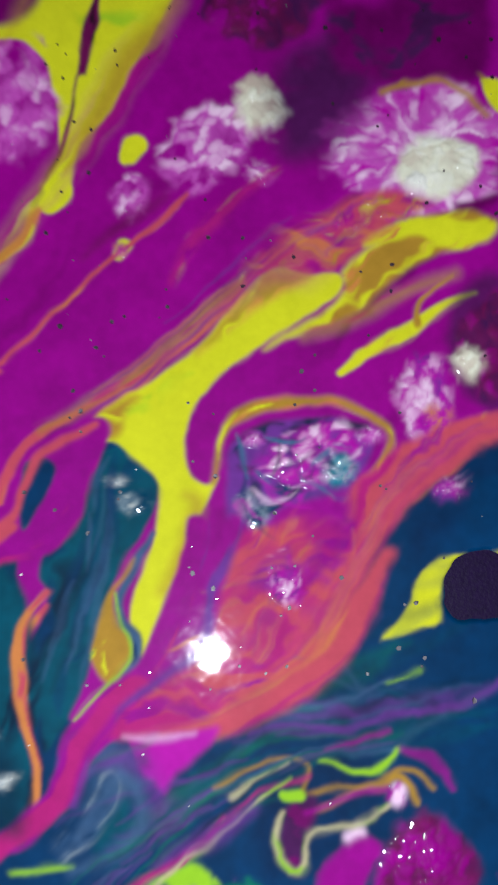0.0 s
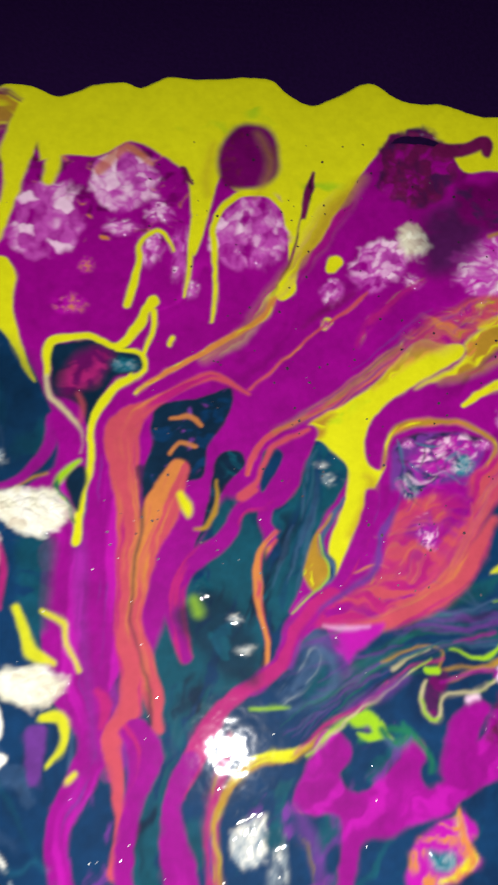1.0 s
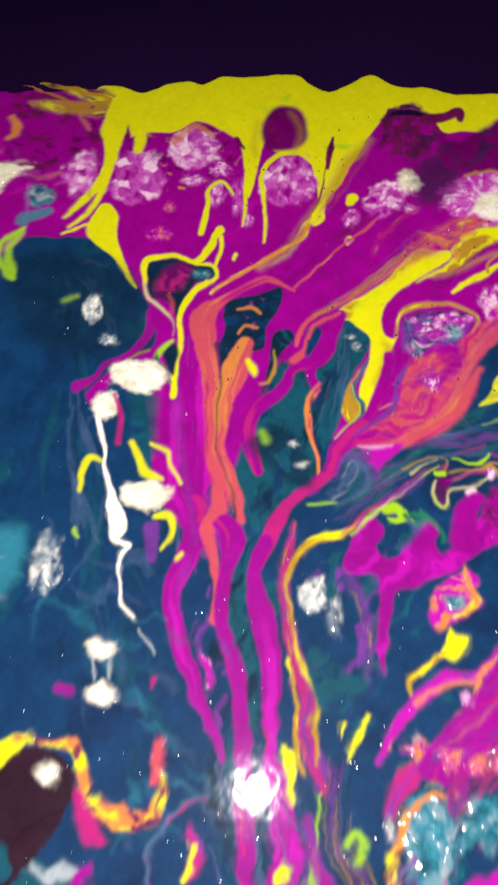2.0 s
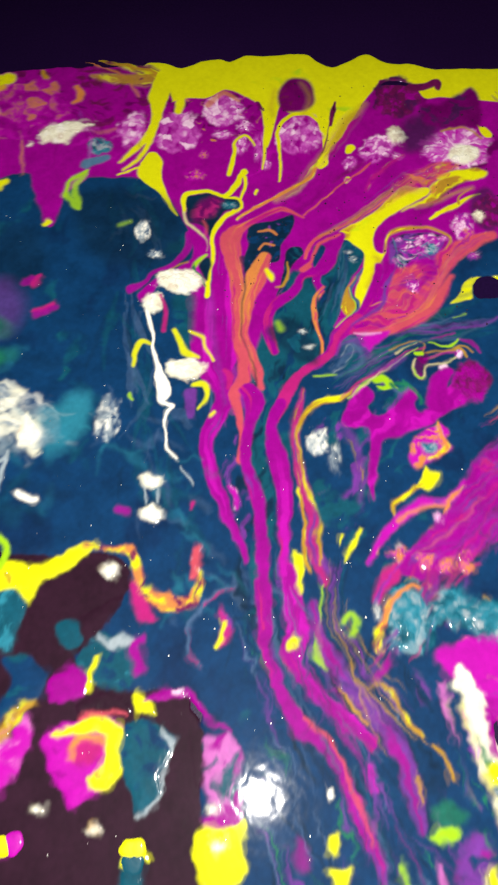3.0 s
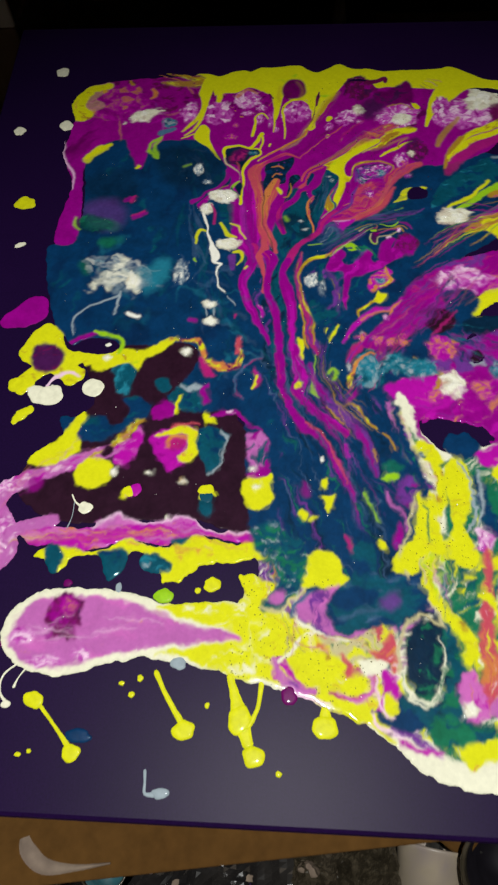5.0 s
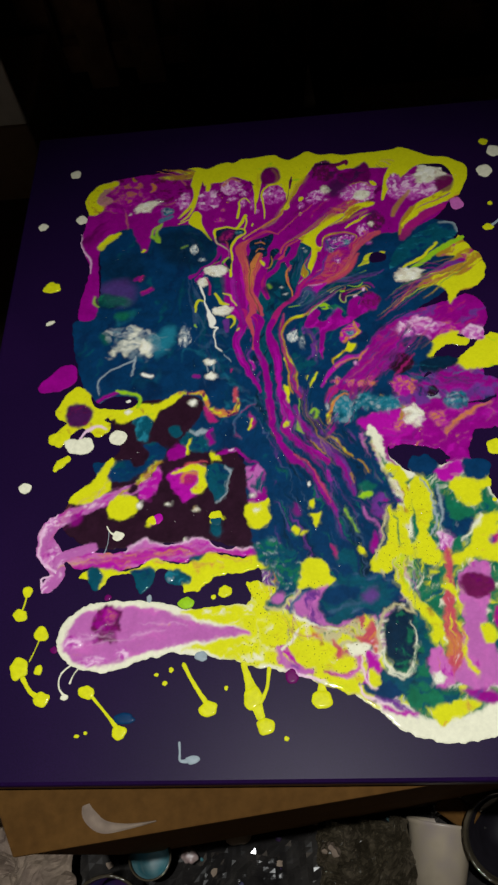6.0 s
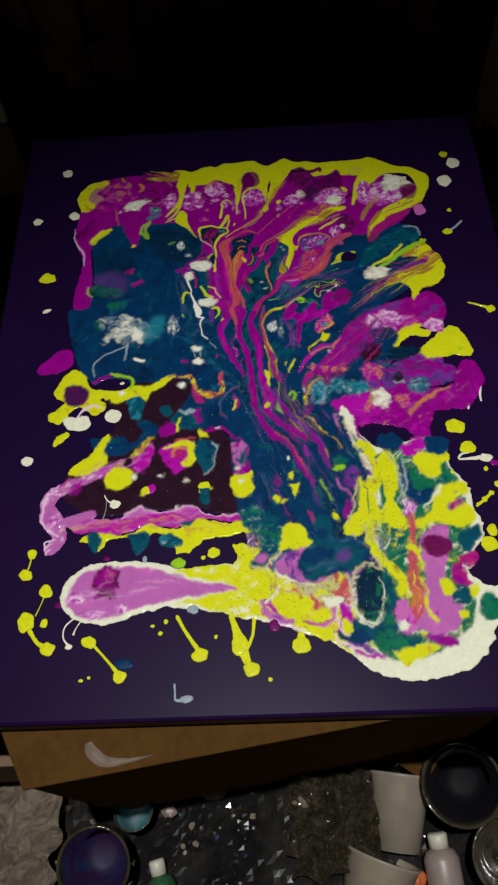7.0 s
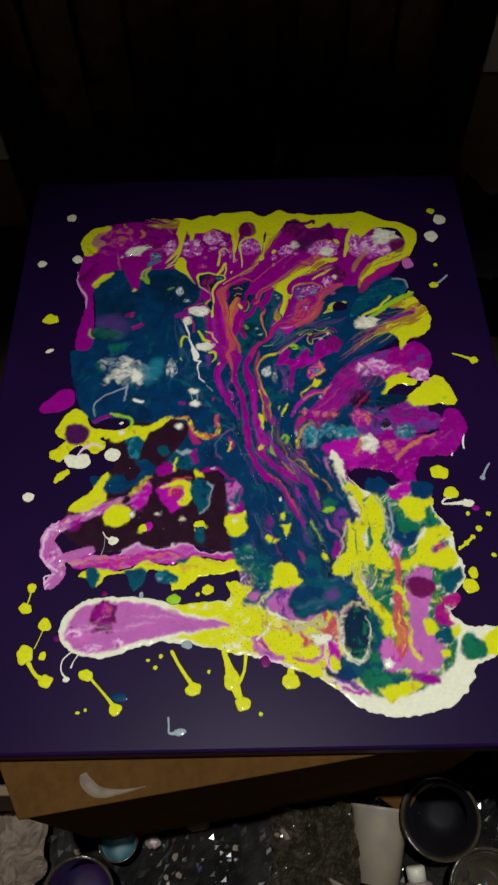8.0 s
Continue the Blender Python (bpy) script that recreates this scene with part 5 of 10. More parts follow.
pool("cream_pool", CREAM, [(85.6, 239.5), (94.5, 231.1), (100.2, 214.8), (113, 201.4), (132, 206.1), (158.9, 205.4), (165.8, 182.2), (176.7, 164.6), (178.7, 143), (181.6, 133.6), (176.4, 119.9), (166.2, 109.9), (173, 106.6), (164.6, 99.3), (177.6, 87.9), (198.9, 85.7), (195.1, 64.9), (178.7, 57.9), (173, 45.3), (156.1, 30.1), (133.5, 24.4), (111.7, 24.1), (92.6, 30.6), (77.6, 42.5), (62.2, 54.3)] + [(63.3, 72.6), (72.5, 85), (89.9, 93.2), (99.9, 110.4), (95.9, 137.8), (101, 171.3), (90.3, 207.1)], edge=0.5, wob=0.4, label='cream paint pool along the lower edge')
pool("marbled_pool", GREEN, [(91.1, 217.7), (107.9, 196.3), (131.7, 203.5), (157.1, 202.9), (163.5, 182.2), (172.3, 164.7), (172.4, 136.1), (164.6, 113.5), (158.4, 100.4), (164.9, 87.3), (166.4, 70.5), (155.8, 54.4), (133.7, 41), (109.2, 37.6), (94, 45.7), (78.6, 55.9), (75.7, 72.3), (89.9, 93.2), (104.2, 110.3), (102.5, 137.7), (110.1, 171.1)], edge=1, streaks=[(YELLOW,0.2,4,9),(TEAL,0.16,3,7),(CREAM,0.1,1.6,7)], turn=60, label='marbled green, yellow and cream pool')
stroke("yellow_vein", YELLOW, [(163.7, 167.3, 2.81), (172.6, 167.1, 3.75), (174.6, 162.2, 3.26)], edge=0.4)
cluster("stone_knot", "stone", 96.6, 87.9, 13.82, 20.14, 0, pale=0.25, label='black-green glossy skin of paint', ragged=0.15)
stroke("cream_vein", CREAM, [(86.5, 93.2, 1.7), (82.6, 80.5, 2.51), (85.7, 68, 2.47), (97.7, 63.7, 2.04), (104.6, 71.7, 1.24)], edge=0.5)
stroke("yellow_spill", YELLOW, [(182.7, 69.3, 8.23), (193.9, 74, 16.56), (200.9, 78.1, 18.32)], edge=0.4)
pool("yellow_flow", YELLOW, [(103.6, 175), (97.9, 177.1), (94.4, 162.4), (95.8, 152.8), (86.2, 143.5), (79.2, 138), (79.9, 130.6), (88.4, 127.7), (95.8, 133), (101.1, 143.2), (104.6, 156.4), (106.6, 168.5)], edge=0.5, wob=1.0, label="yellow marbled flow")
pool("yellow_flow", YELLOW, [(111.6, 192.9), (117.3, 199), (122.7, 193.7), (126.3, 180.4), (123.4, 165.7), (118.8, 156.1), (125.3, 142.6), (125.4, 136.1), (116.4, 133), (112.9, 137.3), (105.2, 134.7), (101.5, 123.7), (107.1, 114.6), (113.5, 105.6), (120.4, 98.9), (121.9, 89.8), (118.1, 82.2), (111.5, 82.4), (114.8, 89.9), (111.8, 97.8), (105.3, 104.9), (97.7, 114.8), (93.9, 125.7), (99.9, 139.9), (109.6, 149.1), (113.5, 161), (112.2, 175.8)], edge=0.5, wob=1.0, streaks=[(OCHRE,-0.05,2,9)], label="yellow marbled flow speckled with dark flecks")
pool("blue_patch", BLUE, [(112.9, 211.6), (126.3, 214.5), (132.8, 205.9), (126.4, 197.7), (117.2, 197.9), (113, 202.2)], edge=0.7, wob=0.8)
pool("magenta_patch", HOT, [(127.5, 199.8), (136.5, 205.3), (148.8, 207.1), (150.7, 200.2), (142.2, 194.8), (135, 192.4), (130.7, 195.6)], edge=0.6, wob=0.8)
pool("blue_patch", BLUE, [(149.6, 206.5), (160.4, 210.4), (166.8, 203), (163.9, 192.7), (151.5, 192.5)], edge=0.6, wob=0.8)
pool("teal_patch", BLUE, [(127.1, 187.5), (133, 182.8), (140.5, 177.6), (149.9, 166), (152.7, 160.1), (135.4, 149.9), (130.7, 154.8), (127.4, 165.6)], edge=0.7, wob=1.0, streaks=[(TEAL,0.2,3,5),(ASH,-0.02,1.5,8)], turn=60)
pool("green_patch", GREEN, [(133.9, 182.8), (140.1, 178.1), (148.5, 172.4), (149.9, 166), (140.5, 162.3), (134.4, 167.4)], edge=0.9, wob=0.8)
pool("yellow_patch", YELLOW, [(135.7, 190.3), (144.7, 196.8), (155.6, 192.4), (165.7, 195.2), (166.1, 188.6), (158.3, 184.7), (156.9, 174.7), (150.7, 171.9), (143.3, 177.5), (140.4, 184.1)], edge=0.5, wob=0.9)
pool("yellow_patch", YELLOW, [(154.5, 166.9), (168.4, 169.5), (174.5, 162.5), (171.6, 158.2), (165.6, 162.7), (163.5, 157.4), (168.1, 152.5), (176.7, 147.6), (177.8, 140.5), (169.6, 133.2), (158.8, 133.5), (146.1, 136.5), (134.5, 131.7), (132.7, 138.7), (142.6, 143.6), (148.2, 153), (151.7, 162.6)], edge=0.5, wob=0.8, streaks=[(ORANGE,-0.12,2,5)], label="yellow pool with a curled hook")
stroke("ash_vein", ASH, [(130.2, 190.5, 1.37), (129.7, 170.4, 1.8), (126.1, 153.5, 1.33)], edge=0.5, wob=1.0)
stroke("cream_vein", CREAM, [(141, 148.4, 1.32), (149.7, 157.8, 1.78), (155.4, 166.9, 1.79)], edge=0.5, wob=0.8)
stroke("wine_patch", ROSE, [(161.7, 147.9, 6.17), (167.2, 152.1, 5.3)], edge=1.2, streaks=[(VIOLET,0.3,2,3)])
cluster("pearl_knot", "pearl", 129.9, 148.2, 5.74, 5.74, pale=0.8, ragged=0.5)
pool("pink_flow", LILAC, [(143.3, 132), (154.5, 134), (155.5, 122.5), (153.6, 109.1), (148.7, 98.3), (149.8, 85.4), (157, 74.7), (155.2, 62.4), (147.5, 54.5), (137.1, 52.3), (129.5, 56.4), (124.2, 63), (129.8, 75.3), (134, 92.1), (134.8, 109.5), (136.8, 125.2)], edge=0.8, wob=0.7, streaks=[(PINK,0.2,5,20),(HOT,-0.1,3,9)], turn=85, label="smooth pink run of paint")
stroke("rose_flow", CORAL, [(130.7, 143.9, 4.4), (128.6, 118.6, 6.02), (126.5, 96.6, 7.59), (127.6, 77.4, 9.94), (120.3, 65.1, 8.19), (115.5, 59.1, 3.26)], edge=0.8, wob=1.2, streaks=[(ORANGE,0.25,2,16),(YELLOW,0.05,1.5,12),(PALE,-0.1,1.5,9)])
stroke("yellow_vein", YELLOW, [(124.3, 118.7, 3.44), (129.7, 116.3, 3.86), (133.1, 109.6, 2.99), (133.8, 100.8, 1.69)], edge=0.6, wob=1.2)
stroke("yellow_vein", YELLOW, [(129.9, 96.5, 1.69), (135.1, 84.4, 2.08), (132.4, 73.1, 2.48), (138.6, 63.5, 2.45)], edge=0.5, wob=1.2, streaks=[(ORANGE,0.2,1,5)])
pool("wine_ball", WINE, [(136.9, 122.9), (144, 127.3), (155, 122.5), (157.5, 115.7), (151.3, 111), (142.6, 110.3), (136.9, 115.7)], edge=0.9, streaks=[(DEEPMAG,0.2,2,4)], label="wine-red bead sunk in the pink")
pool("teal_patch", TEAL, [(163, 126.9), (171.5, 131.3), (179.8, 134.4), (179.5, 124.3), (174.2, 114.9), (166.5, 112.8), (163, 117.8)], edge=0.6, wob=0.6)
stroke("cream_vein", CREAM, [(179, 142.8, 1.32), (181.5, 131.1, 1.74), (176.7, 119.8, 2.15), (169.5, 112.3, 1.71)], edge=0.5)
pool("magenta_patch", ROSE, [(154.1, 100.3), (159.2, 106.4), (168.7, 113.2), (175.2, 110.9), (172.5, 104.3), (166.9, 100.9), (162.8, 101.9), (163.7, 94), (167.5, 88.8), (160.5, 86.8), (154.9, 91.6)], edge=0.6, wob=0.6, streaks=[(MAGENTA,0.3,2,5)])
stroke("cream_vein", CREAM, [(162.2, 103.6, 1.27), (166, 100.9, 1.27), (170.5, 102.6, 0.85)], edge=0.4)
pool("teal_patch", TEAL, [(151, 84.9), (161, 89.8), (164.3, 81.2), (158.6, 73.8), (152.3, 76.5)], edge=0.7, wob=1.2, streaks=[(CREAM,0.0,1.5,4)])
pool("yellow_patch", YELLOW, [(144, 91.9), (151.1, 94.3), (154.7, 87.4), (149.6, 80.7), (144.4, 85)], edge=0.7, wob=1.2, streaks=[(LIME,0.1,2,3)])
stroke("yellow_bead", YELLOW, [(166.7, 81.2, 4.98), (168.7, 85.4, 5.83)], edge=0.6)
stroke("yellow_bead", YELLOW, [(156.8, 67.3, 4.92), (158.5, 68, 4.92)], edge=0.6)
pool("green_pool", GREEN, [(170.8, 77.7), (178.6, 82.6), (184, 77.5), (188.8, 74), (186.1, 63.4), (177.3, 62.3), (169.7, 66.2)], edge=0.7, wob=0.8, streaks=[(TEAL,0.2,3,5)])
pool("teal_pool", TEAL, [(105.6, 103.6), (111.7, 92.6), (114.5, 79.8), (111.3, 65.3), (119.2, 55), (127.6, 50.9), (114, 44.8), (98.1, 47.5), (92.4, 55.6), (102.5, 71.7)], edge=1.0, wob=0.8, streaks=[(GREEN,0.25,4,6),(NAVY,0.1,3,6)])
pool("pink_flow", PINK, [(109.8, 74.8), (117.9, 80.5), (121.9, 71.3), (124.5, 59), (117, 54.3), (111.1, 63.3)], edge=0.9, wob=1.0, streaks=[(ORANGE,0.15,2,8),(HOT,0.1,2,8)], turn=80)
cluster("pale_knot", "white", 115.0, 61.2, 4.08, 3.68, pale=0.8, ragged=0.2)
pool("magenta_patch", HOT, [(70.8, 74.4), (78.3, 80.5), (82.3, 72.1), (79.4, 61.9), (75.1, 59.2), (71.9, 66.1)], edge=0.8, wob=0.8, streaks=[(VIOLET,0.2,2,5)])
pool("yellow_patch", YELLOW, [(75.2, 71.4), (79.2, 64.8), (80, 59.1), (75.9, 58.7)], edge=0.6)
pool("blue_patch", BLUE, [(81.5, 68), (91.4, 62.9), (99.2, 59.5), (94.4, 51.5), (82.4, 53.8), (76.6, 57.9)], edge=0.9, wob=1.0, streaks=[(TEAL,0.2,3,5)])
pool("yellow_pool", YELLOW, [(109.1, 41), (114, 45.6), (126.3, 46.9), (139.1, 49), (134.6, 42.8), (125.3, 38.7), (116.8, 34.2), (111, 35.9)], edge=0.6, wob=0.8, streaks=[(ORANGE,0.0,2,6)], label="yellow pool in the cream lip")
pool("magenta_patch", MAGENTA, [(127, 52.5), (143.3, 52.9), (151.5, 48.4), (144.5, 44.2), (136.6, 48.3)], edge=0.9, wob=1.0, streaks=[(VIOLET,0.2,2,5)])
stroke("violet_swirl", VIOLET, [(68.2, 66.2, 2.47), (73.5, 54, 3.66), (85.9, 46.9, 3.63), (99.3, 39.6, 2)], edge=1.0, wob=1.0, streaks=[(PALE,0.1,1.5,6)])
stroke("magenta_swirl", HOT, [(79.7, 44.7, 2.01), (89.4, 41, 2.41), (100.7, 41.2, 1.6)], edge=0.7)
stroke("cream_vein", SAND, [(84.4, 143.5, 1.32), (87.4, 125.9, 2.17), (98.1, 114.8, 1.72), (105.5, 102.2, 1.7)], edge=0.6, wob=1.0)
stroke("cream_vein", SAND, [(100.9, 196.3, 2.3), (108.9, 183.4, 1.82), (108.8, 168.4, 1.8), (103.9, 154, 2.22), (96.2, 137.7, 1.75), (96.8, 123.8, 1.3)], edge=0.7, wob=1.0, streaks=[(PINK,0.1,1.5,5)])
stroke("cream_vein", CREAM, [(85.1, 233.8, 2.37), (90.6, 212.2, 2.8), (99.7, 198.9, 2.77)], edge=0.8, wob=1.0, streaks=[(PINK,0.1,2,6)])
stroke("cream_vein", ASH, [(118.3, 195.9, 1.38), (124.8, 183, 1.36), (125.3, 163.2, 1.79), (119.9, 153.6, 1.33)], edge=0.5, wob=1.0)
stroke("slate_vein", SLATE, [(96.4, 171.2, 1.35), (99, 158.9, 1.78), (95.1, 144.7, 1.32)], edge=0.5, wob=1.0)
pool("yellow_rim", YELLOW, [(137.4, 517), (160.3, 512.9), (179.8, 505.7), (191, 494.1), (186.8, 475.2), (178.5, 462.3), (172.9, 467.9), (181.1, 488), (173.9, 500.2), (165, 503), (147.5, 501.1), (134.9, 489.5), (125.6, 481.9), (116.3, 465.1), (118.2, 482.1), (125.6, 501.8)], edge=0.7, wob=0.8, label="neon yellow scalloped rim")
cluster("pearl_knot", "pearl", 127.3, 481.9, 6.82, 11.11, pale=0.5)
cluster("pearl_knot", "pearl", 142.3, 477.4, 11.33, 11.85, pale=0.6)
cluster("pale_knot", "white", 156.7, 490.4, 12.56, 8.83, turn=35, pale=0.6, ragged=0.4)
pool("wine_shade", WINE, [(165.5, 482.2), (174.6, 486.6), (178.2, 478.6), (173.5, 467.9), (165.6, 468.1)], edge=1.4, amount=0.8)
stroke("yellow_vein", YELLOW, [(178.7, 464.6, 4.49), (162.6, 456, 5.58), (144.9, 447.5, 4.99), (129.5, 431.6, 3.3)], edge=0.6, wob=0.8, streaks=[(ORANGE,0.15,2,9)])
stroke("ochre_vein", OCHRE, [(138.7, 469.8, 3.38), (127.2, 454.8, 5.02), (122.3, 443.7, 3.32)], edge=1.0, amount=0.8)
pool("teal_lobe", TEAL, [(155.9, 431.5), (170.3, 431.8), (173.9, 421.5), (166.9, 413), (154.1, 405.6), (137.3, 399), (114.6, 385.8), (124.9, 410.7), (142.4, 422.4)], edge=0.7, wob=0.8, streaks=[(BLUE,0.2,4,9),(CYAN,0.0,3,6)], label="teal lobe at the edge of the pour")
stroke("ash_edge", ASH, [(159.9, 432.1, 2.2), (171.2, 430.3, 3.29), (173.4, 421.5, 2.18)], edge=1.0, amount=0.7)
pool("ochre_lobe", OCHRE, [(174.5, 417.1), (181.2, 401.9), (188.3, 394.7), (190.7, 380.8), (185.6, 366.7), (177.9, 360.3), (167, 357.3), (158.1, 347.7), (156.2, 358.2), (149.6, 365.1), (133.8, 364.2), (151.5, 382), (167.9, 393.9), (153, 395.1), (159.2, 402.6), (168.2, 410.1)], edge=0.6, wob=0.8, streaks=[(YELLOW,0.35,3,16),(ORANGE,0.05,2,12),(ROSE,0.0,2,10)], turn=30, label="ochre and yellow lobe of paint")
pool("yellow_lobe", YELLOW, [(155.3, 368.3), (174.7, 376.5), (189.4, 387), (190, 376), (181.9, 362.8), (167.7, 358.6), (157.8, 345.7), (157.6, 356.9)], edge=0.7, wob=0.8)
stroke("lime_vein", LIME, [(176.8, 414.2, 4.33), (162.3, 406, 5.39), (147.7, 395.9, 4.28), (124.6, 378, 2.12)], edge=0.6, wob=0.9)
stroke("lime_vein", YELLOW, [(154.6, 409.8, 2.16), (142.4, 396.1, 2.68), (125.3, 386.2, 2.13)], edge=0.5, wob=1.0)
stroke("violet_vein", VIOLET, [(172.7, 389.6, 4.79), (159.9, 385.1, 4.78), (145.7, 377.4, 3.17), (134.3, 368.9, 2.1)], edge=0.6, wob=1.0, streaks=[(MAGENTA,0.3,1.5,6)])
cluster("pale_knot", "white", 130.0, 379.2, 10.58, 6.87, pale=0.55, ragged=0.5)
cluster("pearl_knot", "pearl", 134.0, 325.3, 13.22, 8.27, pale=0.75, ragged=0.5)
cluster("pearl_knot", "pearl", 172.1, 316.7, 7.57, 7.55, pale=0.8, ragged=0.4)
pool("yellow_hook", YELLOW, [(134.1, 297.5), (140.8, 312.6), (152.5, 317.9), (161.8, 319.5), (160.2, 314.5), (167.9, 311.8), (163.1, 305.8), (153.3, 307.3), (145.3, 303.9), (139.1, 297.4)], edge=0.6, wob=0.9)
pool("blue_pocket", BLUE, [(118.7, 314.4), (134.2, 317.1), (140.7, 307.7), (134.4, 295.7), (126.2, 288.7), (119.8, 299.1)], edge=0.9, wob=1.0)
pool("blue_pocket", NAVY, [(129.1, 292.8), (142, 296.7), (157.8, 295), (153.2, 286.2), (140.4, 282.4), (129.8, 285)], edge=0.9)
pool("maroon_spot", MAROON, [(107.3, 299.4), (117.6, 302.2), (124.5, 295.9), (121.1, 286.5), (111.9, 283.1), (106.4, 289.2)], edge=0.9, streaks=[(WINE,0.2,2,4)])
pool("magenta_patch", MAGENTA, [(140.2, 280.6), (155.9, 287.9), (162.7, 283), (175.2, 283.8), (171.3, 273.9), (160.6, 266.7), (149.2, 264.7), (141.4, 268.9)], edge=0.9, wob=0.8, streaks=[(VIOLET,0.25,3,6)])
cluster("foam_knot", "foam", 152.2, 257.7, 8.68, 7.47, pale=0.5, ragged=0.4)
cluster("foam_knot", "foam", 99.0, 258.5, 10.64, 7.45, pale=0.4, ragged=0.5)
cluster("pale_knot", "white", 119.7, 246.7, 6.70, 7.89, pale=0.5, ragged=0.5)
stroke("bare_ring", MAROON, [(134.7, 266.2, 6.8), (136.8, 267.3, 6.81)], edge=0.6)
stroke("ash_edge", ASH, [(131.4, 262.8, 1.45), (134.1, 260.5, 1.45), (139.2, 262.6, 1.45)], edge=0.4)
pool("yellow_patch", YELLOW, [(91.3, 202.5), (98.3, 207.4), (106.9, 203.9), (110.1, 194.8), (102.3, 193.8), (94.7, 196)], edge=0.8, wob=1.0)
stroke("teal_bead", TEAL, [(96.2, 198.3, 4.57), (98.5, 199.3, 5.03)], edge=0.8, streaks=[(ASH,0.2,2,3)])
stroke("magenta_vein", MAGENTA, [(96.2, 225.8, 2.36), (98.2, 216.6, 2.8), (98.9, 210.9, 3.24), (102.9, 206.4, 1.61)], edge=0.7, wob=1.0)
stroke("yellow_fleck", YELLOW, [(84.8, 222.8, 2.35), (88.3, 219.5, 2.34), (87.3, 226.5, 1.42)], edge=0.7, wob=1.2)
stroke("pale_vein", PINK, [(79.8, 234.4, 1.91), (82.9, 222.7, 2.12), (89.2, 209.1, 2.08), (91.5, 195.8, 1.82), (97.7, 189.6, 1.13)], edge=0.8, wob=1.0, amount=0.8)
stroke("green_vein", GREEN, [(89.2, 211.4, 1.86), (91.3, 202.5, 2.07), (89.9, 195.7, 1.37)], edge=0.9, wob=1.0, amount=0.8)
pool("yellow_mass", YELLOW, [(-45.8, 108.3), (-3, 110), (-2.1, 125.3), (10.1, 123.6), (22.9, 116.6), (31.1, 100.9), (47.7, 91.9), (68.6, 89.3), (82.6, 80.5), (78.9, 60), (64.1, 52.2), (46.1, 57.8), (25.9, 66.4), (-3, 73.5), (-32.2, 81.3), (-49, 81.2), (-32.4, 87.2), (-5.1, 90.9), (-5.1, 95.2), (-28.5, 100.9)], wob=0.5, edge=0.5, streaks=[(CREAM,-0.02,3,6),(OCHRE,-0.06,1.2,3)], label='bright yellow mass of paint')
pool("yellow_pool", YELLOW, [(33.8, 132.3), (36.7, 139.2), (45.5, 140.4), (53.2, 135.1), (50.9, 125), (40.4, 121.6), (32.6, 120.9), (27.1, 112), (20.7, 111.3), (29.6, 123.2)], wob=0.7, edge=0.5, streaks=[(OCHRE,-0.04,1,2)])
pool("violet_swirl", VIOLET, [(30.5, 109.7), (40.3, 118.4), (57.7, 122.6), (48.6, 111.5), (58.5, 98.1), (47.9, 96.2), (35.3, 100.8)], edge=1.0, streaks=[(PINK,0.1,2,7),(SLATE,0.2,2,7)], turn=20)
pool("trunk_foot", BLUE, [(44.4, 113.9), (57.9, 124.8), (84, 126.5), (97.3, 119.4), (93.3, 108.4), (82, 99.8), (64.8, 97.1), (50.2, 100.5)], edge=0.9, streaks=[(SLATE,0.15,2,12),(NAVY,0.1,3,9)], turn=0, label='navy foot of the paint trunk')
pool("foam_fringe", TEAL, [(5.9, 146.9), (17.1, 151.4), (28, 144), (31.1, 130), (25.1, 116.5), (14.2, 112.3), (18.8, 125.7), (8, 135.1)], edge=1, streaks=[(ASH,0.2,1.5,4),(GREEN,0.1,2,4),(VIOLET,0.0,2,4)], turn=60)
pool("marbled_swirl", CREAM, [(64.8, 95.8), (81.8, 97.6), (85.8, 84.7), (79.9, 72.2), (67.7, 76.7), (59.9, 85.2)], edge=1, wob=1.4, streaks=[(PINK,0.25,1.5,4),(TEAL,0.1,1.5,4),(CREAM,0.15,1.2,4)], turn=20, label='orange and pink marbled swirl')
stroke("flow_vein", HOT, [(17.8, 73.5, 2.49), (20, 81.9, 3.78), (28.1, 73.3, 3.73), (38.2, 66.9, 3.29)], edge=0.5)
stroke("flow_vein", CREAM, [(20, 81, 1.68), (26.4, 85.9, 2.11), (30.8, 92.3, 1.7)], edge=0.5)
stroke("flow_vein", ROSE, [(46.5, 66.8, 1.64), (58.7, 63.6, 2.04), (68, 68.4, 2.06), (66.9, 76.7, 2.08), (58.6, 77.7, 1.67)], edge=0.5)
stroke("flow_vein", HOT, [(74, 76.5, 4.99), (75.4, 68.2, 4.94), (70.7, 60.1, 4.07)], edge=0.5)
stroke("flow_vein", VIOLET, [(68.6, 58.2, 2.43), (78.1, 50, 4.01), (89.9, 45.8, 3.59)], edge=0.5)
stroke("flow_vein", PALE, [(73.1, 64.2, 2.05), (76.6, 56, 2.02), (88.3, 49.8, 2)], edge=0.5)
stroke("flow_vein", ORANGE, [(39.1, 89.9, 2.12), (55.6, 83.2, 3.36), (64.3, 88.6, 2.54)], edge=0.5)
stroke("flow_vein", VIOLET, [(23, 118.8, 3.53), (18.5, 112.2, 4.37), (26.9, 105.4, 2.6)], edge=0.5)
stroke("flow_vein", YELLOW, [(75.1, 64.1, 2.86), (78.3, 68.2, 3.29)], edge=0.5)
pool("yellow_lip", YELLOW, [(42.1, 60.7), (50.3, 61.4), (62.2, 54.3), (77.6, 43.3), (74.1, 50), (78.5, 53.9), (66.5, 58.2)], edge=0.6)
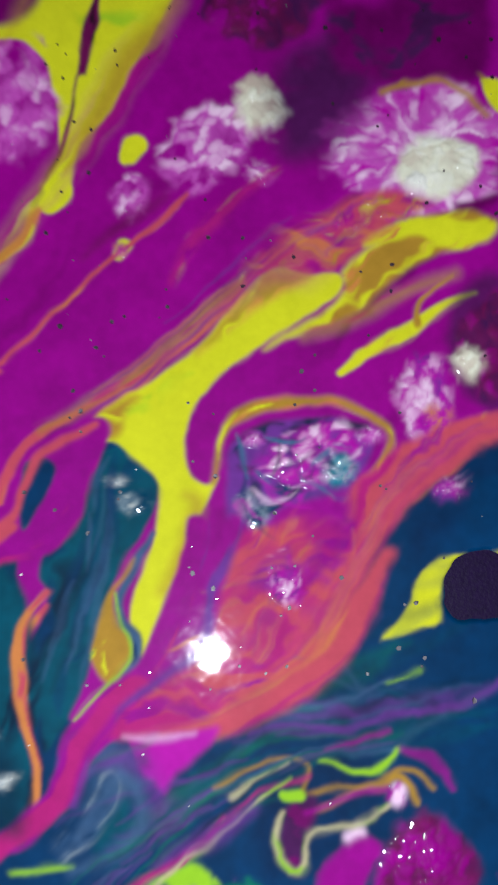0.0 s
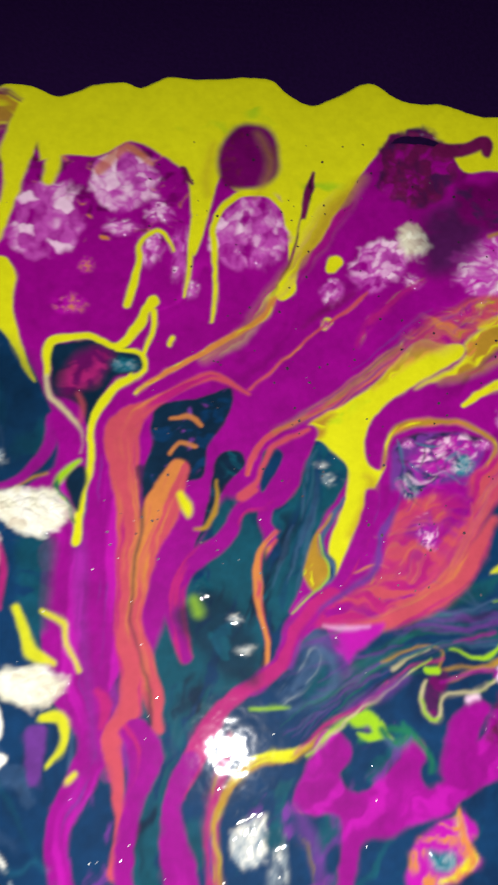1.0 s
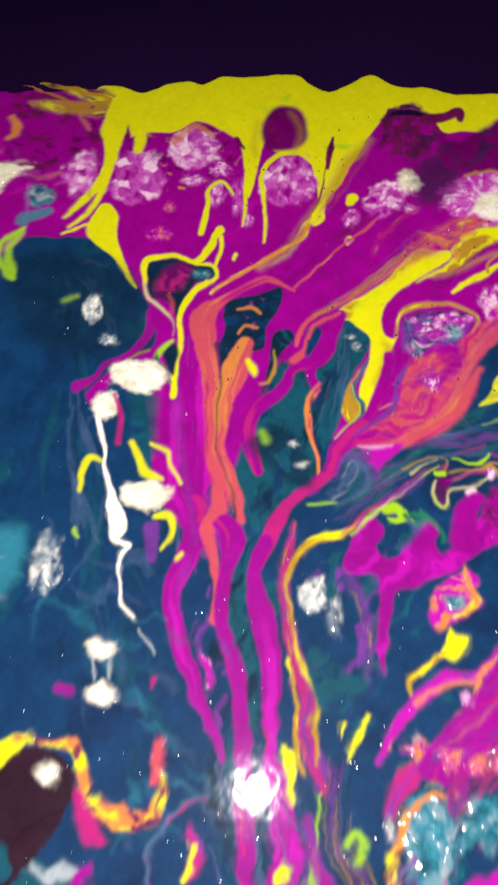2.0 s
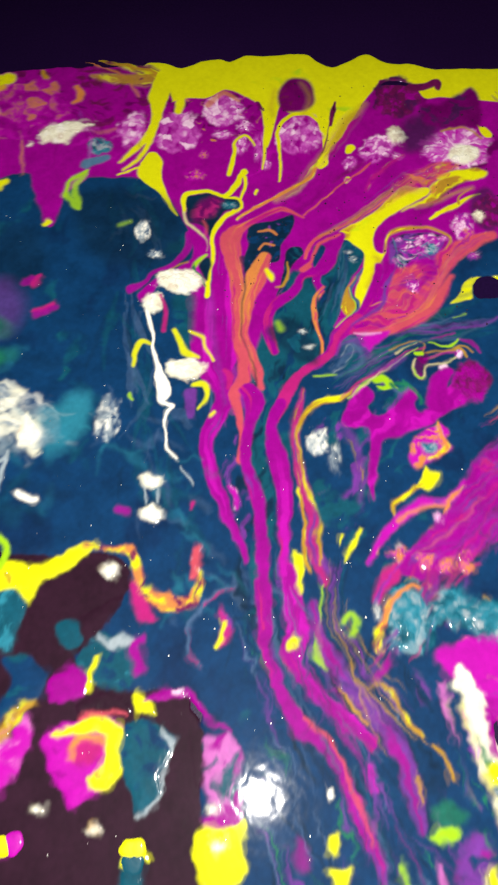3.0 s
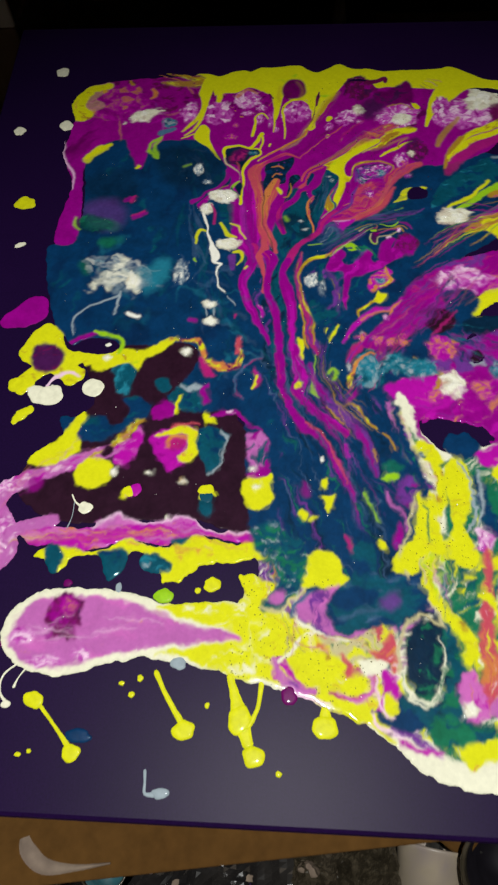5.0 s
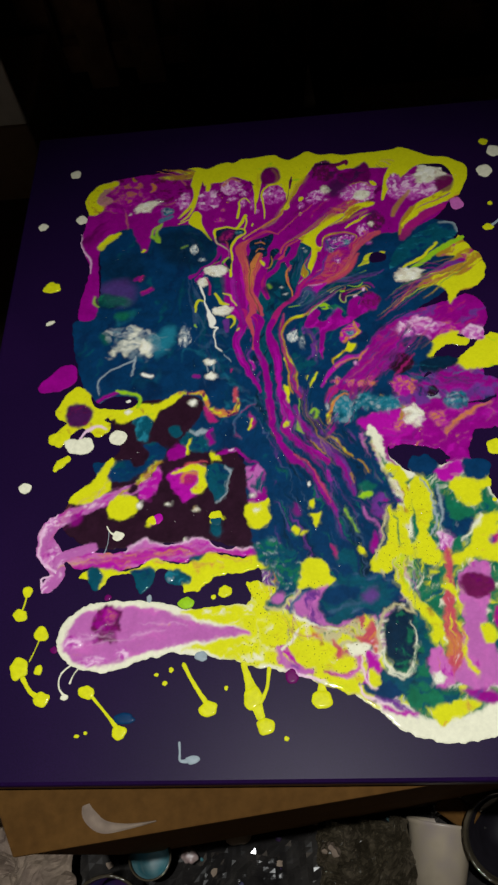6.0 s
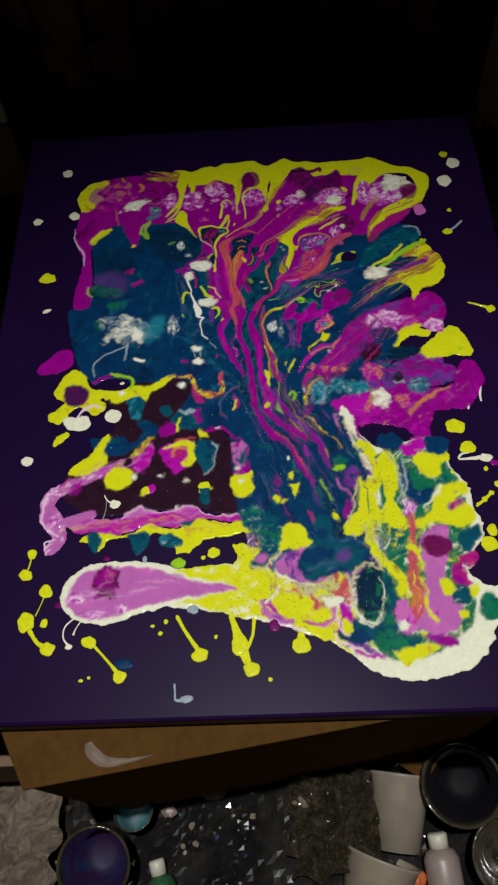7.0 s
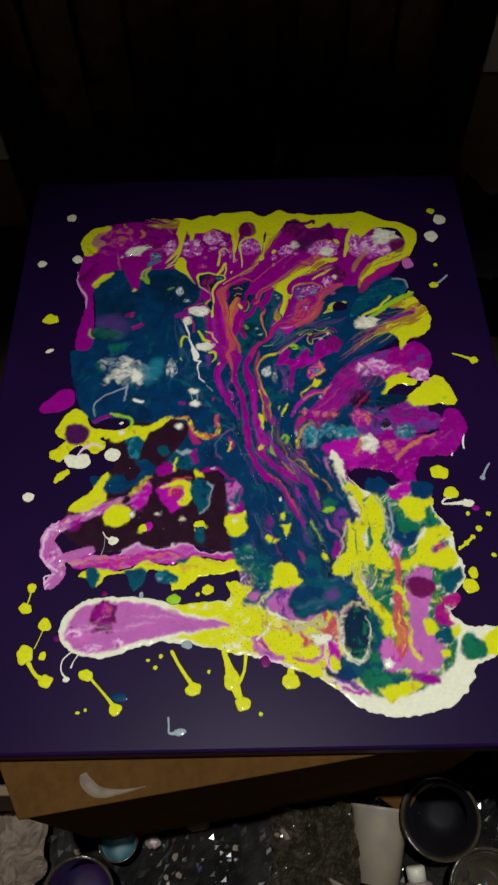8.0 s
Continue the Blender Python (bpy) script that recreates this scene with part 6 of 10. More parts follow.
stroke("cream_edge", CREAM, [(-44.8, 81.1, 2.1), (-19.7, 77.6, 2.92), (5.3, 71.7, 2.48), (30, 65.9, 2.46), (46.2, 59.8, 2.03)], edge=0.8)
flow([(14.6, 135, 18.02), (22.8, 112.1, 26.22), (38.8, 81.5, 33.54), (63.3, 72.6, 33.12), (80.8, 84.8, 25.26)], 0.95, 70, [OCHRE, CREAM, ORANGE, ROSE, VIOLET, TEAL, PALE], 35, wide=(0.25, 0.9), amount=0.8, part_of=(0.05, 0.2), wob=1.6)
flow([(10.4, 149.2, 18.36), (19, 134.9, 22.52), (25.1, 116.5, 21.98)], 0.95, 40, [SLATE, GREEN, TEAL, VIOLET, CYAN], 36, wide=(0.3, 1.2), amount=0.55, wob=1.5)
flow([(40.2, 116.2, 26.36), (61.4, 111.3, 30.55), (91.8, 115.1, 26.3)], 0.9, 30, [SLATE, VIOLET, NAVY, TEAL], 37, wide=(0.4, 1.2), amount=0.6)
pool("trunk_foot", BLUE, [(42.2, 115.9), (55.4, 122.6), (76.7, 122.9), (92.6, 120.2), (98.2, 113), (90.2, 105.3), (71.4, 100.3), (50.6, 98.7), (38.6, 104.1)], edge=0.8, wob=0.9, streaks=[(DEEP_BLUE,0.2,5,14),(TEAL,0.05,3,9)], label="blue foot of the painted trunk")
stroke("pink_contour", LILAC, [(32.1, 113.8, 2.4), (33.6, 103.7, 3.16), (46.7, 97, 3.39), (68.8, 96.7, 2.6), (88.3, 101.6, 1.56)], edge=0.7, wob=1.2, streaks=[(VIOLET,0.25,2,9)])
stroke("cream_contour", CREAM, [(28.8, 114.9, 1.07), (30.8, 101, 1.32), (45, 92.9, 1.56), (68.8, 93.2, 1.55), (89.5, 98.8, 1.3), (98.8, 107.4, 1.05)], edge=0.6, wob=1.4)
stroke("violet_contour", VIOLET, [(37.5, 111.7, 2.66), (42.6, 103.6, 2.63), (55.7, 100.9, 2.09)], edge=1.0, amount=0.7)
stroke("lilac_contour", SLATE, [(45, 111, 0.8), (50.4, 107.5, 1.06), (66.1, 107, 0.79)], edge=0.7, amount=0.6)
flow([(126.8, 325.9, 42.23), (96.7, 289.8, 37.88), (71.4, 255.9, 27.64), (56.4, 231.2, 15.03)], 0.9, 70, [BLUE, VIOLET, DEEP_BLUE, ROSE, NAVY, MAGENTA], 64, wide=(0.5, 2.2), amount=0.75, wob=1.4, part_of=(0.08, 0.3), edge=0.6)
flow([(71.4, 90.5, 15.45), (50.9, 86.5, 18.02), (35.7, 78.1, 15.34)], 0.9, 40, [CREAM, PINK, ORANGE, YELLOW, VIOLET], 65, wide=(0.4, 1.3), amount=0.7, wob=2.2, part_of=(0.1, 0.4), edge=0.5)
flow([(105.2, 175.6, 14.07), (101.6, 152.6, 19.22), (106.1, 128.6, 21.37), (110.3, 103.3, 18.16)], 0.9, 50, [CREAM, OCHRE, TEAL, LIME, PINK, SLATE], 66, wide=(0.3, 1.1), amount=0.7, wob=2.2, part_of=(0.08, 0.3), edge=0.5)
cluster("berry_knot", "berry", 96.7, 353.9, 7.59, 8.95, pale=0.75, ragged=0.2, label="wine-red curdled ball of paint")
cluster("ember_knot", "berry", 98.2, 355.4, 3.08, 4.86, pale=1.0, ragged=0.5, amount=0.6)
stroke("pale_bead", PALE, [(84.8, 359.8, 2.06), (85.8, 360.3, 2.48)], edge=0.8)
stroke("pale_bead", PALE, [(91.5, 365.9, 2.7), (92, 366.9, 2.49)], edge=0.8, streaks=[(HOT,0.3,1,2)])
stroke("magenta_bud", MAGENTA, [(82, 343.5, 9.12), (82.9, 351.9, 7.16), (86.9, 357.9, 5.15)], edge=0.6)
stroke("ochre_edge", OCHRE, [(76.5, 362.9, 0.62), (81.6, 364.6, 0.62), (87.8, 367.2, 0.83), (92, 368.9, 1.25), (94.6, 365.5, 0.83)], edge=0.6, wob=0.8, streaks=[(ORANGE,0.2,1,4)])
stroke("ochre_fringe", OCHRE, [(52.1, 499.4, 1.88), (45.6, 489.6, 5.11), (38.2, 475.7, 4.58), (30.9, 463.9, 2.95), (25.8, 456, 2.02), (19.7, 446.4, 1.56), (12.3, 441.5, 1.11)], edge=2.6, wob=0.8, amount=0.75, lift=None, streaks=[(ROSE,0.25,2.5,20),(YELLOW,0.1,2,20)], label="ochre fringe between yellow and magenta")
stroke("ochre_fringe", OCHRE, [(20.8, 511.4, 0.94), (25.1, 503.8, 1.88), (24.9, 496.2, 1.63), (22.2, 491.3, 0.7)], edge=2.2, amount=0.5, lift=None)
stroke("ochre_fringe", OCHRE, [(8.2, 506.9, 1.17), (7.2, 496.6, 1.86), (8.3, 490.4, 1.16)], edge=2.2, amount=0.5, lift=None)
stroke("ochre_fringe", OCHRE, [(32.4, 422.6, 0.87), (43, 429.2, 1.32), (51.5, 435.7, 1.55), (57.9, 442.3, 1.34), (64.4, 448.1, 1.34)], edge=1.4, amount=0.75, lift=None, streaks=[(ROSE,0.3,1.5,12)])
stroke("ochre_fringe", OCHRE, [(75.8, 439.6, 0.89), (84.6, 443.4, 2.01), (93.6, 448.4, 1.8), (101.4, 451.6, 0.9)], edge=1.6, amount=0.7, lift=None, streaks=[(CORAL,0.2,2,10)])
pool("rose_haze", ROSE, [(62.3, 444.8), (67.6, 453.1), (77.6, 460.6), (85.5, 463.3), (86.7, 458.6), (80, 453.6), (75.6, 448.8), (71.1, 448.6)], edge=3.0, amount=0.6, wob=1.2, lift=None, streaks=[(ORANGE,0.25,2.5,6),(MAGENTA,0.2,2,6)])
pool("plum_haze", PLUM, [(70.1, 485.7), (79.2, 494.9), (86.3, 490.2), (85.3, 480.3), (79.6, 472.7), (72.7, 472.4), (69.1, 478.3)], edge=4.0, amount=0.7, wob=1.0, lift=None)
pool("magenta_bud", DEEPMAG, [(79.1, 500), (88.5, 500.4), (97.9, 508.6), (103.9, 511.4), (107.4, 502.6), (106.1, 487.4), (98, 485.8), (86.3, 486.5), (79.3, 489.9)], edge=1.4, wob=0.9, lift=None, streaks=[(PLUM,0.25,4,8)])
stroke("ochre_loop", OCHRE, [(88.7, 484.1, 0.93), (93.3, 485.6, 0.93), (99.1, 485.6, 0.93), (103.8, 482.9, 0.81), (106.7, 480, 0.81)], edge=0.8, wob=0.7)
pool("teal_shade", NAVY, [(14.3, 379.1), (20.5, 380.3), (28.2, 374.5), (33.1, 364.8), (32.4, 358.9), (25.2, 359.6), (17.6, 365.2), (10.7, 372.9)], edge=2.0, amount=0.75, wob=1.0, lift=None, streaks=[(TEAL,0.2,4,8)])
cluster("frost_knot", "frost", 26.2, 374.0, 1.45, 0.90, pale=0.9, amount=0.9)
cluster("frost_knot", "frost", 29.8, 366.8, 1.65, 0.79, pale=0.9, amount=0.9)
stroke("lime_fleck", LIME, [(15, 377.6, 1.87), (16.8, 374.6, 2.28)], edge=1.6, amount=0.7)
cluster("lit_knot", "lit", 100.3, 415.0, 2.84, 2.18, pale=0.4, amount=0.8)
flow([(-114.9, 338.8, 23.97), (-89.1, 328.1, 27.02), (-58.3, 326, 20.13)], 0.9, 34, [CYAN, ASH, BLUE, WHITE, TEAL, BLUE], 67, wide=(0.3, 1.6), amount=0.75, wob=2.6, part_of=(0.1, 0.35), edge=0.5)
pool("yellow_corner", YELLOW, [(-145.7, 486.3), (-145.6, 497.1), (-138.9, 504.6), (-127.9, 510.8), (-128.3, 503), (-133.7, 497.2), (-124.3, 490.2), (-125.4, 484.7), (-131.2, 481.7), (-132.6, 475.8), (-139.7, 474.4)], edge=0.7, wob=0.9, streaks=[(OCHRE,0.1,2,5)], label="yellow lump at the corner of the pour")
stroke("pale_edge", PALE, [(-149.9, 451, 1.14), (-147.3, 433.2, 1.49), (-138.1, 419.1, 1.47), (-136.9, 403.9, 1.09)], edge=0.6, amount=0.8)
stroke("ochre_rim", OCHRE, [(-82.5, 512.7, 2.36), (-68.5, 510.7, 5.49), (-55.9, 511.3, 9.4)], edge=1.4, wob=1.2, amount=0.85, streaks=[(YELLOW,0.3,2,6),(WINE,0.1,2,5)])
stroke("yellow_vein", YELLOW, [(-45.1, 513.6, 11.75), (-47.8, 499.8, 9.3), (-48.1, 486.3, 4.6), (-49.1, 473.2, 2.66), (-53.4, 462.6, 1.88), (-60.3, 456.7, 1.13)], edge=0.6, wob=0.9)
stroke("orange_fleck", ORANGE, [(-89.3, 504, 3.13), (-86.1, 499.8, 3.9), (-88, 496.5, 1.95)], edge=0.9, wob=2.0)
stroke("orange_fleck", OCHRE, [(-107.9, 515.2, 1.98), (-105.3, 510.9, 3.16)], edge=0.9, wob=2.0)
cluster("pale_knot", "white", -93.2, 477.0, 11.50, 5.28, turn=25, pale=0.5, ragged=0.6)
cluster("pearl_knot", "pearl", -57.6, 482.1, 4.98, 8.49, pale=0.5)
stroke("yellow_vein", YELLOW, [(-131.7, 434.1, 3.35), (-124.7, 441.9, 4.87), (-115.3, 447, 3.01)], edge=0.7, wob=1.2)
pool("magenta_drip", MAGENTA, [(-103.8, 453.7), (-88.8, 449.5), (-86.1, 439.7), (-91.4, 423.7), (-95.7, 431.2)], edge=0.8)
stroke("lime_vein", LIME, [(-85.3, 439.7, 1.49), (-84.4, 449.7, 1.87), (-76.7, 455.2, 1.5)], edge=0.6, wob=1.2)
stroke("lime_vein", YELLOW, [(-92.9, 424.1, 2.2), (-91.6, 425.7, 2.58)], edge=0.6)
pool("navy_haze", NAVY, [(-81, 438.5), (-57.7, 446.3), (-33.5, 434.9), (-27.8, 410.4), (-45.8, 402.4), (-70.2, 410.2)], edge=5.0, amount=0.7, lift=None)
pool("navy_haze", NAVY, [(-127.6, 413.9), (-103.4, 425), (-90.4, 411.4), (-91.4, 392.8), (-109, 389.4), (-123, 397.8)], edge=6.0, amount=0.6, lift=None)
pool("violet_haze", VIOLET, [(-126.8, 388.3), (-106.1, 394.2), (-95.2, 381.2), (-100.2, 367.6), (-116.4, 368.8)], edge=5.0, amount=0.4, lift=None)
pool("green_shade", NAVY, [(-130.9, 374.5), (-121.8, 380), (-106.8, 375.6), (-101.6, 369.7), (-112.1, 364.2), (-126.5, 366)], edge=2.0, amount=0.8, lift=None, streaks=[(GREEN,0.2,3,5)])
stroke("lime_vein", LIME, [(-130, 377.7, 1.42), (-130.3, 371, 2.12), (-125.9, 366.4, 1.06)], edge=1.0, amount=0.8)
stroke("green_spot", GREEN, [(-108, 356.2, 6.26), (-103.5, 354.8, 6.94)], edge=2.4, amount=0.7)
stroke("green_spot", GREEN, [(-118.6, 336.5, 6.85), (-116.2, 330.4, 6.13)], edge=3.0, amount=0.6)
stroke("rose_fleck", ROSE, [(-94.9, 391.6, 2.15), (-92.5, 395.4, 2.87)], edge=0.8, wob=2.0)
stroke("rose_fleck", ROSE, [(-91, 379.2, 2.48), (-85.5, 381.3, 3.19), (-82.3, 383.3, 1.77)], edge=0.8, wob=2.0)
pool("frosted_patch", CREAM, [(-113, 313.6), (-107.7, 326.9), (-100.2, 333.1), (-98.2, 342.4), (-88.9, 340.5), (-91.4, 332), (-82.1, 326.5), (-78.4, 314.3), (-84, 316.3), (-89.8, 320.7), (-97.4, 315.4), (-104.9, 319.8)], edge=1.6, wob=2.6, amount=0.9, streaks=[(ASH,0.2,2,4),(BLUE,0.1,2,4)], label="frosted cream and grey patch")
pool("cyan_haze", CYAN, [(-79, 328.7), (-70, 337.5), (-59.4, 340.7), (-61.5, 329.8), (-66.6, 316.6), (-75.1, 312.1)], edge=3.5, wob=2.0, amount=0.6, lift=None)
cluster("frost_knot", "frost", -53.4, 327.1, 4.37, 5.29, pale=0.6, ragged=0.6, amount=0.8)
stroke("sand_vein", SAND, [(84.5, 227.5, 5.21), (90.4, 211.5, 6.5), (94.5, 196, 6.38), (104.7, 185.3, 4.49)], edge=1.2, wob=1.6, amount=0.75, streaks=[(PINK,0.1,2,6),(CREAM,0.2,2,6)])
pool("violet_pool", VIOLET, [(90.8, 185.3), (101.9, 183), (106.5, 177.3), (97.6, 175.7), (93.6, 167.7), (88.1, 167.3), (84.3, 175.9)], edge=1.4, wob=1.2, streaks=[(BLUE,0.25,3,6),(MAGENTA,0.1,2,5)])
pool("yellow_flow", YELLOW, [(94.4, 172.3), (98.4, 178), (103.8, 175), (105.4, 162.7), (107.8, 150.8), (107.2, 139), (98.4, 140.4), (89.6, 129.8), (82.5, 133.5), (87.4, 143.5), (91.9, 149.7), (93.4, 161.9)], edge=0.6, wob=1.2, streaks=[(OCHRE,-0.05,2,9)])
stroke("green_vein", GREEN, [(98, 168.4, 1.1), (99.8, 158.3, 1.31), (100.4, 146.3, 1.07)], edge=0.6, wob=1.4)
stroke("sand_vein", SAND, [(93.3, 173.3, 1.33), (91.3, 159.7, 1.31), (87.5, 147.4, 1.29), (82.6, 139.3, 1.28)], edge=0.7, wob=1.6)
pool("foam_fringe", TEAL, [(2.1, 149.4), (15.9, 151.8), (28.6, 148.6), (33.8, 136.5), (32.8, 123), (26.3, 112.1), (18.6, 107.4), (10.2, 105.2), (8.8, 109.5), (16.5, 119.2), (19.4, 130), (8.6, 136)], edge=1.0, wob=1.8, streaks=[(ASH,0.1,2,4),(GREEN,0.25,3,4),(BLUE,0.2,3,5)], label="teal and grey foamed fringe")
stroke("lilac_spot", LILAC, [(16.9, 112.9, 5.35), (19.4, 115.2, 6.96)], edge=1.6, wob=1.6)
stroke("sand_vein", SAND, [(8.9, 108.2, 1.33), (16, 106.2, 1.59), (26.4, 110.6, 1.6), (33.4, 120.5, 1.34), (33.9, 133.8, 1.09)], edge=0.7, wob=1.6)
stroke("coral_vein", CORAL, [(-3.9, 147, 1.95), (2, 142.4, 4.43), (4.8, 135.7, 2.75)], edge=0.9, wob=1.4)
pool("yellow_pool", YELLOW, [(33.2, 137.6), (44.1, 139.5), (47.7, 129.5), (55.8, 125.8), (47.9, 120), (38, 120.8), (31.3, 118.7), (34.2, 128.5)], edge=0.7, wob=1.2)
pool("trunk_foot", TEAL, [(44.4, 112.2), (50.1, 120.4), (58, 125.5), (59.1, 143.9), (68.7, 144.6), (71.9, 128.6), (83.4, 126.9), (93.1, 119.8), (96.7, 114.9), (89.7, 107.8), (83.4, 103.3), (81.9, 92.8), (79.2, 102.9), (71.4, 104.8), (58.4, 96.4), (47.5, 98), (42.5, 105.2)], edge=0.8, wob=1.0, streaks=[(BLUE,0.3,5,12),(SLATE,0.05,2,9)])
pool("trunk_foot", BLUE, [(44.8, 115.6), (55.4, 121.1), (68.7, 120.5), (71.9, 114.3), (60.9, 109.1), (50.3, 109.1), (44.9, 112)], edge=1.0, wob=1.0, lift=None)
stroke("violet_spot", VIOLET, [(76.7, 112.1, 6.86), (79.8, 114.6, 7.41)], edge=2.2, amount=0.7, lift=None)
stroke("slate_contour", SLATE, [(50.4, 105, 1.32), (60.9, 106.6, 1.84), (71.4, 109.9, 1.32)], edge=1.0, wob=1.4, amount=0.7)
pool("lilac_lobe", LILAC, [(30.1, 105.7), (34.2, 113.7), (42.1, 118.5), (50.5, 122), (45.4, 114.6), (44.3, 107.1), (47.2, 98), (40.1, 98.9), (33.5, 100.9)], edge=1.2, wob=1.0, streaks=[(VIOLET,0.3,3,12),(PINK,0.1,2,8)], turn=80)
stroke("slate_contour", SLATE, [(27.8, 103, 2.11), (29.8, 110.8, 2.13), (36.8, 117, 1.61)], edge=0.9, wob=1.2)
stroke("cream_contour", CREAM, [(29, 100.6, 1.31), (37.6, 95.5, 1.57), (45.5, 93.2, 1.56), (55.9, 92.5, 1.3)], edge=0.7, wob=1.4)
pool("sand_pool", SAND, [(39, 93.9), (55.9, 91.5), (68.8, 98.7), (79.2, 98), (80.4, 91.2), (71.4, 85.2), (58.6, 81.8), (48.4, 83.4), (43.1, 88.3)], edge=1.2, wob=2.2, streaks=[(YELLOW,0.2,2,5),(CORAL,0.15,2,4),(GREEN,0.05,1.5,4)])
pool("coral_patch", CORAL, [(65, 88.3), (71.4, 90.5), (76.6, 97.3), (80.4, 93.6), (81.3, 81.7), (78.5, 76.3), (76.5, 83.2), (68.8, 85)], edge=0.9, wob=1.4, streaks=[(ORANGE,0.2,2,5),(PALE,0.0,2,5)])
pool("cream_patch", CREAM, [(61.2, 82), (68.8, 84), (76, 83.9), (74.4, 78.5), (66.3, 75.5), (62.3, 77.6)], edge=0.9, wob=1.4)
pool("yellow_pool", YELLOW, [(25.3, 81.6), (35.4, 85.3), (51.4, 84.1), (56.7, 77.4), (49.2, 70.7), (36.1, 69.7), (28.3, 73.7)], edge=0.9, wob=1.2, streaks=[(OCHRE,0.05,2,5)])
stroke("pink_contour", LILAC, [(17.5, 82, 2.58), (20.1, 74.1, 4.34), (29.3, 68, 4.56), (39.2, 67.4, 2.02)], edge=0.8, wob=1.0, streaks=[(VIOLET,0.2,2,9)])
stroke("pale_contour", PALE, [(24.1, 66.9, 2.02), (35.9, 63.2, 2.01), (46.4, 62.4, 1.25)], edge=0.8, wob=1.2)
stroke("coral_vein", CORAL, [(53.5, 84.8, 2.06), (57.4, 79.8, 2.81), (56.2, 73.1, 1.52)], edge=0.8, wob=1.4)
stroke("yellow_heart", YELLOW, [(55.8, 69.1, 8.57), (60.1, 70.6, 9.08)], edge=0.8)
stroke("pink_contour", PINK, [(50.8, 66.6, 1.01), (58.9, 63.1, 1.5), (66.6, 67.4, 1.76), (65.8, 75.7, 1.27)], edge=0.7, wob=1.2)
pool("magenta_patch", HOT, [(71.4, 77.1), (75.2, 79.1), (78.9, 74.4), (82.1, 67.7), (80.1, 65), (75.1, 70.4)], edge=0.8, wob=1.2)
pool("yellow_patch", YELLOW, [(74.1, 68), (78.4, 65.1), (80.3, 59.4), (75.8, 56.8), (73.4, 62.5)], edge=0.7, wob=1.0)
stroke("pale_contour", PALE, [(68.6, 74.1, 1.26), (70.1, 64.5, 1.5), (75.3, 55.6, 1.48)], edge=0.8, wob=1.2)
pool("teal_pool", TEAL, [(81.3, 64.5), (91.2, 63.9), (98.9, 57.7), (93.3, 50.4), (86.2, 56.5)], edge=0.9, wob=1.2)
pool("blue_patch", BLUE, [(69.9, 59.9), (76.3, 55.7), (86.2, 59), (91.2, 52.7), (86, 48.7), (77.5, 50.3), (71.4, 54.2)], edge=0.9, wob=1.2)
stroke("lilac_contour", PALE, [(66.4, 60.1, 1.24), (68.9, 53.1, 1.97), (76.3, 48, 1.96), (85.9, 45.2, 1.46)], edge=0.8, wob=1.2, streaks=[(VIOLET,0.3,1.5,6)])
pool("green_pool", GREEN, [(95.9, 55.3), (105.8, 58.3), (115.8, 52.4), (115.9, 45.9), (107.6, 42.7), (98, 44), (94.3, 49.4)], edge=1.0, wob=1.2, streaks=[(TEAL,0.25,3,6)])
pool("stone_skin", NAVY, [(83.6, 81.8), (85.6, 94), (90.9, 101.8), (97.3, 101.8), (102.7, 94.2), (103.9, 83.4), (99.4, 71.8), (93.8, 67.5), (87.6, 69.3)], edge=0.9, wob=0.9, streaks=[(GREEN,0.1,3,5)], label="black-green glossy skin of paint")
stroke("cream_contour", CREAM, [(103.3, 94.9, 0.77), (104.9, 85.4, 1.27), (100.5, 73.8, 1.76), (97.8, 66.7, 1.5), (91.7, 61.6, 1.49), (85.3, 66.6, 1.5), (83.2, 76.6, 1.01)], edge=0.7, wob=1.4, streaks=[(GREEN,0.15,1.5,4)])
stroke("sand_vein", SAND, [(81.5, 77, 1.27), (82.2, 91.3, 1.8), (87, 104, 1.83), (97.5, 105.8, 1.83), (106.3, 100.1, 1.29)], edge=0.8, wob=1.2)
stroke("blue_edge", BLUE, [(84, 229.8, 3.59), (88.4, 210.8, 5.27), (94.4, 192.7, 5.74), (99.5, 173.8, 4.5)], edge=1.2, wob=1.6, streaks=[(VIOLET,0.2,2,6),(GREEN,0.1,2,5)])
stroke("yellow_edge", YELLOW, [(103.8, 201, 4.05), (109.3, 181.8, 6.23), (107.6, 165.7, 5.01)], edge=0.8, wob=1.4, streaks=[(OCHRE,0.1,2,5)])
pool("dark_pocket", NAVY, [(-29.7, 442.2), (-14.1, 444.4), (-5.1, 440.6), (-4.6, 436.2), (-11, 434), (-14.6, 427.2), (-16.7, 420.2), (-19.3, 425.2), (-21.9, 427), (-27, 428.3), (-28.8, 435.2)], edge=0.6, wob=0.5, label="dark pocket framed in yellow")
pool("wine_haze", DEEPMAG, [(-25.3, 430.2), (-24.9, 437.3), (-21.2, 440.8), (-13.5, 442.1), (-14.3, 434.6), (-19.9, 430.3), (-24, 427.5)], edge=2.4, amount=0.85, wob=1.4, lift=None, streaks=[(ROSE,0.1,3,5)])
cluster("foam_knot", "foam", -8.7, 437.8, 3.95, 2.30, pale=0.35, amount=0.8)
stroke("rose_fleck", CORAL, [(-20.5, 428.9, 0.98), (-18.8, 425.5, 1.46), (-18.8, 421.3, 0.81)], edge=1.0, amount=0.7)
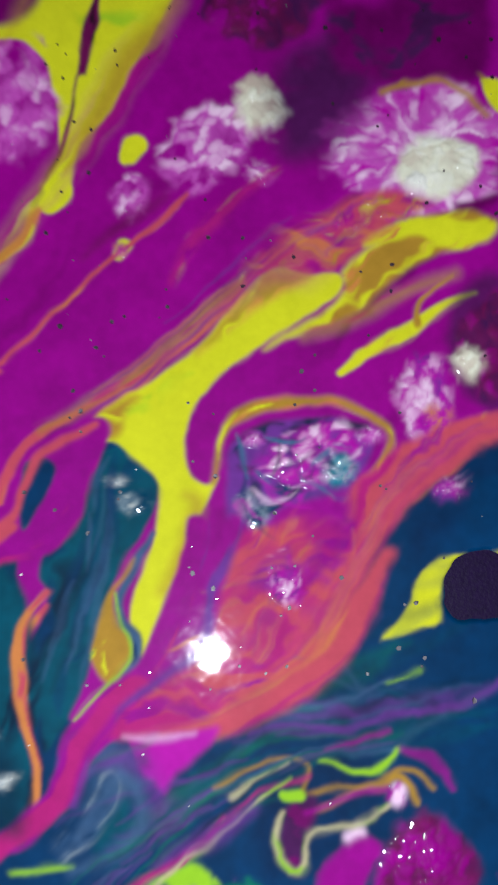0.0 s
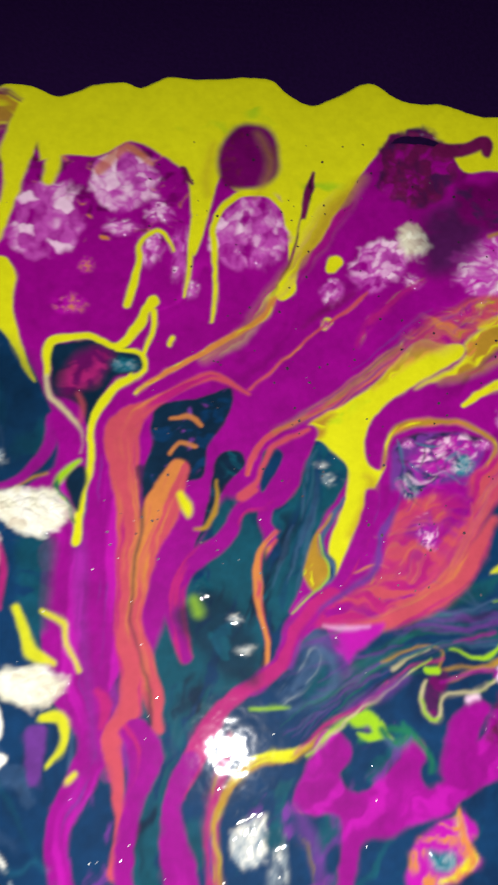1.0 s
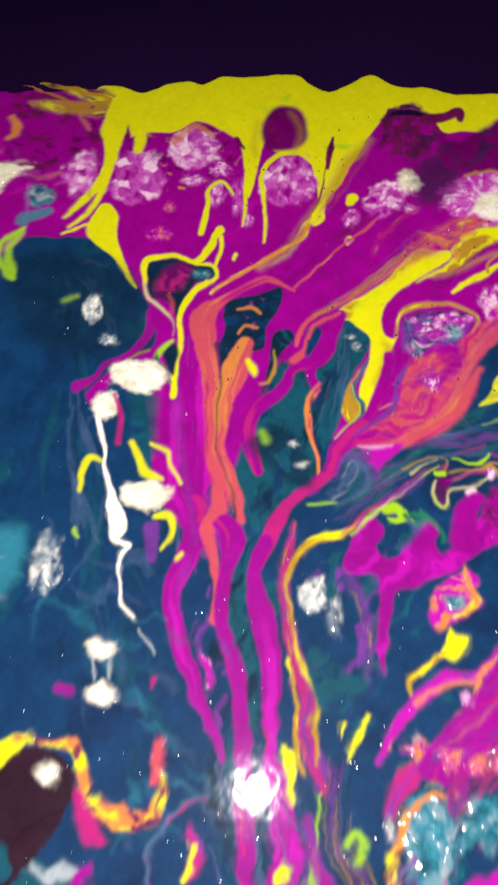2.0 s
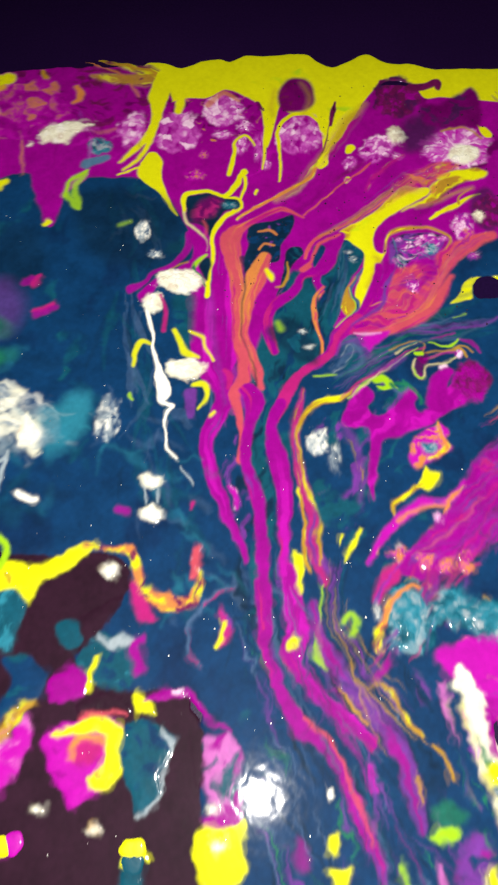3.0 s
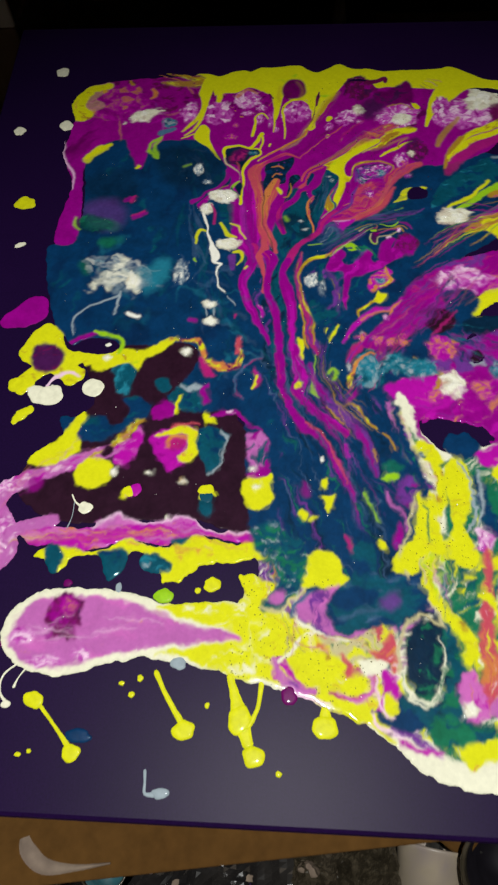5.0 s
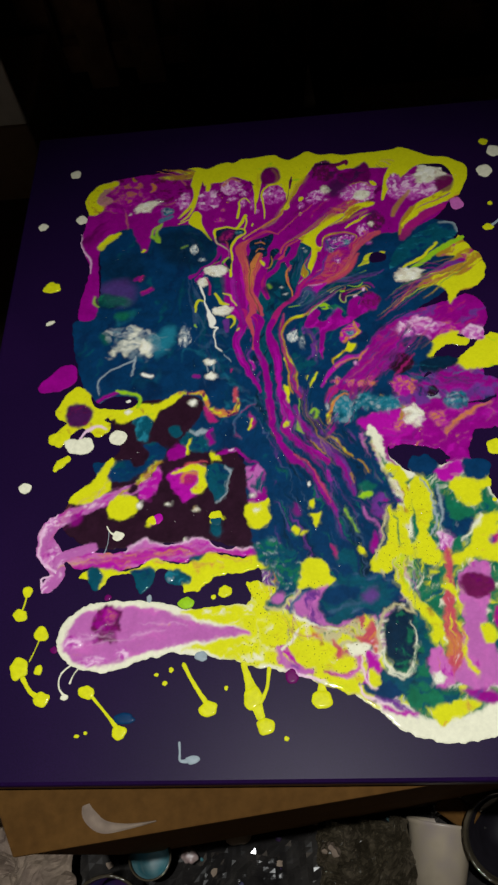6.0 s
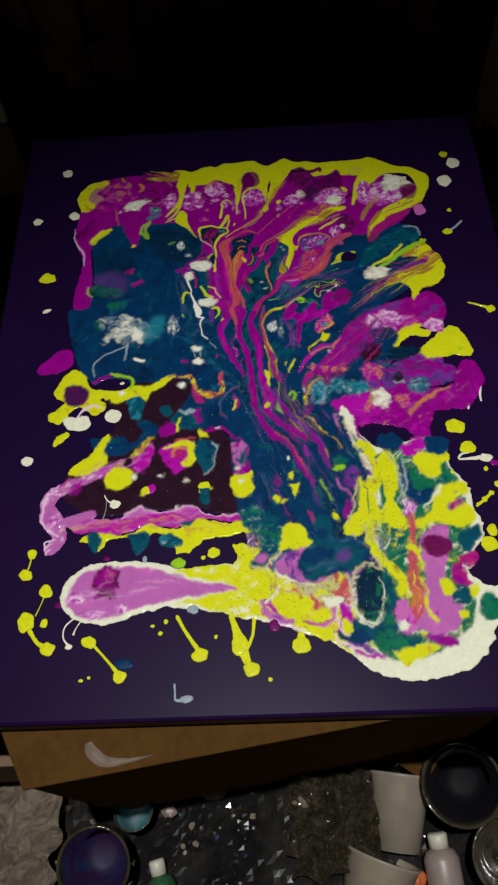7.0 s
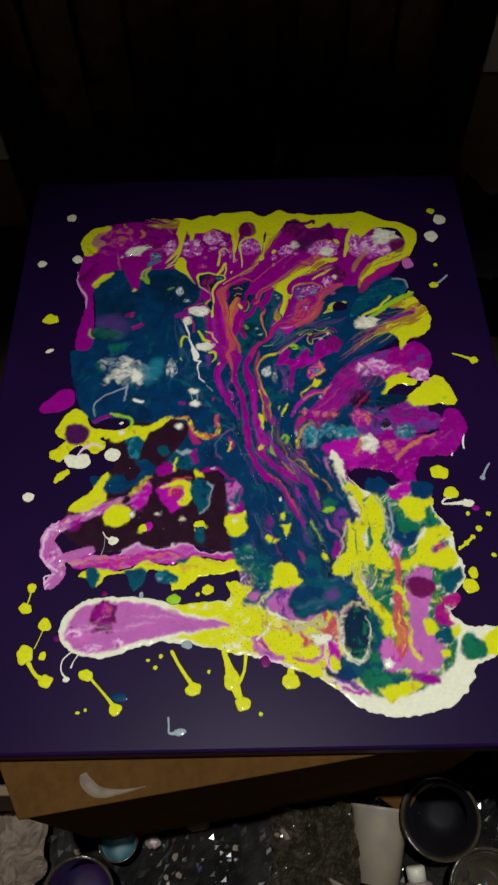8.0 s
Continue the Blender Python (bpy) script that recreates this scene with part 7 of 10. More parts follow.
stroke("yellow_frame", YELLOW, [(-29.4, 433.4, 1.31), (-30.7, 440.4, 2.32), (-28.2, 444.2, 2.33), (-19.3, 445.4, 2), (-12.3, 443.1, 1.99), (-7.8, 447.6, 3), (-5.2, 454.1, 2.68)], edge=0.4, wob=0.5, label="yellow vein framing a dark pocket")
stroke("yellow_frame", YELLOW, [(-11.9, 442.2, 1.16), (-5.8, 441.6, 1.32), (-3.7, 438.2, 1.32), (-4.8, 435, 1.48), (-10.2, 432.1, 2.29), (-14, 425.9, 2.44), (-15.7, 419, 1.77), (-14.5, 409, 1.75), (-16.1, 401.1, 2.05), (-15.7, 394.3, 2.03), (-15.9, 389.3, 2.64)], edge=0.4, wob=0.5)
stroke("sand_vein", SAND, [(-29.4, 433.4, 0.98), (-27.6, 427.6, 1.3), (-22.2, 423.6, 1.3), (-18.3, 418.4, 0.97), (-18.1, 413.4, 0.8)], edge=0.6, wob=0.8)
pool("magenta_fork", MAGENTA, [(-37, 398.8), (-25.7, 406.2), (-24.1, 413.3), (-26.4, 423.2), (-19.4, 420), (-17.7, 413.8), (-22.6, 404.8), (-23.4, 401.4), (-31.2, 400.2), (-35.1, 396.6), (-38.2, 393.8), (-39.8, 389), (-43.2, 385.5), (-45.7, 389.4), (-41.6, 395.2)], edge=0.6, wob=0.8)
stroke("sand_vein", OCHRE, [(-38.2, 398, 0.47), (-31.7, 403.4, 0.63), (-25.4, 406.5, 0.64)], edge=0.6)
pool("navy_patch", NAVY, [(-20.1, 406.6), (-16.5, 409.5), (-14.6, 405.7), (-16.1, 401.4), (-16.5, 397.1), (-19.5, 401.8)], edge=0.6)
stroke("lime_hook", LIME, [(-17.8, 410.6, 1.44), (-21.3, 407.2, 2.07), (-22.7, 402.8, 1.42), (-19.3, 398.9, 1.26), (-16.8, 394.2, 0.63)], edge=0.7, wob=0.8, streaks=[(GREEN,0.3,1.5,5)])
pool("teal_gap", TEAL, [(-30, 389.3), (-21.9, 389.9), (-20.3, 378.4), (-20.4, 367.8), (-26.3, 365.8), (-28.7, 377.7)], edge=1.8, amount=0.85, lift=None, streaks=[(BLUE,0.2,4,9)])
cluster("pale_knot", "white", -26.6, 395.4, 8.46, 5.31, pale=0.85, ragged=0.3, label="cream curdled knot of paint")
cluster("pale_knot", "white", -35.7, 396.4, 2.36, 1.93, pale=0.8)
pool("rose_core", ROSE, [(61.8, 387.6), (66.4, 400.5), (74.1, 409.4), (82.3, 406.8), (83.8, 401.8), (77.7, 392.2), (71.6, 388.3)], edge=2.2, amount=0.7, wob=1.0, lift=None, streaks=[(MAGENTA,0.25,4,9),(CORAL,0.15,3,9)])
cluster("lit_knot", "lit", 73.4, 398.2, 2.80, 3.49, pale=0.5, ragged=0.5, amount=0.9)
pool("rose_leaf", ROSE, [(46.8, 378.8), (56.1, 382.8), (65.1, 387.8), (71.9, 384.4), (62.7, 377.3), (53.4, 374.2), (45.5, 374.1)], edge=1.4, wob=0.8, lift=None, streaks=[(CORAL,0.35,2.5,14),(MAGENTA,0.1,2,10)])
stroke("coral_band", CORAL, [(90.4, 403.9, 2.19), (86.9, 396.9, 4.03), (83.2, 390.8, 4.93), (76.2, 382.9, 5.19), (65.7, 376.9, 3.94), (54.9, 373.7, 2.12)], edge=1.0, streaks=[(ORANGE,0.2,2,30),(ROSE,0.2,2,26)], label="coral band of paint")
stroke("violet_strip", VIOLET, [(64.9, 408.7, 2.21), (62.1, 397.3, 2.8), (60.8, 389.7, 1.85), (54.5, 383.5, 1.38), (48.3, 378.9, 1.22), (42.7, 370.9, 1.21), (40.6, 363.7, 1.05)], edge=0.9, streaks=[(MAGENTA,0.35,1.5,14)])
pool("magenta_tongue", HOT, [(53.4, 373.3), (62.7, 375.8), (61, 372.4), (56.9, 368.5), (54.9, 365.4), (52.7, 369.1)], edge=0.8, streaks=[(MAGENTA,0.3,3,8)])
stroke("pale_vein", PALE, [(48.2, 374.1, 0.3), (51.9, 373.6, 0.91), (55.2, 373.7, 0.91), (59.4, 374.9, 0.3)], edge=0.9, amount=0.6, lift=None)
pool("violet_haze", VIOLET, [(44.2, 369.6), (50.5, 371.9), (53.9, 367.7), (57.1, 362.1), (54, 358.7), (52.2, 365.8), (47.6, 368.4)], edge=2.5, amount=0.55, lift=None)
stroke("slate_loop", SLATE, [(41.2, 353.4, 0.88), (46.8, 355.3, 1.77), (51, 359.9, 2.38), (51.4, 364.3, 1.94), (48, 367.2, 1.65), (44.4, 364, 1.35), (42.2, 358.1, 1.04)], edge=1.4, amount=0.9, wob=0.6, label="slate-blue loop of paint")
pool("teal_core", TEAL, [(44.8, 358), (47.5, 363.4), (49.5, 363.8), (48.3, 359.3), (44.5, 355.7)], edge=1.2, lift=None)
pool("plum_hook", PLUM, [(73.5, 358.4), (74.7, 363.5), (77.6, 365.9), (79.4, 363.9), (77.7, 359.4), (77.1, 354.3), (75.5, 354.1)], edge=0.9, streaks=[(DEEPMAG,0.3,2,4)])
stroke("sand_hook", SAND, [(74.2, 362.9, 0.59), (73.2, 358.4, 0.74), (75.5, 354.1, 0.88), (77.5, 355.2, 0.74), (77.8, 358.7, 0.44), (80, 361, 0.59), (86.5, 362.1, 0.45), (90.1, 364.7, 0.6)], edge=0.5, wob=0.8, streaks=[(LIME,0.25,1,5)], label="thin pale vein hooked round a plum pool")
stroke("lime_dash", LIME, [(74, 365.3, 1.34), (76.9, 365.8, 1.64)], edge=0.4, wob=1.2)
stroke("lime_vein", LIME, [(91.1, 373.6, 0.75), (88.9, 369.9, 1.2), (83.8, 369.3, 0.75), (79.8, 370.3, 0.45)], edge=0.5, wob=0.8)
stroke("sand_vein", SAND, [(65.4, 365.4, 1.19), (70.1, 368.1, 0.6), (74.3, 370, 0.45)], edge=0.5, wob=0.8)
stroke("rose_vein", ROSE, [(42.9, 344.6, 0.44), (51.4, 351.4, 1.03), (60, 357.7, 1.04), (68.7, 364.9, 0.6), (77.9, 368.1, 0.45)], edge=0.6, wob=0.8)
stroke("sand_vein", SAND, [(45.6, 344, 0.58), (52.9, 349.8, 0.59), (56, 353.5, 0.59), (63.2, 359.4, 0.44), (69, 363.6, 0.45), (74.9, 367.9, 0.3)], edge=0.4, wob=0.8, streaks=[(LIME,0.2,1,6)])
stroke("violet_vein", VIOLET, [(54.2, 354.7, 1.18), (62.9, 359.7, 2.97), (68.7, 363, 2.08)], edge=1.4, amount=0.7)
stroke("violet_vein", MAGENTA, [(77.6, 363, 0.59), (83.6, 365.4, 0.75), (90.1, 367.3, 0.75)], edge=0.6)
stroke("violet_vein", MAGENTA, [(80.5, 372.4, 0.45), (86.6, 374.7, 0.6), (90.2, 376.2, 0.45)], edge=0.6)
pool("lime_patch", LIME, [(57, 349.7), (61.6, 350.8), (63, 353.4), (64.3, 349.6), (60.8, 348.4)], edge=0.5, wob=0.9)
stroke("green_swirl", GREEN, [(63.1, 350.9, 1.61), (65.8, 347.8, 1.75), (69.9, 349.5, 1.46), (68.3, 353, 0.73)], edge=0.9, wob=1.0, streaks=[(SLATE,0.2,1.5,4)])
flow([(90.2, 375, 9.05), (74.6, 370.8, 10.52), (59.8, 363.8, 8.95), (48.3, 354.3, 7.37), (39.9, 346.6, 5.85)], 0.9, 46, [TEAL, NAVY, VIOLET, SLATE, TEAL, GREEN], 68, wide=(0.2, 0.6), amount=0.6, wob=0.9, edge=0.3, part_of=(0.12, 0.4))
flow([(151.3, 332.7, 39.97), (118.8, 314.7, 44.78), (91.3, 285.1, 32.48), (70.5, 268.1, 21.23)], 0.9, 40, [ROSE, VIOLET, ORANGE, MAGENTA, HOT], 38, wide=(0.3, 1.0), amount=0.5, edge=0.6)
flow([(178.6, 384.9, 36.26), (150.9, 375.5, 35.9), (123, 359.5, 29.41), (94.9, 334.3, 17.17)], 0.9, 40, [YELLOW, OCHRE, MAGENTA, GREEN, CORAL], 39, wide=(0.3, 1.0), amount=0.8)
flow([(191.3, 259.2, 31.47), (150.5, 243.4, 41.2), (116.6, 238.7, 40.99), (92.7, 239.3, 20.51)], 0.9, 50, [HOT, ORANGE, VIOLET, MAGENTA, PLUM], 40, wide=(0.3, 1.0), amount=0.5, edge=0.65, part_of=(0.05, 0.2))
flow([(116, 284.5, 32.44), (144.3, 272, 42.62), (173.5, 271.2, 31.92)], 0.9, 30, [BLUE, VIOLET, PLUM, HOT, CYAN], 41, wide=(0.3, 1.2), amount=0.7)
cluster("pale_knot", "white", -29.8, 397.8, 8.44, 5.46, 0, pale=0.7, label='cream curdled knot of paint')
cluster("pale_knot", "white", -38.7, 385.4, 4.68, 5.31, 0, pale=0.85, ragged=0.15)
stroke("white_drip", WHITE, [(-41, 380.8, 1.74), (-39, 374.8, 1.72), (-36.8, 368.1, 1.19), (-36.8, 363, 1.34), (-33.9, 354.9, 2.32), (-31.2, 346.9, 6.18), (-30.2, 342.2, 5.8), (-30.5, 338.2, 1.92), (-25.9, 337, 1.59), (-28.2, 333.7, 1.43), (-28.4, 329.1, 1.1), (-26.7, 322.3, 0.93), (-26.1, 317.9, 1.23), (-21.9, 314.1, 0.91)], label='thin white drip of paint', wob=0.2)
stroke("white_drip", ASH, [(-19.9, 311, 0.6), (-14.7, 303.4, 0.74)], wob=0.2)
cluster("pale_knot", "white", -21.8, 354.1, 7.65, 4.56, 0, pale=0.6)
cluster("pale_knot", "white", -31.3, 304.4, 4.35, 3.14, 0, pale=0.8)
cluster("pale_knot", "white", -29.7, 291.1, 4.88, 3.57, 0, pale=0.8)
stroke("frost_drip", ASH, [(-34, 301.3, 0.74), (-32.4, 295.8, 0.88)], edge=0.6)
stroke("frost_drip", ASH, [(-28.1, 301.7, 0.74), (-27.8, 296.1, 0.88)], edge=0.6)
stroke("flow_vein", YELLOW, [(-44.4, 354.1, 1.32), (-44, 362.4, 2.35), (-42, 366.3, 2.37), (-38.1, 365.4, 1.35)], edge=0.6, amount=0.9)
stroke("flow_vein", YELLOW, [(-28.3, 372.1, 2.05), (-25, 366.4, 2.36), (-22.4, 361.5, 3.35), (-17, 359.4, 1.33)], edge=0.6, amount=0.9)
stroke("flow_vein", YELLOW, [(-18.4, 347.1, 2.27), (-13.9, 346.6, 2.92), (-12.4, 341.9, 1.93), (-15.5, 336.2, 0.95)], edge=0.6, amount=0.9)
stroke("flow_vein", YELLOW, [(-21.4, 371.8, 1.19), (-16, 369.6, 1.36), (-14.3, 364.7, 1.01), (-10.5, 358.3, 1)], edge=0.6, amount=0.9)
stroke("flow_vein", MAGENTA, [(-49.6, 391.4, 3.91), (-43.7, 395.8, 2.15), (-40, 400.7, 1.81), (-31.6, 405.1, 2.55), (-26.4, 413.9, 3.33), (-26.5, 421.7, 2.62)], edge=0.6, amount=0.9)
stroke("flow_vein", ROSE, [(-35.7, 389.2, 1.41), (-33.1, 382.2, 1.74), (-32.9, 371.8, 2.05)], edge=0.6, amount=0.9)
stroke("flow_vein", VIOLET, [(-19.6, 343, 4.83), (-18.4, 333.6, 3.79)], edge=0.6, amount=0.9)
stroke("flow_vein", YELLOW, [(-10.3, 333.5, 1.26), (-8.8, 334.7, 1.27)], edge=0.6, amount=0.9)
stroke("flow_vein", LIME, [(-44.1, 341.2, 1.29), (-42.9, 338.9, 0.96)], edge=0.6, amount=0.9)
cluster("frost_knot", "frost", -47.6, 422.4, 3.63, 5.44, 0, pale=0.7)
cluster("frost_knot", "frost", -40.4, 410.1, 3.22, 1.89, 0, pale=0.5)
stroke("lime_vein", LIME, [(-59, 425.1, 1.52), (-53.8, 427.5, 1.52)], edge=1, amount=0.5)
cluster("frost_knot", "frost", -94.2, 327.2, 22.99, 13.73, -15, pale=0.45, amount=0.45, ragged=0.6, n=70, label='frosted white and grey patch')
cluster("pale_knot", "white", -83.3, 322.7, 5.38, 7.23, 0, pale=0.9, ragged=0.4)
stroke("cyan_patch", CYAN, [(-77.4, 329.1, 9.65), (-68.7, 327.6, 16.27), (-66.4, 336, 11.22)], edge=3, amount=0.6)
cluster("frost_knot", "frost", -51.7, 326.7, 4.70, 5.63, 0, pale=0.4)
stroke("white_drip", WHITE, [(-83.9, 296.9, 2.49), (-79.3, 294.9, 2.83), (-76, 294.4, 1.77)], edge=0.5)
stroke("ash_vein", ASH, [(-117.4, 279.5, 0.87), (-119.4, 290.8, 1.06), (-111.9, 300.9, 1.08), (-93.2, 310, 1.45), (-90.5, 314.2, 1.46)], wob=0.1)
stroke("ash_vein", ASH, [(-91.6, 310.1, 1.45), (-92.8, 296.4, 1.42)])
stroke("flow_vein", YELLOW, [(-130.7, 432.6, 6.84), (-126.1, 438.8, 6.03), (-117.6, 444.2, 4.33)], edge=0.8, amount=0.8, wob=1.2)
stroke("flow_vein", GREEN, [(-107, 354.5, 7.72), (-97, 357.3, 5.41)], edge=2.4, amount=0.4, wob=1.2)
stroke("flow_vein", GREEN, [(-120.7, 373.3, 11.89), (-102.4, 370, 10.23)], edge=2.4, amount=0.4, wob=1.2)
stroke("flow_vein", MAGENTA, [(-96.9, 392.8, 3.24), (-94.7, 395.2, 2.44)], edge=0.8, amount=0.8, wob=1.2)
stroke("flow_vein", MAGENTA, [(-89.3, 377.4, 3.96), (-80.9, 381.1, 3.18)], edge=0.8, amount=0.8, wob=1.2)
stroke("flow_vein", LIME, [(-85.1, 441.1, 3), (-78.6, 434.1, 3.4), (-82, 446.3, 2.59), (-77.4, 454.1, 2.61)], edge=0.8, amount=0.8, wob=1.2)
stroke("flow_vein", CYAN, [(-78, 459.1, 6.14), (-69, 463.2, 3.52)], edge=0.8, amount=0.8, wob=1.2)
stroke("flow_vein", MAGENTA, [(-42.9, 292, 3.51), (-39.5, 291.5, 2.8)], edge=0.8, amount=0.8, wob=1.2)
cluster("pale_knot", "white", -94.7, 476.3, 7.67, 6.28, -30, pale=0.5)
cluster("pearl_knot", "pearl", -59.3, 479.3, 6.88, 9.38, 0)
cluster("pearl_knot", "embers", -115.1, 491.1, 23.33, 18.12, 0, pale=0.45, amount=0.7)
cluster("pale_knot", "white", 126.8, 376.3, 8.86, 6.01, 0, pale=0.6)
# one more bare gap, its maroon look laid on as an added tint
pool("maroon_pocket", MAROON, [(-77.1, 242.5), (-69.3, 258.5), (-54.5, 272.7), (-44.4, 274.6), (-37.8, 268.2), (-37.9, 255.1), (-44.7, 244.4), (-53.5, 235.1), (-65.5, 231.9), (-74.7, 235.1)], lift=0.05, edge=0.5, label="thin dark maroon film over the canvas")
pool("blue_drip", BLUE, [(-115.7, 220.2), (-100.7, 219.9), (-91.1, 221.7), (-85.4, 217.2), (-78.1, 217.6), (-74.8, 227.6), (-79.4, 233.5), (-73.6, 236.4), (-65.5, 231.9), (-62.1, 225.9), (-66, 218.4), (-74.9, 213), (-81.4, 207.9), (-90.6, 204.9), (-107.8, 205.1)], edge=0.6, wob=0.8, streaks=[(TEAL,0.2,4,8)])
pool("blue_drip", TEAL, [(-60.1, 247.3), (-52.6, 247.8), (-50.6, 241.5), (-55.2, 238.2), (-59.4, 242.3)], edge=0.6)
pool("teal_patch", TEAL, [(-50.5, 235.3), (-44.7, 244.4), (-33.5, 244.6), (-29, 237.8), (-30, 227.8), (-37.5, 225.4), (-46.3, 226.9)], edge=0.7, wob=1.0, streaks=[(BLUE,0.25,3,5),(CYAN,0.0,2,4)])
stroke("ash_edge", ASH, [(-45, 243.1, 1.49), (-40.5, 240.9, 2.48), (-37.1, 243.6, 2.98), (-32.1, 243.1, 2.48), (-29.8, 240.2, 1.97)], edge=0.8, wob=1.2)
pool("teal_drip", TEAL, [(-89.1, 257.4), (-81.2, 261), (-73.7, 256.9), (-74.1, 247.8), (-76.4, 238), (-82.6, 237.6), (-86.4, 247.1)], edge=0.7, streaks=[(CYAN,0.3,2,8)], turn=85)
pool("yellow_shelf", YELLOW, [(-109.7, 268.2), (-99.2, 268), (-88.7, 267.5), (-81.3, 269.8), (-70.6, 267.7), (-62.4, 273.6), (-55.1, 277.5), (-49.9, 277), (-60.2, 267), (-68.5, 261.7), (-72.4, 253.6), (-79.8, 260), (-89.6, 256.8), (-97.8, 260.1), (-107.5, 256.3)], edge=0.6, wob=0.9, streaks=[(LIME,-0.05,3,6)], label="yellow paint shelf over dark canvas")
pool("yellow_shelf", YELLOW, [(-150.7, 265.6), (-147.7, 273.8), (-141.6, 284.9), (-133.7, 288.5), (-126, 282.3), (-122.4, 273.6), (-115.2, 267.6), (-101, 266.8), (-81.9, 264.6), (-84.4, 258.1), (-97.7, 253.3), (-105.1, 258.7), (-111.6, 257.4), (-105.7, 252.7), (-108.8, 244.7), (-115.7, 242.4), (-123.2, 249.3), (-130.4, 250.7), (-136.6, 242.4), (-144.3, 235.3), (-150.5, 241), (-144.2, 252.5), (-140.3, 256.7), (-147.8, 260.4)], edge=0.6, wob=0.5, streaks=[(OCHRE,0.0,2,4)], label="knobbly yellow edge of the pour")
pool("plum_ball", PLUM, [(-141.9, 263.4), (-139.3, 271.1), (-132.3, 273), (-123.9, 269.2), (-120.9, 261.2), (-124.5, 253.7), (-132.8, 251.9), (-139.3, 255.6)], edge=1.2, streaks=[(WINE,0.2,2,4)], label="dull plum bead of paint")
pool("cream_patch", CREAM, [(-140.3, 237.2), (-135.7, 242.3), (-128, 239.8), (-123.7, 243.3), (-121.1, 235.2), (-126.2, 229.1), (-134.5, 229.5)], edge=0.6, wob=0.5)
stroke("rose_rim", PALE, [(-128.2, 241.9, 2.34), (-123.1, 248.2, 2.35), (-116.4, 252.2, 2.36), (-110.1, 249.6, 1.41)], edge=0.5, wob=0.9)
stroke("magenta_rim", MAGENTA, [(-118.1, 274.5, 2.4), (-109.8, 278, 3.36), (-101.9, 280.9, 2.41)], edge=0.6)
stroke("lime_rim", LIME, [(-102.9, 282.1, 2.41), (-92.2, 279.3, 2.88), (-85.3, 275.5, 2.39), (-85.8, 265.9, 2.37)], edge=0.5, wob=0.9)
pool("bare_spot", BLUE, [(-115.5, 270.9), (-108.7, 276.2), (-99.3, 277.9), (-89.1, 275.1), (-86.9, 269.4), (-93.8, 265.8), (-103.3, 265.8), (-111.4, 266.8)], bare=True, wob=0.4)
cluster("pale_bead", "white", -93.5, 272.7, 3.11, 2.19, pale=0.9)
cluster("pale_bead", "white", -43.7, 267.9, 3.31, 2.95, pale=0.9)
stroke("orange_rim", ORANGE, [(-54.9, 275.9, 2.06), (-46, 276.9, 1.8), (-36.9, 276.4, 3.08), (-32.7, 268.5, 2.54), (-31.4, 260.7, 4.54), (-23.5, 257.2, 5.52), (-15.3, 256.4, 4.5), (-10, 261.9, 3.02), (-8.8, 268.5, 1.52)], edge=0.6, wob=1.3, streaks=[(YELLOW,0.3,1.5,4),(WINE,0.25,1.5,4)], label="orange rim round a dark pool")
stroke("rose_rim", ROSE, [(-33.7, 263.2, 3.04), (-29.3, 253, 5.5), (-25.3, 250.6, 2.49)], edge=0.8, wob=1.2)
stroke("slate_arc", SLATE, [(3.7, 264, 1.26), (-6, 258.2, 1.75), (-12.2, 248.8, 1.49), (-10.6, 238.9, 1.47), (-6.7, 235.4, 0.98)], edge=0.8, streaks=[(ROSE,0.2,1,5)])
stroke("yellow_fleck", YELLOW, [(-1, 241.9, 1.23), (0.4, 245.8, 1.48), (0.7, 249.6, 1.24)], edge=0.4, wob=1.4)
pool("yellow_patch", YELLOW, [(-131.7, 189.5), (-125.7, 198.2), (-115.1, 205.8), (-108.7, 217.8), (-102.8, 224.2), (-100.6, 218.4), (-104.9, 208.3), (-101.1, 200), (-109.4, 190.5), (-120.4, 188)], edge=0.5, wob=0.7)
stroke("yellow_patch", YELLOW, [(-144.4, 217.5, 4.61), (-140.2, 221.4, 6.47), (-136, 225.4, 4.63)], edge=0.5)
stroke("pink_arm", LILAC, [(-139.3, 126.1, 8.53), (-134.8, 132.2, 10.28), (-133.9, 139.8, 12.93), (-141.1, 151.6, 15.69), (-145, 163.5, 12.34), (-139.1, 174.3, 11.55), (-124.2, 181.3, 8.92), (-109.2, 187.5, 8.05), (-96.2, 193.8, 8.97), (-84, 198.2, 8.09), (-74.4, 203.8, 9.02)], edge=0.5, wob=0.8, streaks=[(HOT,0.15,3,12),(PALE,0.05,2,6)], label="looping pink arm of paint")
stroke("rose_rim", PALE, [(-142.7, 126.2, 1.71), (-144.1, 131.2, 1.72), (-137.3, 135.4, 1.29)], edge=0.6)
stroke("rose_rim", PALE, [(-138.9, 181, 1.34), (-142.6, 174.4, 2.22), (-147.3, 168.4, 1.77), (-147.8, 156.6, 1.75), (-144.7, 144.9, 2.17), (-135.5, 138.5, 1.72)], edge=0.6, wob=1.2)
cluster("pearl_knot", "pearl", -137.4, 149.2, 7.83, 6.57, pale=0.55, ragged=0.4)
cluster("pearl_knot", "pearl", -141.3, 174.4, 6.22, 3.91, pale=0.7, ragged=0.4)
pool("magenta_patch", MAGENTA, [(-128.4, 178.6), (-122, 181.2), (-118.9, 176.2), (-123.4, 171.6), (-128.4, 173.8)], edge=1.4, amount=0.7)
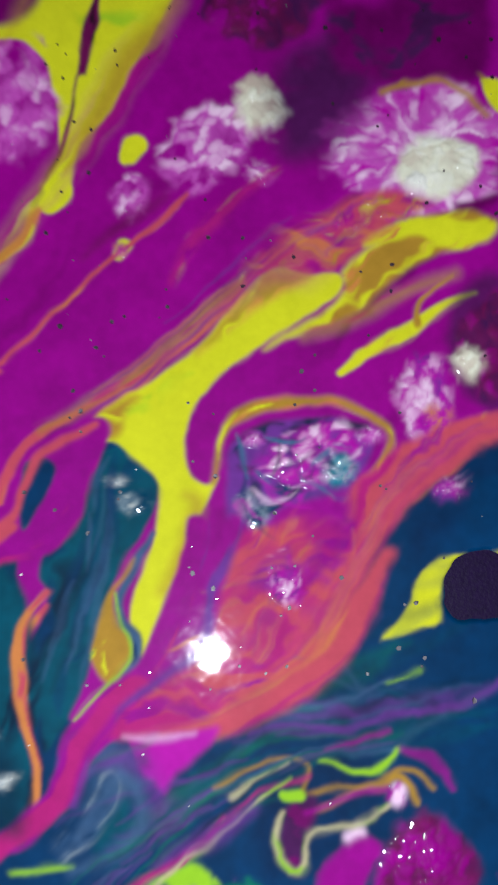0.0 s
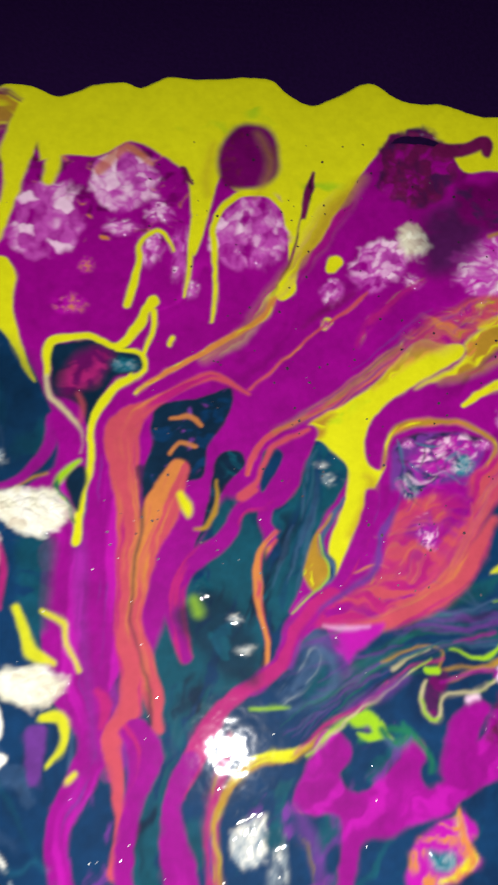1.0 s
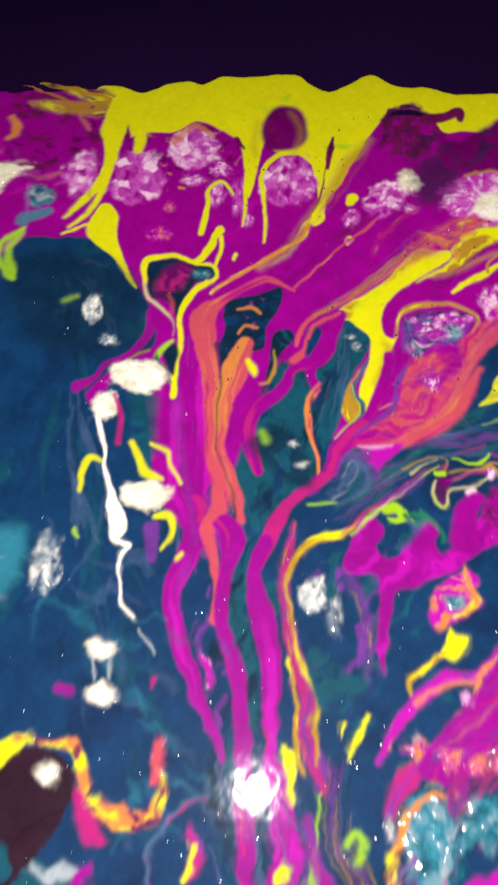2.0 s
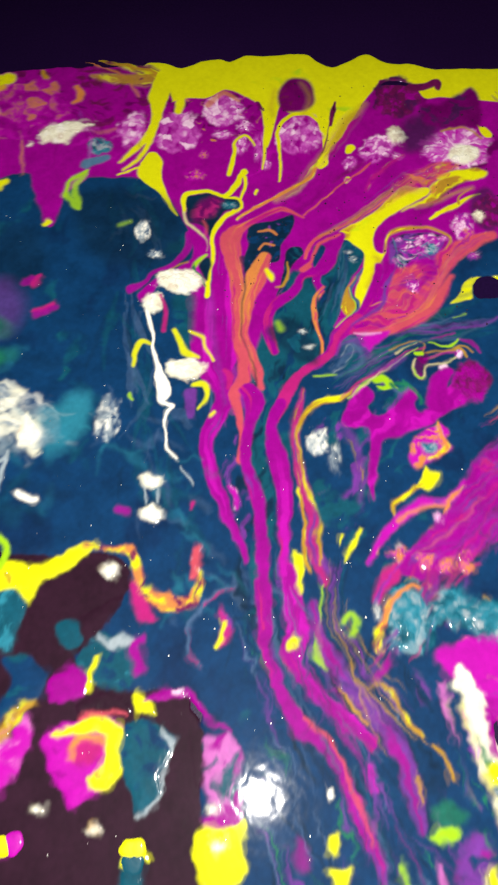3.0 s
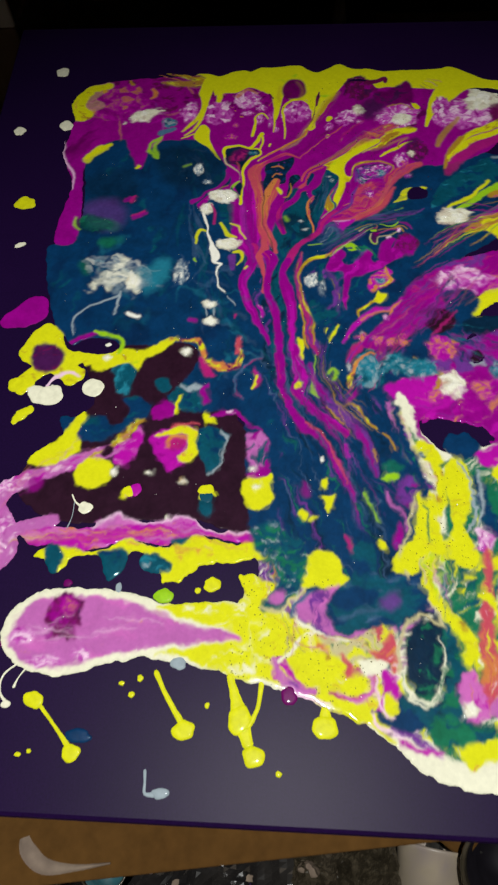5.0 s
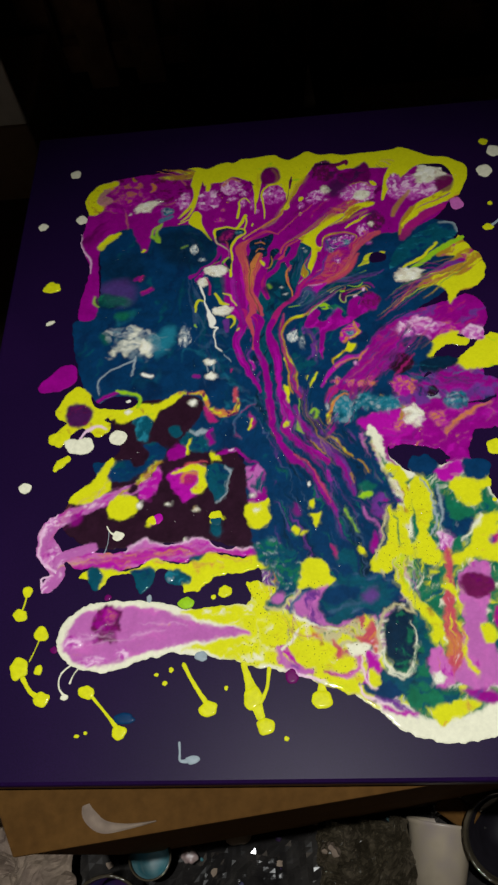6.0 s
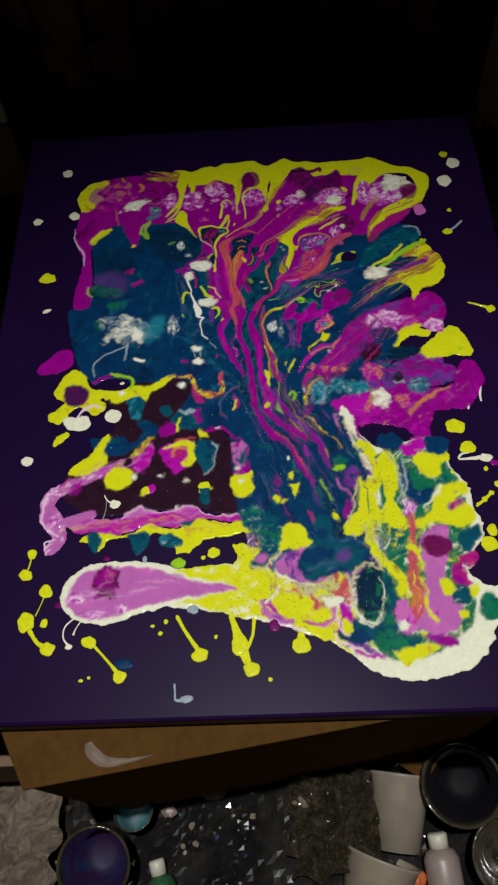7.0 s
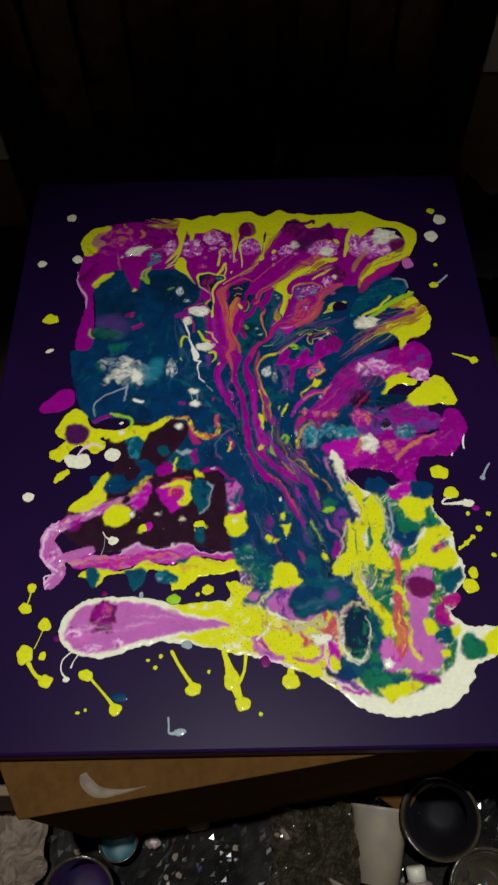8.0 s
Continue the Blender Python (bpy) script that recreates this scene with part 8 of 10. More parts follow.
pool("yellow_patch", YELLOW, [(-103, 182.3), (-97.9, 191.9), (-87.3, 193.4), (-80.8, 188.1), (-81.2, 180.3), (-87.1, 174.8), (-95.9, 174.2)], edge=0.5, wob=0.5)
pool("magenta_patch", HOT, [(-81.4, 191.1), (-76.9, 199.4), (-71, 208.7), (-66.7, 214.1), (-64.2, 208.4), (-66.1, 198.8), (-71.5, 190.1), (-77.2, 188.4)], edge=0.6, wob=0.8, streaks=[(PINK,0.2,2,4)])
stroke("ochre_vein", OCHRE, [(-94.1, 194.7, 2.25), (-84.1, 200.2, 2.7), (-76.8, 206.9, 3.62), (-70.3, 213.8, 4.09), (-66.8, 217.7, 2.73)], edge=0.7, wob=1.2, streaks=[(YELLOW,0.35,1.5,4),(PALE,0.0,1,3)])
stroke("maroon_dot", MAROON, [(-85.6, 197.1, 4.77), (-84.2, 198.8, 6.21)], edge=0.5)
pool("ring_patch", HOT, [(-60.3, 206.3), (-57.2, 211.3), (-47.9, 214.2), (-36.9, 215.8), (-29.9, 209.2), (-31.4, 197), (-40.1, 190.1), (-46.5, 185.2), (-51.5, 191.2), (-57.1, 197.3)], edge=0.5, wob=0.9, streaks=[(MAGENTA,0.15,3,4)], label="yellow and pink ring of paint")
stroke("rose_heart", ROSE, [(-46.6, 204.2, 8.57), (-42.9, 205.6, 9.53)], edge=1.6)
stroke("yellow_ring", YELLOW, [(-55.5, 209.9, 2.4), (-49.1, 210.8, 3.36), (-41, 213.7, 4.81), (-34.1, 208.4, 7.63), (-33.6, 199.6, 7.56), (-39.2, 194.3, 5.64), (-43, 194.5, 2.36)], edge=0.6, wob=1.0, streaks=[(ORANGE,0.0,1.5,4)])
stroke("orange_vein", ORANGE, [(-49.5, 201, 1.43), (-48.5, 206.4, 2.39), (-44.1, 209.7, 1.92), (-38.8, 207.7, 1.43)], edge=0.8, wob=1.2)
stroke("maroon_band", MAROON, [(-48.3, 217.5, 3.87), (-39.6, 221.9, 5.33), (-30.7, 219.1, 3.38)], edge=0.5)
stroke("rose_rim", CORAL, [(-47.3, 215.2, 1.93), (-39, 217.1, 1.69), (-30.5, 217.2, 0.96)], edge=0.6, wob=1.2)
stroke("magenta_bead", MAGENTA, [(-55.8, 224.3, 10.73), (-52.3, 226, 12.7)], edge=0.6)
stroke("yellow_fleck", YELLOW, [(-46, 224.4, 3.41), (-45.3, 229.4, 2.2), (-44.6, 235.6, 1.48)], edge=0.5, wob=1.0)
pool("teal_patch", TEAL, [(-30.8, 213.3), (-19.4, 214.5), (-13.3, 210.9), (-13.6, 203.7), (-17.3, 197.9), (-18.1, 190.6), (-24.5, 184.9), (-27.1, 192.3), (-30.7, 198.9), (-32.2, 203.9)], edge=0.5, wob=0.9, streaks=[(BLUE,0.2,3,5)], label="teal scalloped pool of paint")
stroke("ash_edge", ASH, [(-17.9, 213.7, 1.2), (-13, 207.4, 1.19), (-16.8, 197.5, 0.94), (-18.4, 189.7, 0.93), (-24.4, 184.4, 0.93)], edge=0.5, wob=1.3)
stroke("yellow_fleck", YELLOW, [(-28, 223.1, 2.42), (-25.2, 219.9, 5.3), (-21.7, 218.7, 2.41)], edge=0.5)
stroke("maroon_band", MAROON, [(-21.1, 219.9, 2.89), (-11.3, 218.1, 6.23), (-5, 207.9, 6.16), (-3.1, 196.5, 3.74)], edge=0.6, lift=0.05)
stroke("magenta_vein", MAGENTA, [(-28.5, 232.8, 3.92), (-30.3, 240.2, 4.44), (-28.4, 244.1, 1.98)], edge=1.0, wob=1.2)
stroke("magenta_vein", MAGENTA, [(-25, 222.1, 1.21), (-16.8, 225.2, 3.39), (-9.4, 224.2, 2.9), (-2.9, 217.9, 1.68), (5.8, 213.2, 1.19)], edge=0.6)
stroke("pale_bead", PALE, [(-14.4, 225.9, 1.45), (-12.7, 226, 1.94)], edge=0.4)
pool("pink_fleck", LILAC, [(-3.2, 210.3), (-0, 211.7), (7.2, 211), (10, 204.2), (8.1, 197.2), (12, 190.7), (5.3, 187), (0.3, 192.2)], edge=1.0, wob=1.0, streaks=[(TEAL,0.2,2.5,8),(MAGENTA,0.25,2.5,8)], turn=80)
pool("magenta_patch", MAGENTA, [(-1.6, 182.8), (2.2, 187.5), (8.6, 189.6), (12.1, 188.5), (10, 184.9), (2.7, 180.9)], edge=0.5)
cluster("pale_bead", "white", 2.0, 187.9, 2.08, 2.00, pale=0.9)
pool("yellow_patch", YELLOW, [(-3.4, 174.4), (-1.5, 181.9), (4.5, 181.9), (11.2, 185.6), (13.8, 183.8), (12.4, 176.5), (14.1, 171.3), (10.7, 164.7), (3.6, 163), (-1.2, 167.1)], edge=0.5, wob=0.7)
stroke("yellow_bead", YELLOW, [(-70.9, 169.6, 4.61), (-69.3, 171.2, 5.08)], edge=0.5)
stroke("magenta_bead", HOT, [(-67.5, 171.6, 5.08), (-65.1, 173, 4.62)], edge=0.5)
stroke("teal_bead", TEAL, [(-24.7, 169.2, 5.92), (-23.6, 163.5, 5.88), (-23.3, 160.4, 3.61)], edge=0.5)
stroke("yellow_bead", YELLOW, [(-26.5, 169.1, 1.82), (-25.5, 172.6, 2.74), (-21.9, 173.2, 2.74), (-19.3, 170.8, 1.6)], edge=0.4)
cluster("pale_bead", "white", -78.6, 185.0, 2.12, 2.49, pale=0.9)
cluster("pale_bead", "white", -44.4, 156.9, 1.81, 1.46, pale=0.9)
stroke("yellow_fleck", OCHRE, [(-38.9, 180.4, 2.32), (-38.1, 179.8, 2.78)], edge=0.5)
pool("pink_arm", HOT, [(-127.2, 151.4), (-113.1, 150.2), (-101.5, 150), (-87.8, 150.2), (-81.6, 154), (-75.7, 159.4), (-69.6, 157.3), (-58.8, 153.8), (-47.7, 156.2), (-34.3, 157.5), (-26.5, 152.9), (-13.2, 149.5), (2.5, 148.5), (13.4, 150), (13.7, 146), (2.8, 144.5), (-12.8, 145.4), (-24, 146.7), (-34.9, 144), (-47.7, 139.9), (-59.5, 143.5), (-72.6, 141.4), (-85.5, 137.7), (-103.9, 139.5), (-122.3, 140.3)], edge=0.5, wob=1.0, streaks=[(PINK,0.25,3,20),(ORANGE,0.1,2,14),(LILAC,0.15,3,16)], label="rippled hot pink arm of paint")
stroke("pale_rim", PALE, [(-87.7, 149.8, 1.13), (-80.6, 154.9, 1.36), (-74.5, 159.1, 1.6), (-67.1, 156.2, 1.13), (-56.4, 153.6, 1.35), (-45.4, 155.8, 1.35), (-34.2, 157.1, 1.35), (-24.6, 152, 1.56), (-10.9, 148.8, 1.55), (6.9, 148.4, 1.32)], edge=0.7, wob=1.2, amount=0.8)
stroke("pink_arm", LILAC, [(-132, 146.6, 10.41), (-121.6, 151.7, 8.7), (-108.8, 153.9, 6.96)], edge=0.6, wob=0.9, streaks=[(PALE,0.1,2,6)])
pool("yellow_arm", YELLOW, [(-118.5, 133.5), (-106.2, 139.3), (-94.6, 138.1), (-83, 136.3), (-72.6, 141), (-64.1, 144.4), (-56.9, 141.7), (-47.6, 139.1), (-34.7, 142.8), (-28.1, 146.8), (-19.4, 145.2), (-3.8, 143.2), (7.3, 143), (12.1, 136.4), (-0.8, 133.6), (-15.8, 131.5), (-25.9, 127.9), (-33.2, 121.6), (-45.5, 120.4), (-41.6, 130.8), (-49.2, 134.6), (-56, 135.7), (-62.8, 136.4), (-68.6, 130.5), (-77.9, 133.2), (-89.4, 134.4), (-102.3, 131.6)], edge=0.5, wob=0.9, streaks=[(ORANGE,-0.05,3,9)], label="ragged yellow arm of paint")
pool("teal_patch", TEAL, [(-80.2, 135.7), (-72.1, 138.2), (-65.7, 137.4), (-64.5, 133.1), (-69, 122.6), (-75.2, 120.3), (-78.2, 128.2)], edge=0.5, wob=0.8, streaks=[(BLUE,0.15,3,6)])
pool("teal_patch", TEAL, [(-58.3, 133.2), (-49.9, 136.5), (-41.2, 131.2), (-41, 125.7), (-50, 124.7), (-57.2, 128.5)], edge=0.5, wob=0.6, streaks=[(CYAN,0.1,3,5)])
cluster("frost_knot", "foam", -53.9, 130.3, 2.19, 1.77, pale=0.9)
stroke("teal_patch", TEAL, [(-107.4, 135.5, 9.42), (-104.8, 129.6, 11.06), (-105.4, 126.5, 5.95)], edge=0.6)
stroke("yellow_vein", YELLOW, [(-98.9, 136.1, 3.42), (-99.7, 129.4, 2.98), (-101.9, 125, 1.27)], edge=0.5)
stroke("teal_vein", TEAL, [(-40.3, 142.4, 2.66), (-34.9, 144, 3.99), (-30.6, 145.9, 1.78)], edge=0.9)
pool("foam_fringe", TEAL, [(2.4, 148.7), (10.8, 155.4), (17.4, 156.8), (18.1, 144.7), (12.1, 136.4), (5.3, 139.9)], edge=1.2, wob=1.4, streaks=[(ASH,0.2,2,4),(GREEN,0.2,2,4)])
pool("cream_tongue", CREAM, [(-126.8, 84.9), (-125.3, 101.2), (-111.4, 112.4), (-89.3, 115.9), (-63.3, 114), (-37.2, 108.1), (-3, 110), (5.5, 95), (5.3, 71.3), (-32.2, 80.4), (-61.4, 78.1), (-85.8, 69.9), (-102.3, 69.4), (-118.7, 75.5)], wob=0.3, lift=0.9, label='cream-edged tongue of paint')
pool("pink_tongue", LILAC, [(-122.8, 86.5), (-118.9, 102), (-104.7, 110), (-76, 111.6), (-50, 105.7), (-28.4, 98.3), (-2.1, 94.3), (-2.1, 90.8), (-28.2, 87.5), (-53.3, 83.8), (-74, 79.2), (-90.2, 73.3), (-106.8, 73.2), (-118.3, 79.7)], wob=0.3, edge=0.9, streaks=[(PINK,0.2,5,20),(ORANGE,-0.12,2,9)], label='smooth pink tongue of paint')
pool("yellow_mass", YELLOW, [(-45.8, 107), (-3, 109.1), (5.5, 95), (5.3, 71.3), (-32.3, 81.7), (-44.8, 81.9), (-26.1, 86.6), (-3, 90.4), (-3, 94.7), (-26.4, 100)], wob=0.4, edge=0.7, streaks=[(CREAM,0.1,2,12)])
cluster("berry_knot", "berry", -94.9, 100.6, 10.24, 12.98, 0, pale=0.8, label='wine-red curdled knot')
cluster("ember_knot", "embers", -92.8, 105.8, 4.29, 6.15, 0, amount=0.6)
cluster("pearl_knot", "pearl", -82.4, 80.2, 5.03, 3.36, 0, pale=0.8)
cluster("pearl_knot", "pearl", -115.9, 89.0, 7.61, 4.28, 0, pale=0.7)
cluster("pearl_knot", "pearl", -102.9, 76.0, 9.19, 2.93, 0, pale=0.7)
pool("magenta_smear", MAGENTA, [(-168.2, 289.7), (-158.6, 300.8), (-149.5, 309.7), (-139.2, 308.2), (-136.8, 294.2), (-147, 286.8), (-161.5, 283.6)], wob=0.3, edge=0.9, lift=0.1)
flow([(-136.7, 133.8, 18.03), (-141.7, 157.4, 18.59), (-126.5, 184.1, 19.22), (-95.3, 196.1, 19.5), (-66, 211, 14.89)], 0.9, 40, [HOT, PINK, ORANGE, MAGENTA], 42, wide=(0.2, 0.8), amount=0.5, edge=0.5, part_of=(0.04, 0.2))
flow([(-133, 141, 11.37), (-96.7, 146.5, 14.23), (-62.4, 146.2, 16.95), (-31.4, 147.1, 16.87), (2.6, 142.6, 11.09)], 0.9, 60, [ORANGE, YELLOW, HOT, CORAL], 43, wide=(0.2, 0.8), amount=0.5, edge=0.5, part_of=(0.04, 0.2))
flow([(-112.9, 93.2, 21.34), (-79.2, 94.6, 25.65), (-36.8, 93.7, 17.07)], 0.8, 14, [PINK, LILAC, PALE], 44, wide=(0.5, 1.6), amount=0.4)
cluster("foam_knot", "foam", 68.5, 257.4, 8.35, 10.60, 0, pale=0.45, ragged=0.6)
cluster("foam_knot", "foam", 85.7, 261.0, 9.82, 5.61, 0, pale=0.45, ragged=0.6)
cluster("foam_knot", "foam", 100.2, 256.7, 9.74, 6.55, 0, pale=0.45, ragged=0.6)
cluster("ember_knot", "embers", 83.5, 276.5, 3.00, 2.65, 0, pale=0.9, ragged=0.6)
cluster("ember_knot", "embers", 91.0, 275.6, 2.99, 2.64, 0, pale=0.9, ragged=0.6)
cluster("ember_knot", "embers", 76.1, 277.4, 3.01, 2.65, 0, pale=0.9, ragged=0.6)
cluster("ember_knot", "embers", 66.0, 280.1, 3.02, 2.67, 0, pale=0.9, ragged=0.6)
stroke("orange_vein", ORANGE, [(57.5, 249.2, 1.98), (60.6, 257, 2.51), (66, 265, 2.03), (72.2, 268, 1.53)], wob=1.2, edge=0.5, streaks=[(YELLOW,0.2,1,4)])
cluster("pale_bead", "white", -93.2, 262.6, 2.31, 1.87, 0, pale=0.9)
cluster("pale_bead", "white", -58.7, 184.0, 2.11, 1.56, 0, pale=0.9)
cluster("pale_bead", "white", 4.8, 177.1, 2.28, 1.73, 0, pale=0.9)
cluster("pale_bead", "white", -38.2, 179.8, 1.85, 1.32, 0, pale=0.9)


def swirl():
    """Feathers the laid paint: fine eddies, gentle in the smooth pours above and strong in the mixed paint below."""
    global colour, height, owner
    low = smooth(330, 210, YY) * 0.75 + smooth(70, 110, XX) * smooth(450, 420, YY) * 0.5
    calm = smooth(-70, -40, XX) * smooth(345, 365, YY)
    amount = 0.32 + 0.9 * np.clip(low, 0, 1) + 0.3 * (1 - calm)
    ux = amount * (1.5 * cloud(XX / 5, YY / 5, 71, 2) + 0.4 * cloud(XX / 1.7, YY / 1.7, 72, 2))
    uy = amount * (1.5 * cloud(XX / 5, YY / 5, 73, 2) + 0.4 * cloud(XX / 1.7, YY / 1.7, 74, 2))

    def take(a, vx, vy):
        sx = np.interp(XX + vx, GX, np.arange(len(GX)))
        sy = np.interp(YY + vy, GY, np.arange(len(GY)))
        if a.dtype == np.int16:
            return a[np.rint(sy).astype(int), np.rint(sx).astype(int)]
        x0, y0 = np.minimum(sx.astype(int), len(GX) - 2), np.minimum(sy.astype(int), len(GY) - 2)
        wx, wy = (sx - x0).astype(np.float32), (sy - y0).astype(np.float32)
        if a.ndim == 3:
            wx, wy = wx[..., None], wy[..., None]
        return (a[y0, x0] * (1 - wx) + a[y0, x0 + 1] * wx) * (1 - wy) + (a[y0 + 1, x0] * (1 - wx) + a[y0 + 1, x0 + 1] * wx) * wy

    wet = (height > -0.1).astype(np.float32)[..., None]
    bled = take(colour * wet, ux, uy)
    share = take(wet, ux, uy)
    for k, reach in enumerate((0.7, 1.0, 1.5, 2.2)):      # neighbouring colours bleed into one another
        vx = ux + reach * (0.05 + 0.9 * amount) * 1.7 * cloud(XX / (2.5 + k), YY / (2.5 + k), 91 + 3 * k, 2)
        vy = uy + reach * (0.05 + 0.9 * amount) * 1.7 * cloud(XX / (2.5 + k), YY / (2.5 + k), 92 + 3 * k, 2)
        bled = bled + 0.30 * take(colour * wet, vx, vy)
        share = share + 0.30 * take(wet, vx, vy)
    colour = np.where(share > 0.05, bled / np.maximum(share, 0.05), take(colour, ux, uy))
    dark = 1 - np.clip(colour.max(-1) * 1.6, 0, 0.85)
    tone = 1 + dark * (0.34 * cloud(XX / 7, YY / 7, 81, 3) + 0.2 * cloud(XX / 1.6, YY / 1.6, 82, 2))      # uneven pigment load
    colour = colour * tone[..., None]
    height, owner = take(height, ux, uy), take(owner, ux, uy)


swirl()


def pieces(mask):
    """The connected patches of a mask, each as its rows and columns."""
    edge = np.diff(np.pad(mask, ((0, 0), (1, 1))).astype(np.int8), axis=1)
    row, lo = np.nonzero(edge == 1)
    hi = np.nonzero(edge == -1)[1]
    root = list(range(len(row)))

    def top(k):
        while root[k] != k:
            root[k] = root[root[k]]
            k = root[k]
        return k

    first = {}
    for k, r in enumerate(row.tolist()):
        first.setdefault(r, k)
    low, high, rows = lo.tolist(), hi.tolist(), row.tolist()
    for k in range(len(rows)):
        j = first.get(rows[k] - 1)
        while j is not None and j < len(rows) and rows[j] == rows[k] - 1 and low[j] < high[k]:
            if high[j] > low[k]:
                root[top(k)] = top(j)
            j += 1
    groups = {}
    for k in range(len(rows)):
        groups.setdefault(top(k), []).append(k)
    for members in groups.values():
        yield (np.concatenate([np.full(high[k] - low[k], rows[k]) for k in members]), np.concatenate([np.arange(low[k], high[k]) for k in members]))


def build_paint():
    """Turns the laid paint into one sheet of relief, cut into its runs, pools and clusters."""
    z = height.copy()
    for _ in range(1):
        q = np.pad(z, 1, mode="edge")
        z = (q[:-2, 1:-1] + q[2:, 1:-1] + q[1:-1, :-2] + q[1:-1, 2:] + 4 * q[1:-1, 1:-1]) / 8
    gy, gx = np.gradient(z, GY, GX)
    normal = np.stack([-gx, -gy, np.ones_like(z)], -1)
    normal /= np.linalg.norm(normal, axis=-1, keepdims=True)
    place = np.stack([XX / 1000, YY / 1000, TOP + z / 1000], -1)
    ok = np.maximum.reduce([z[:-1, :-1], z[1:, :-1], z[:-1, 1:], z[1:, 1:]]) > -0.05
    own = np.maximum.reduce([owner[:-1, :-1], owner[1:, :-1], owner[:-1, 1:], owner[1:, 1:]])
    own = np.where(owner[:-1, :-1] >= 0, owner[:-1, :-1], np.maximum(own, 0))
    number = np.arange(z.size).reshape(z.shape)
    made = []
    rest = ok & (own == 0)
    for i, (name, label) in enumerate(PARTS[1:], 1):
        found = sorted(pieces(ok & (own == i)), key=lambda q: -len(q[0]))
        for n, (r, c) in enumerate(found):
            if len(r) >= (90 if n else 12):
                made.append((name, label, r, c))
            else:
                rest[r, c] = True
    made.append((*PARTS[0], *np.nonzero(rest)))
    for name, label, r, c in made:
        quad = np.stack([number[r, c], number[r, c + 1], number[r + 1, c + 1], number[r + 1, c]], -1)
        used, index = np.unique(quad, return_inverse=True)
        index = index.reshape(-1)
        me = bpy.data.meshes.new(name)
        me.vertices.add(len(used))
        me.vertices.foreach_set("co", place.reshape(-1, 3)[used].astype(np.float32).ravel())
        me.loops.add(len(index))
        me.loops.foreach_set("vertex_index", index.astype(np.int32))
        me.polygons.add(len(r))
        me.polygons.foreach_set("loop_start", np.arange(0, len(index), 4, dtype=np.int32))
        me.update(calc_edges=True)
        tone = np.ones((len(used), 4), np.float32)
        tone[:, :3] = np.clip(colour.reshape(-1, 3)[used], 0, 1)
        me.attributes.new("pigment", "FLOAT_COLOR", "POINT").data.foreach_set("color", tone.ravel())
        me.shade_smooth()
        me.normals_split_custom_set_from_vertices(normal.reshape(-1, 3)[used].tolist())
        me.materials.append(M_PAINT)
        ob = new(name, me)
        ob.parent = painting
        if label:
            ob["label"] = label
        if name == "paint_film":
            ob["kind"] = "stuff"


build_paint()

# ---- drops and trails thrown over the bare canvas ----
PAINTS = {}


def plain(pigment):
    if pigment not in PAINTS:
        PAINTS[pigment] = material("acrylic_drop", pigment, rough=0.4, coat=0.25, grain=0.14, grain_size=300, bump=0.1, bump_size=400, gloss=0.06)
    return PAINTS[pigment]


def drop(name, pigment, x, y, rx, ry, turn=0.0, label="", tall=0.55, wob=0.14):
    """A flat bead of paint with an uneven round outline."""
    bm = bmesh.new()
    seed = int(abs(x * 7 + y * 13)) % 997
    c, s = math.cos(radians(turn)), math.sin(radians(turn))
    rings = []
    prof = ((1.0, -0.2), (0.97, 0.35), (0.86, 0.75), (0.62, 0.95), (0.3, 1.0))
    n = 28
    for k, h in prof:
        ring = []
        for i in range(n):
            a = 2 * math.pi * i / n
            w = 1 + wob * 2 * noise.noise((math.cos(a) * 1.3 + seed, math.sin(a) * 1.3, seed * 0.37))
            u, v = rx * k * w * math.cos(a), ry * k * w * math.sin(a)
            ring.append(bm.verts.new(((x + c * u - s * v) / 1000, (y + s * u + c * v) / 1000, TOP + h * tall / 1000)))
        rings.append(ring)
    top = bm.verts.new((x / 1000, y / 1000, TOP + 1.02 * tall / 1000))
    for a, b in zip(rings, rings[1:]):
        for i in range(n):
            bm.faces.new((a[i], a[(i + 1) % n], b[(i + 1) % n], b[i]))
    for i in range(n):
        bm.faces.new((rings[-1][i], rings[-1][(i + 1) % n], top))
    return part(name, bm, plain(pigment), painting, label)


def trail(name, pigment, line, label="", tall=0.5):
    """A thin run of paint with a rounded top."""
    p = curve(line, False, 6)
    bm = bmesh.new()
    rows = []
    for i, (x, y, w) in enumerate(p):
        a, b = p[max(i - 1, 0)], p[min(i + 1, len(p) - 1)]
        t = Vector((b[0] - a[0], b[1] - a[1])).normalized()
        row = []
        for k in range(7):
            q = k / 6 * 2 - 1
            w2 = w / 2 * (1 + 0.25 * noise.noise((x * 0.3, y * 0.3, q)))
            if i in (0, len(p) - 1):
                w2 *= 0.45
            h = math.sqrt(max(0, 1 - q * q)) * min(tall, 0.5 * w) - 0.15
            row.append(bm.verts.new(((x - t.y * q * w2) / 1000, (y + t.x * q * w2) / 1000, TOP + h / 1000)))
        rows.append(row)
    for a, b in zip(rows, rows[1:]):
        for k in range(6):
            bm.faces.new((a[k], b[k], b[k + 1], a[k + 1]))
    for row in (rows[0], rows[-1]):
        bm.faces.new(row)
    bmesh.ops.recalc_face_normals(bm, faces=bm.faces)
    return part(name, bm, plain(pigment), painting, label)


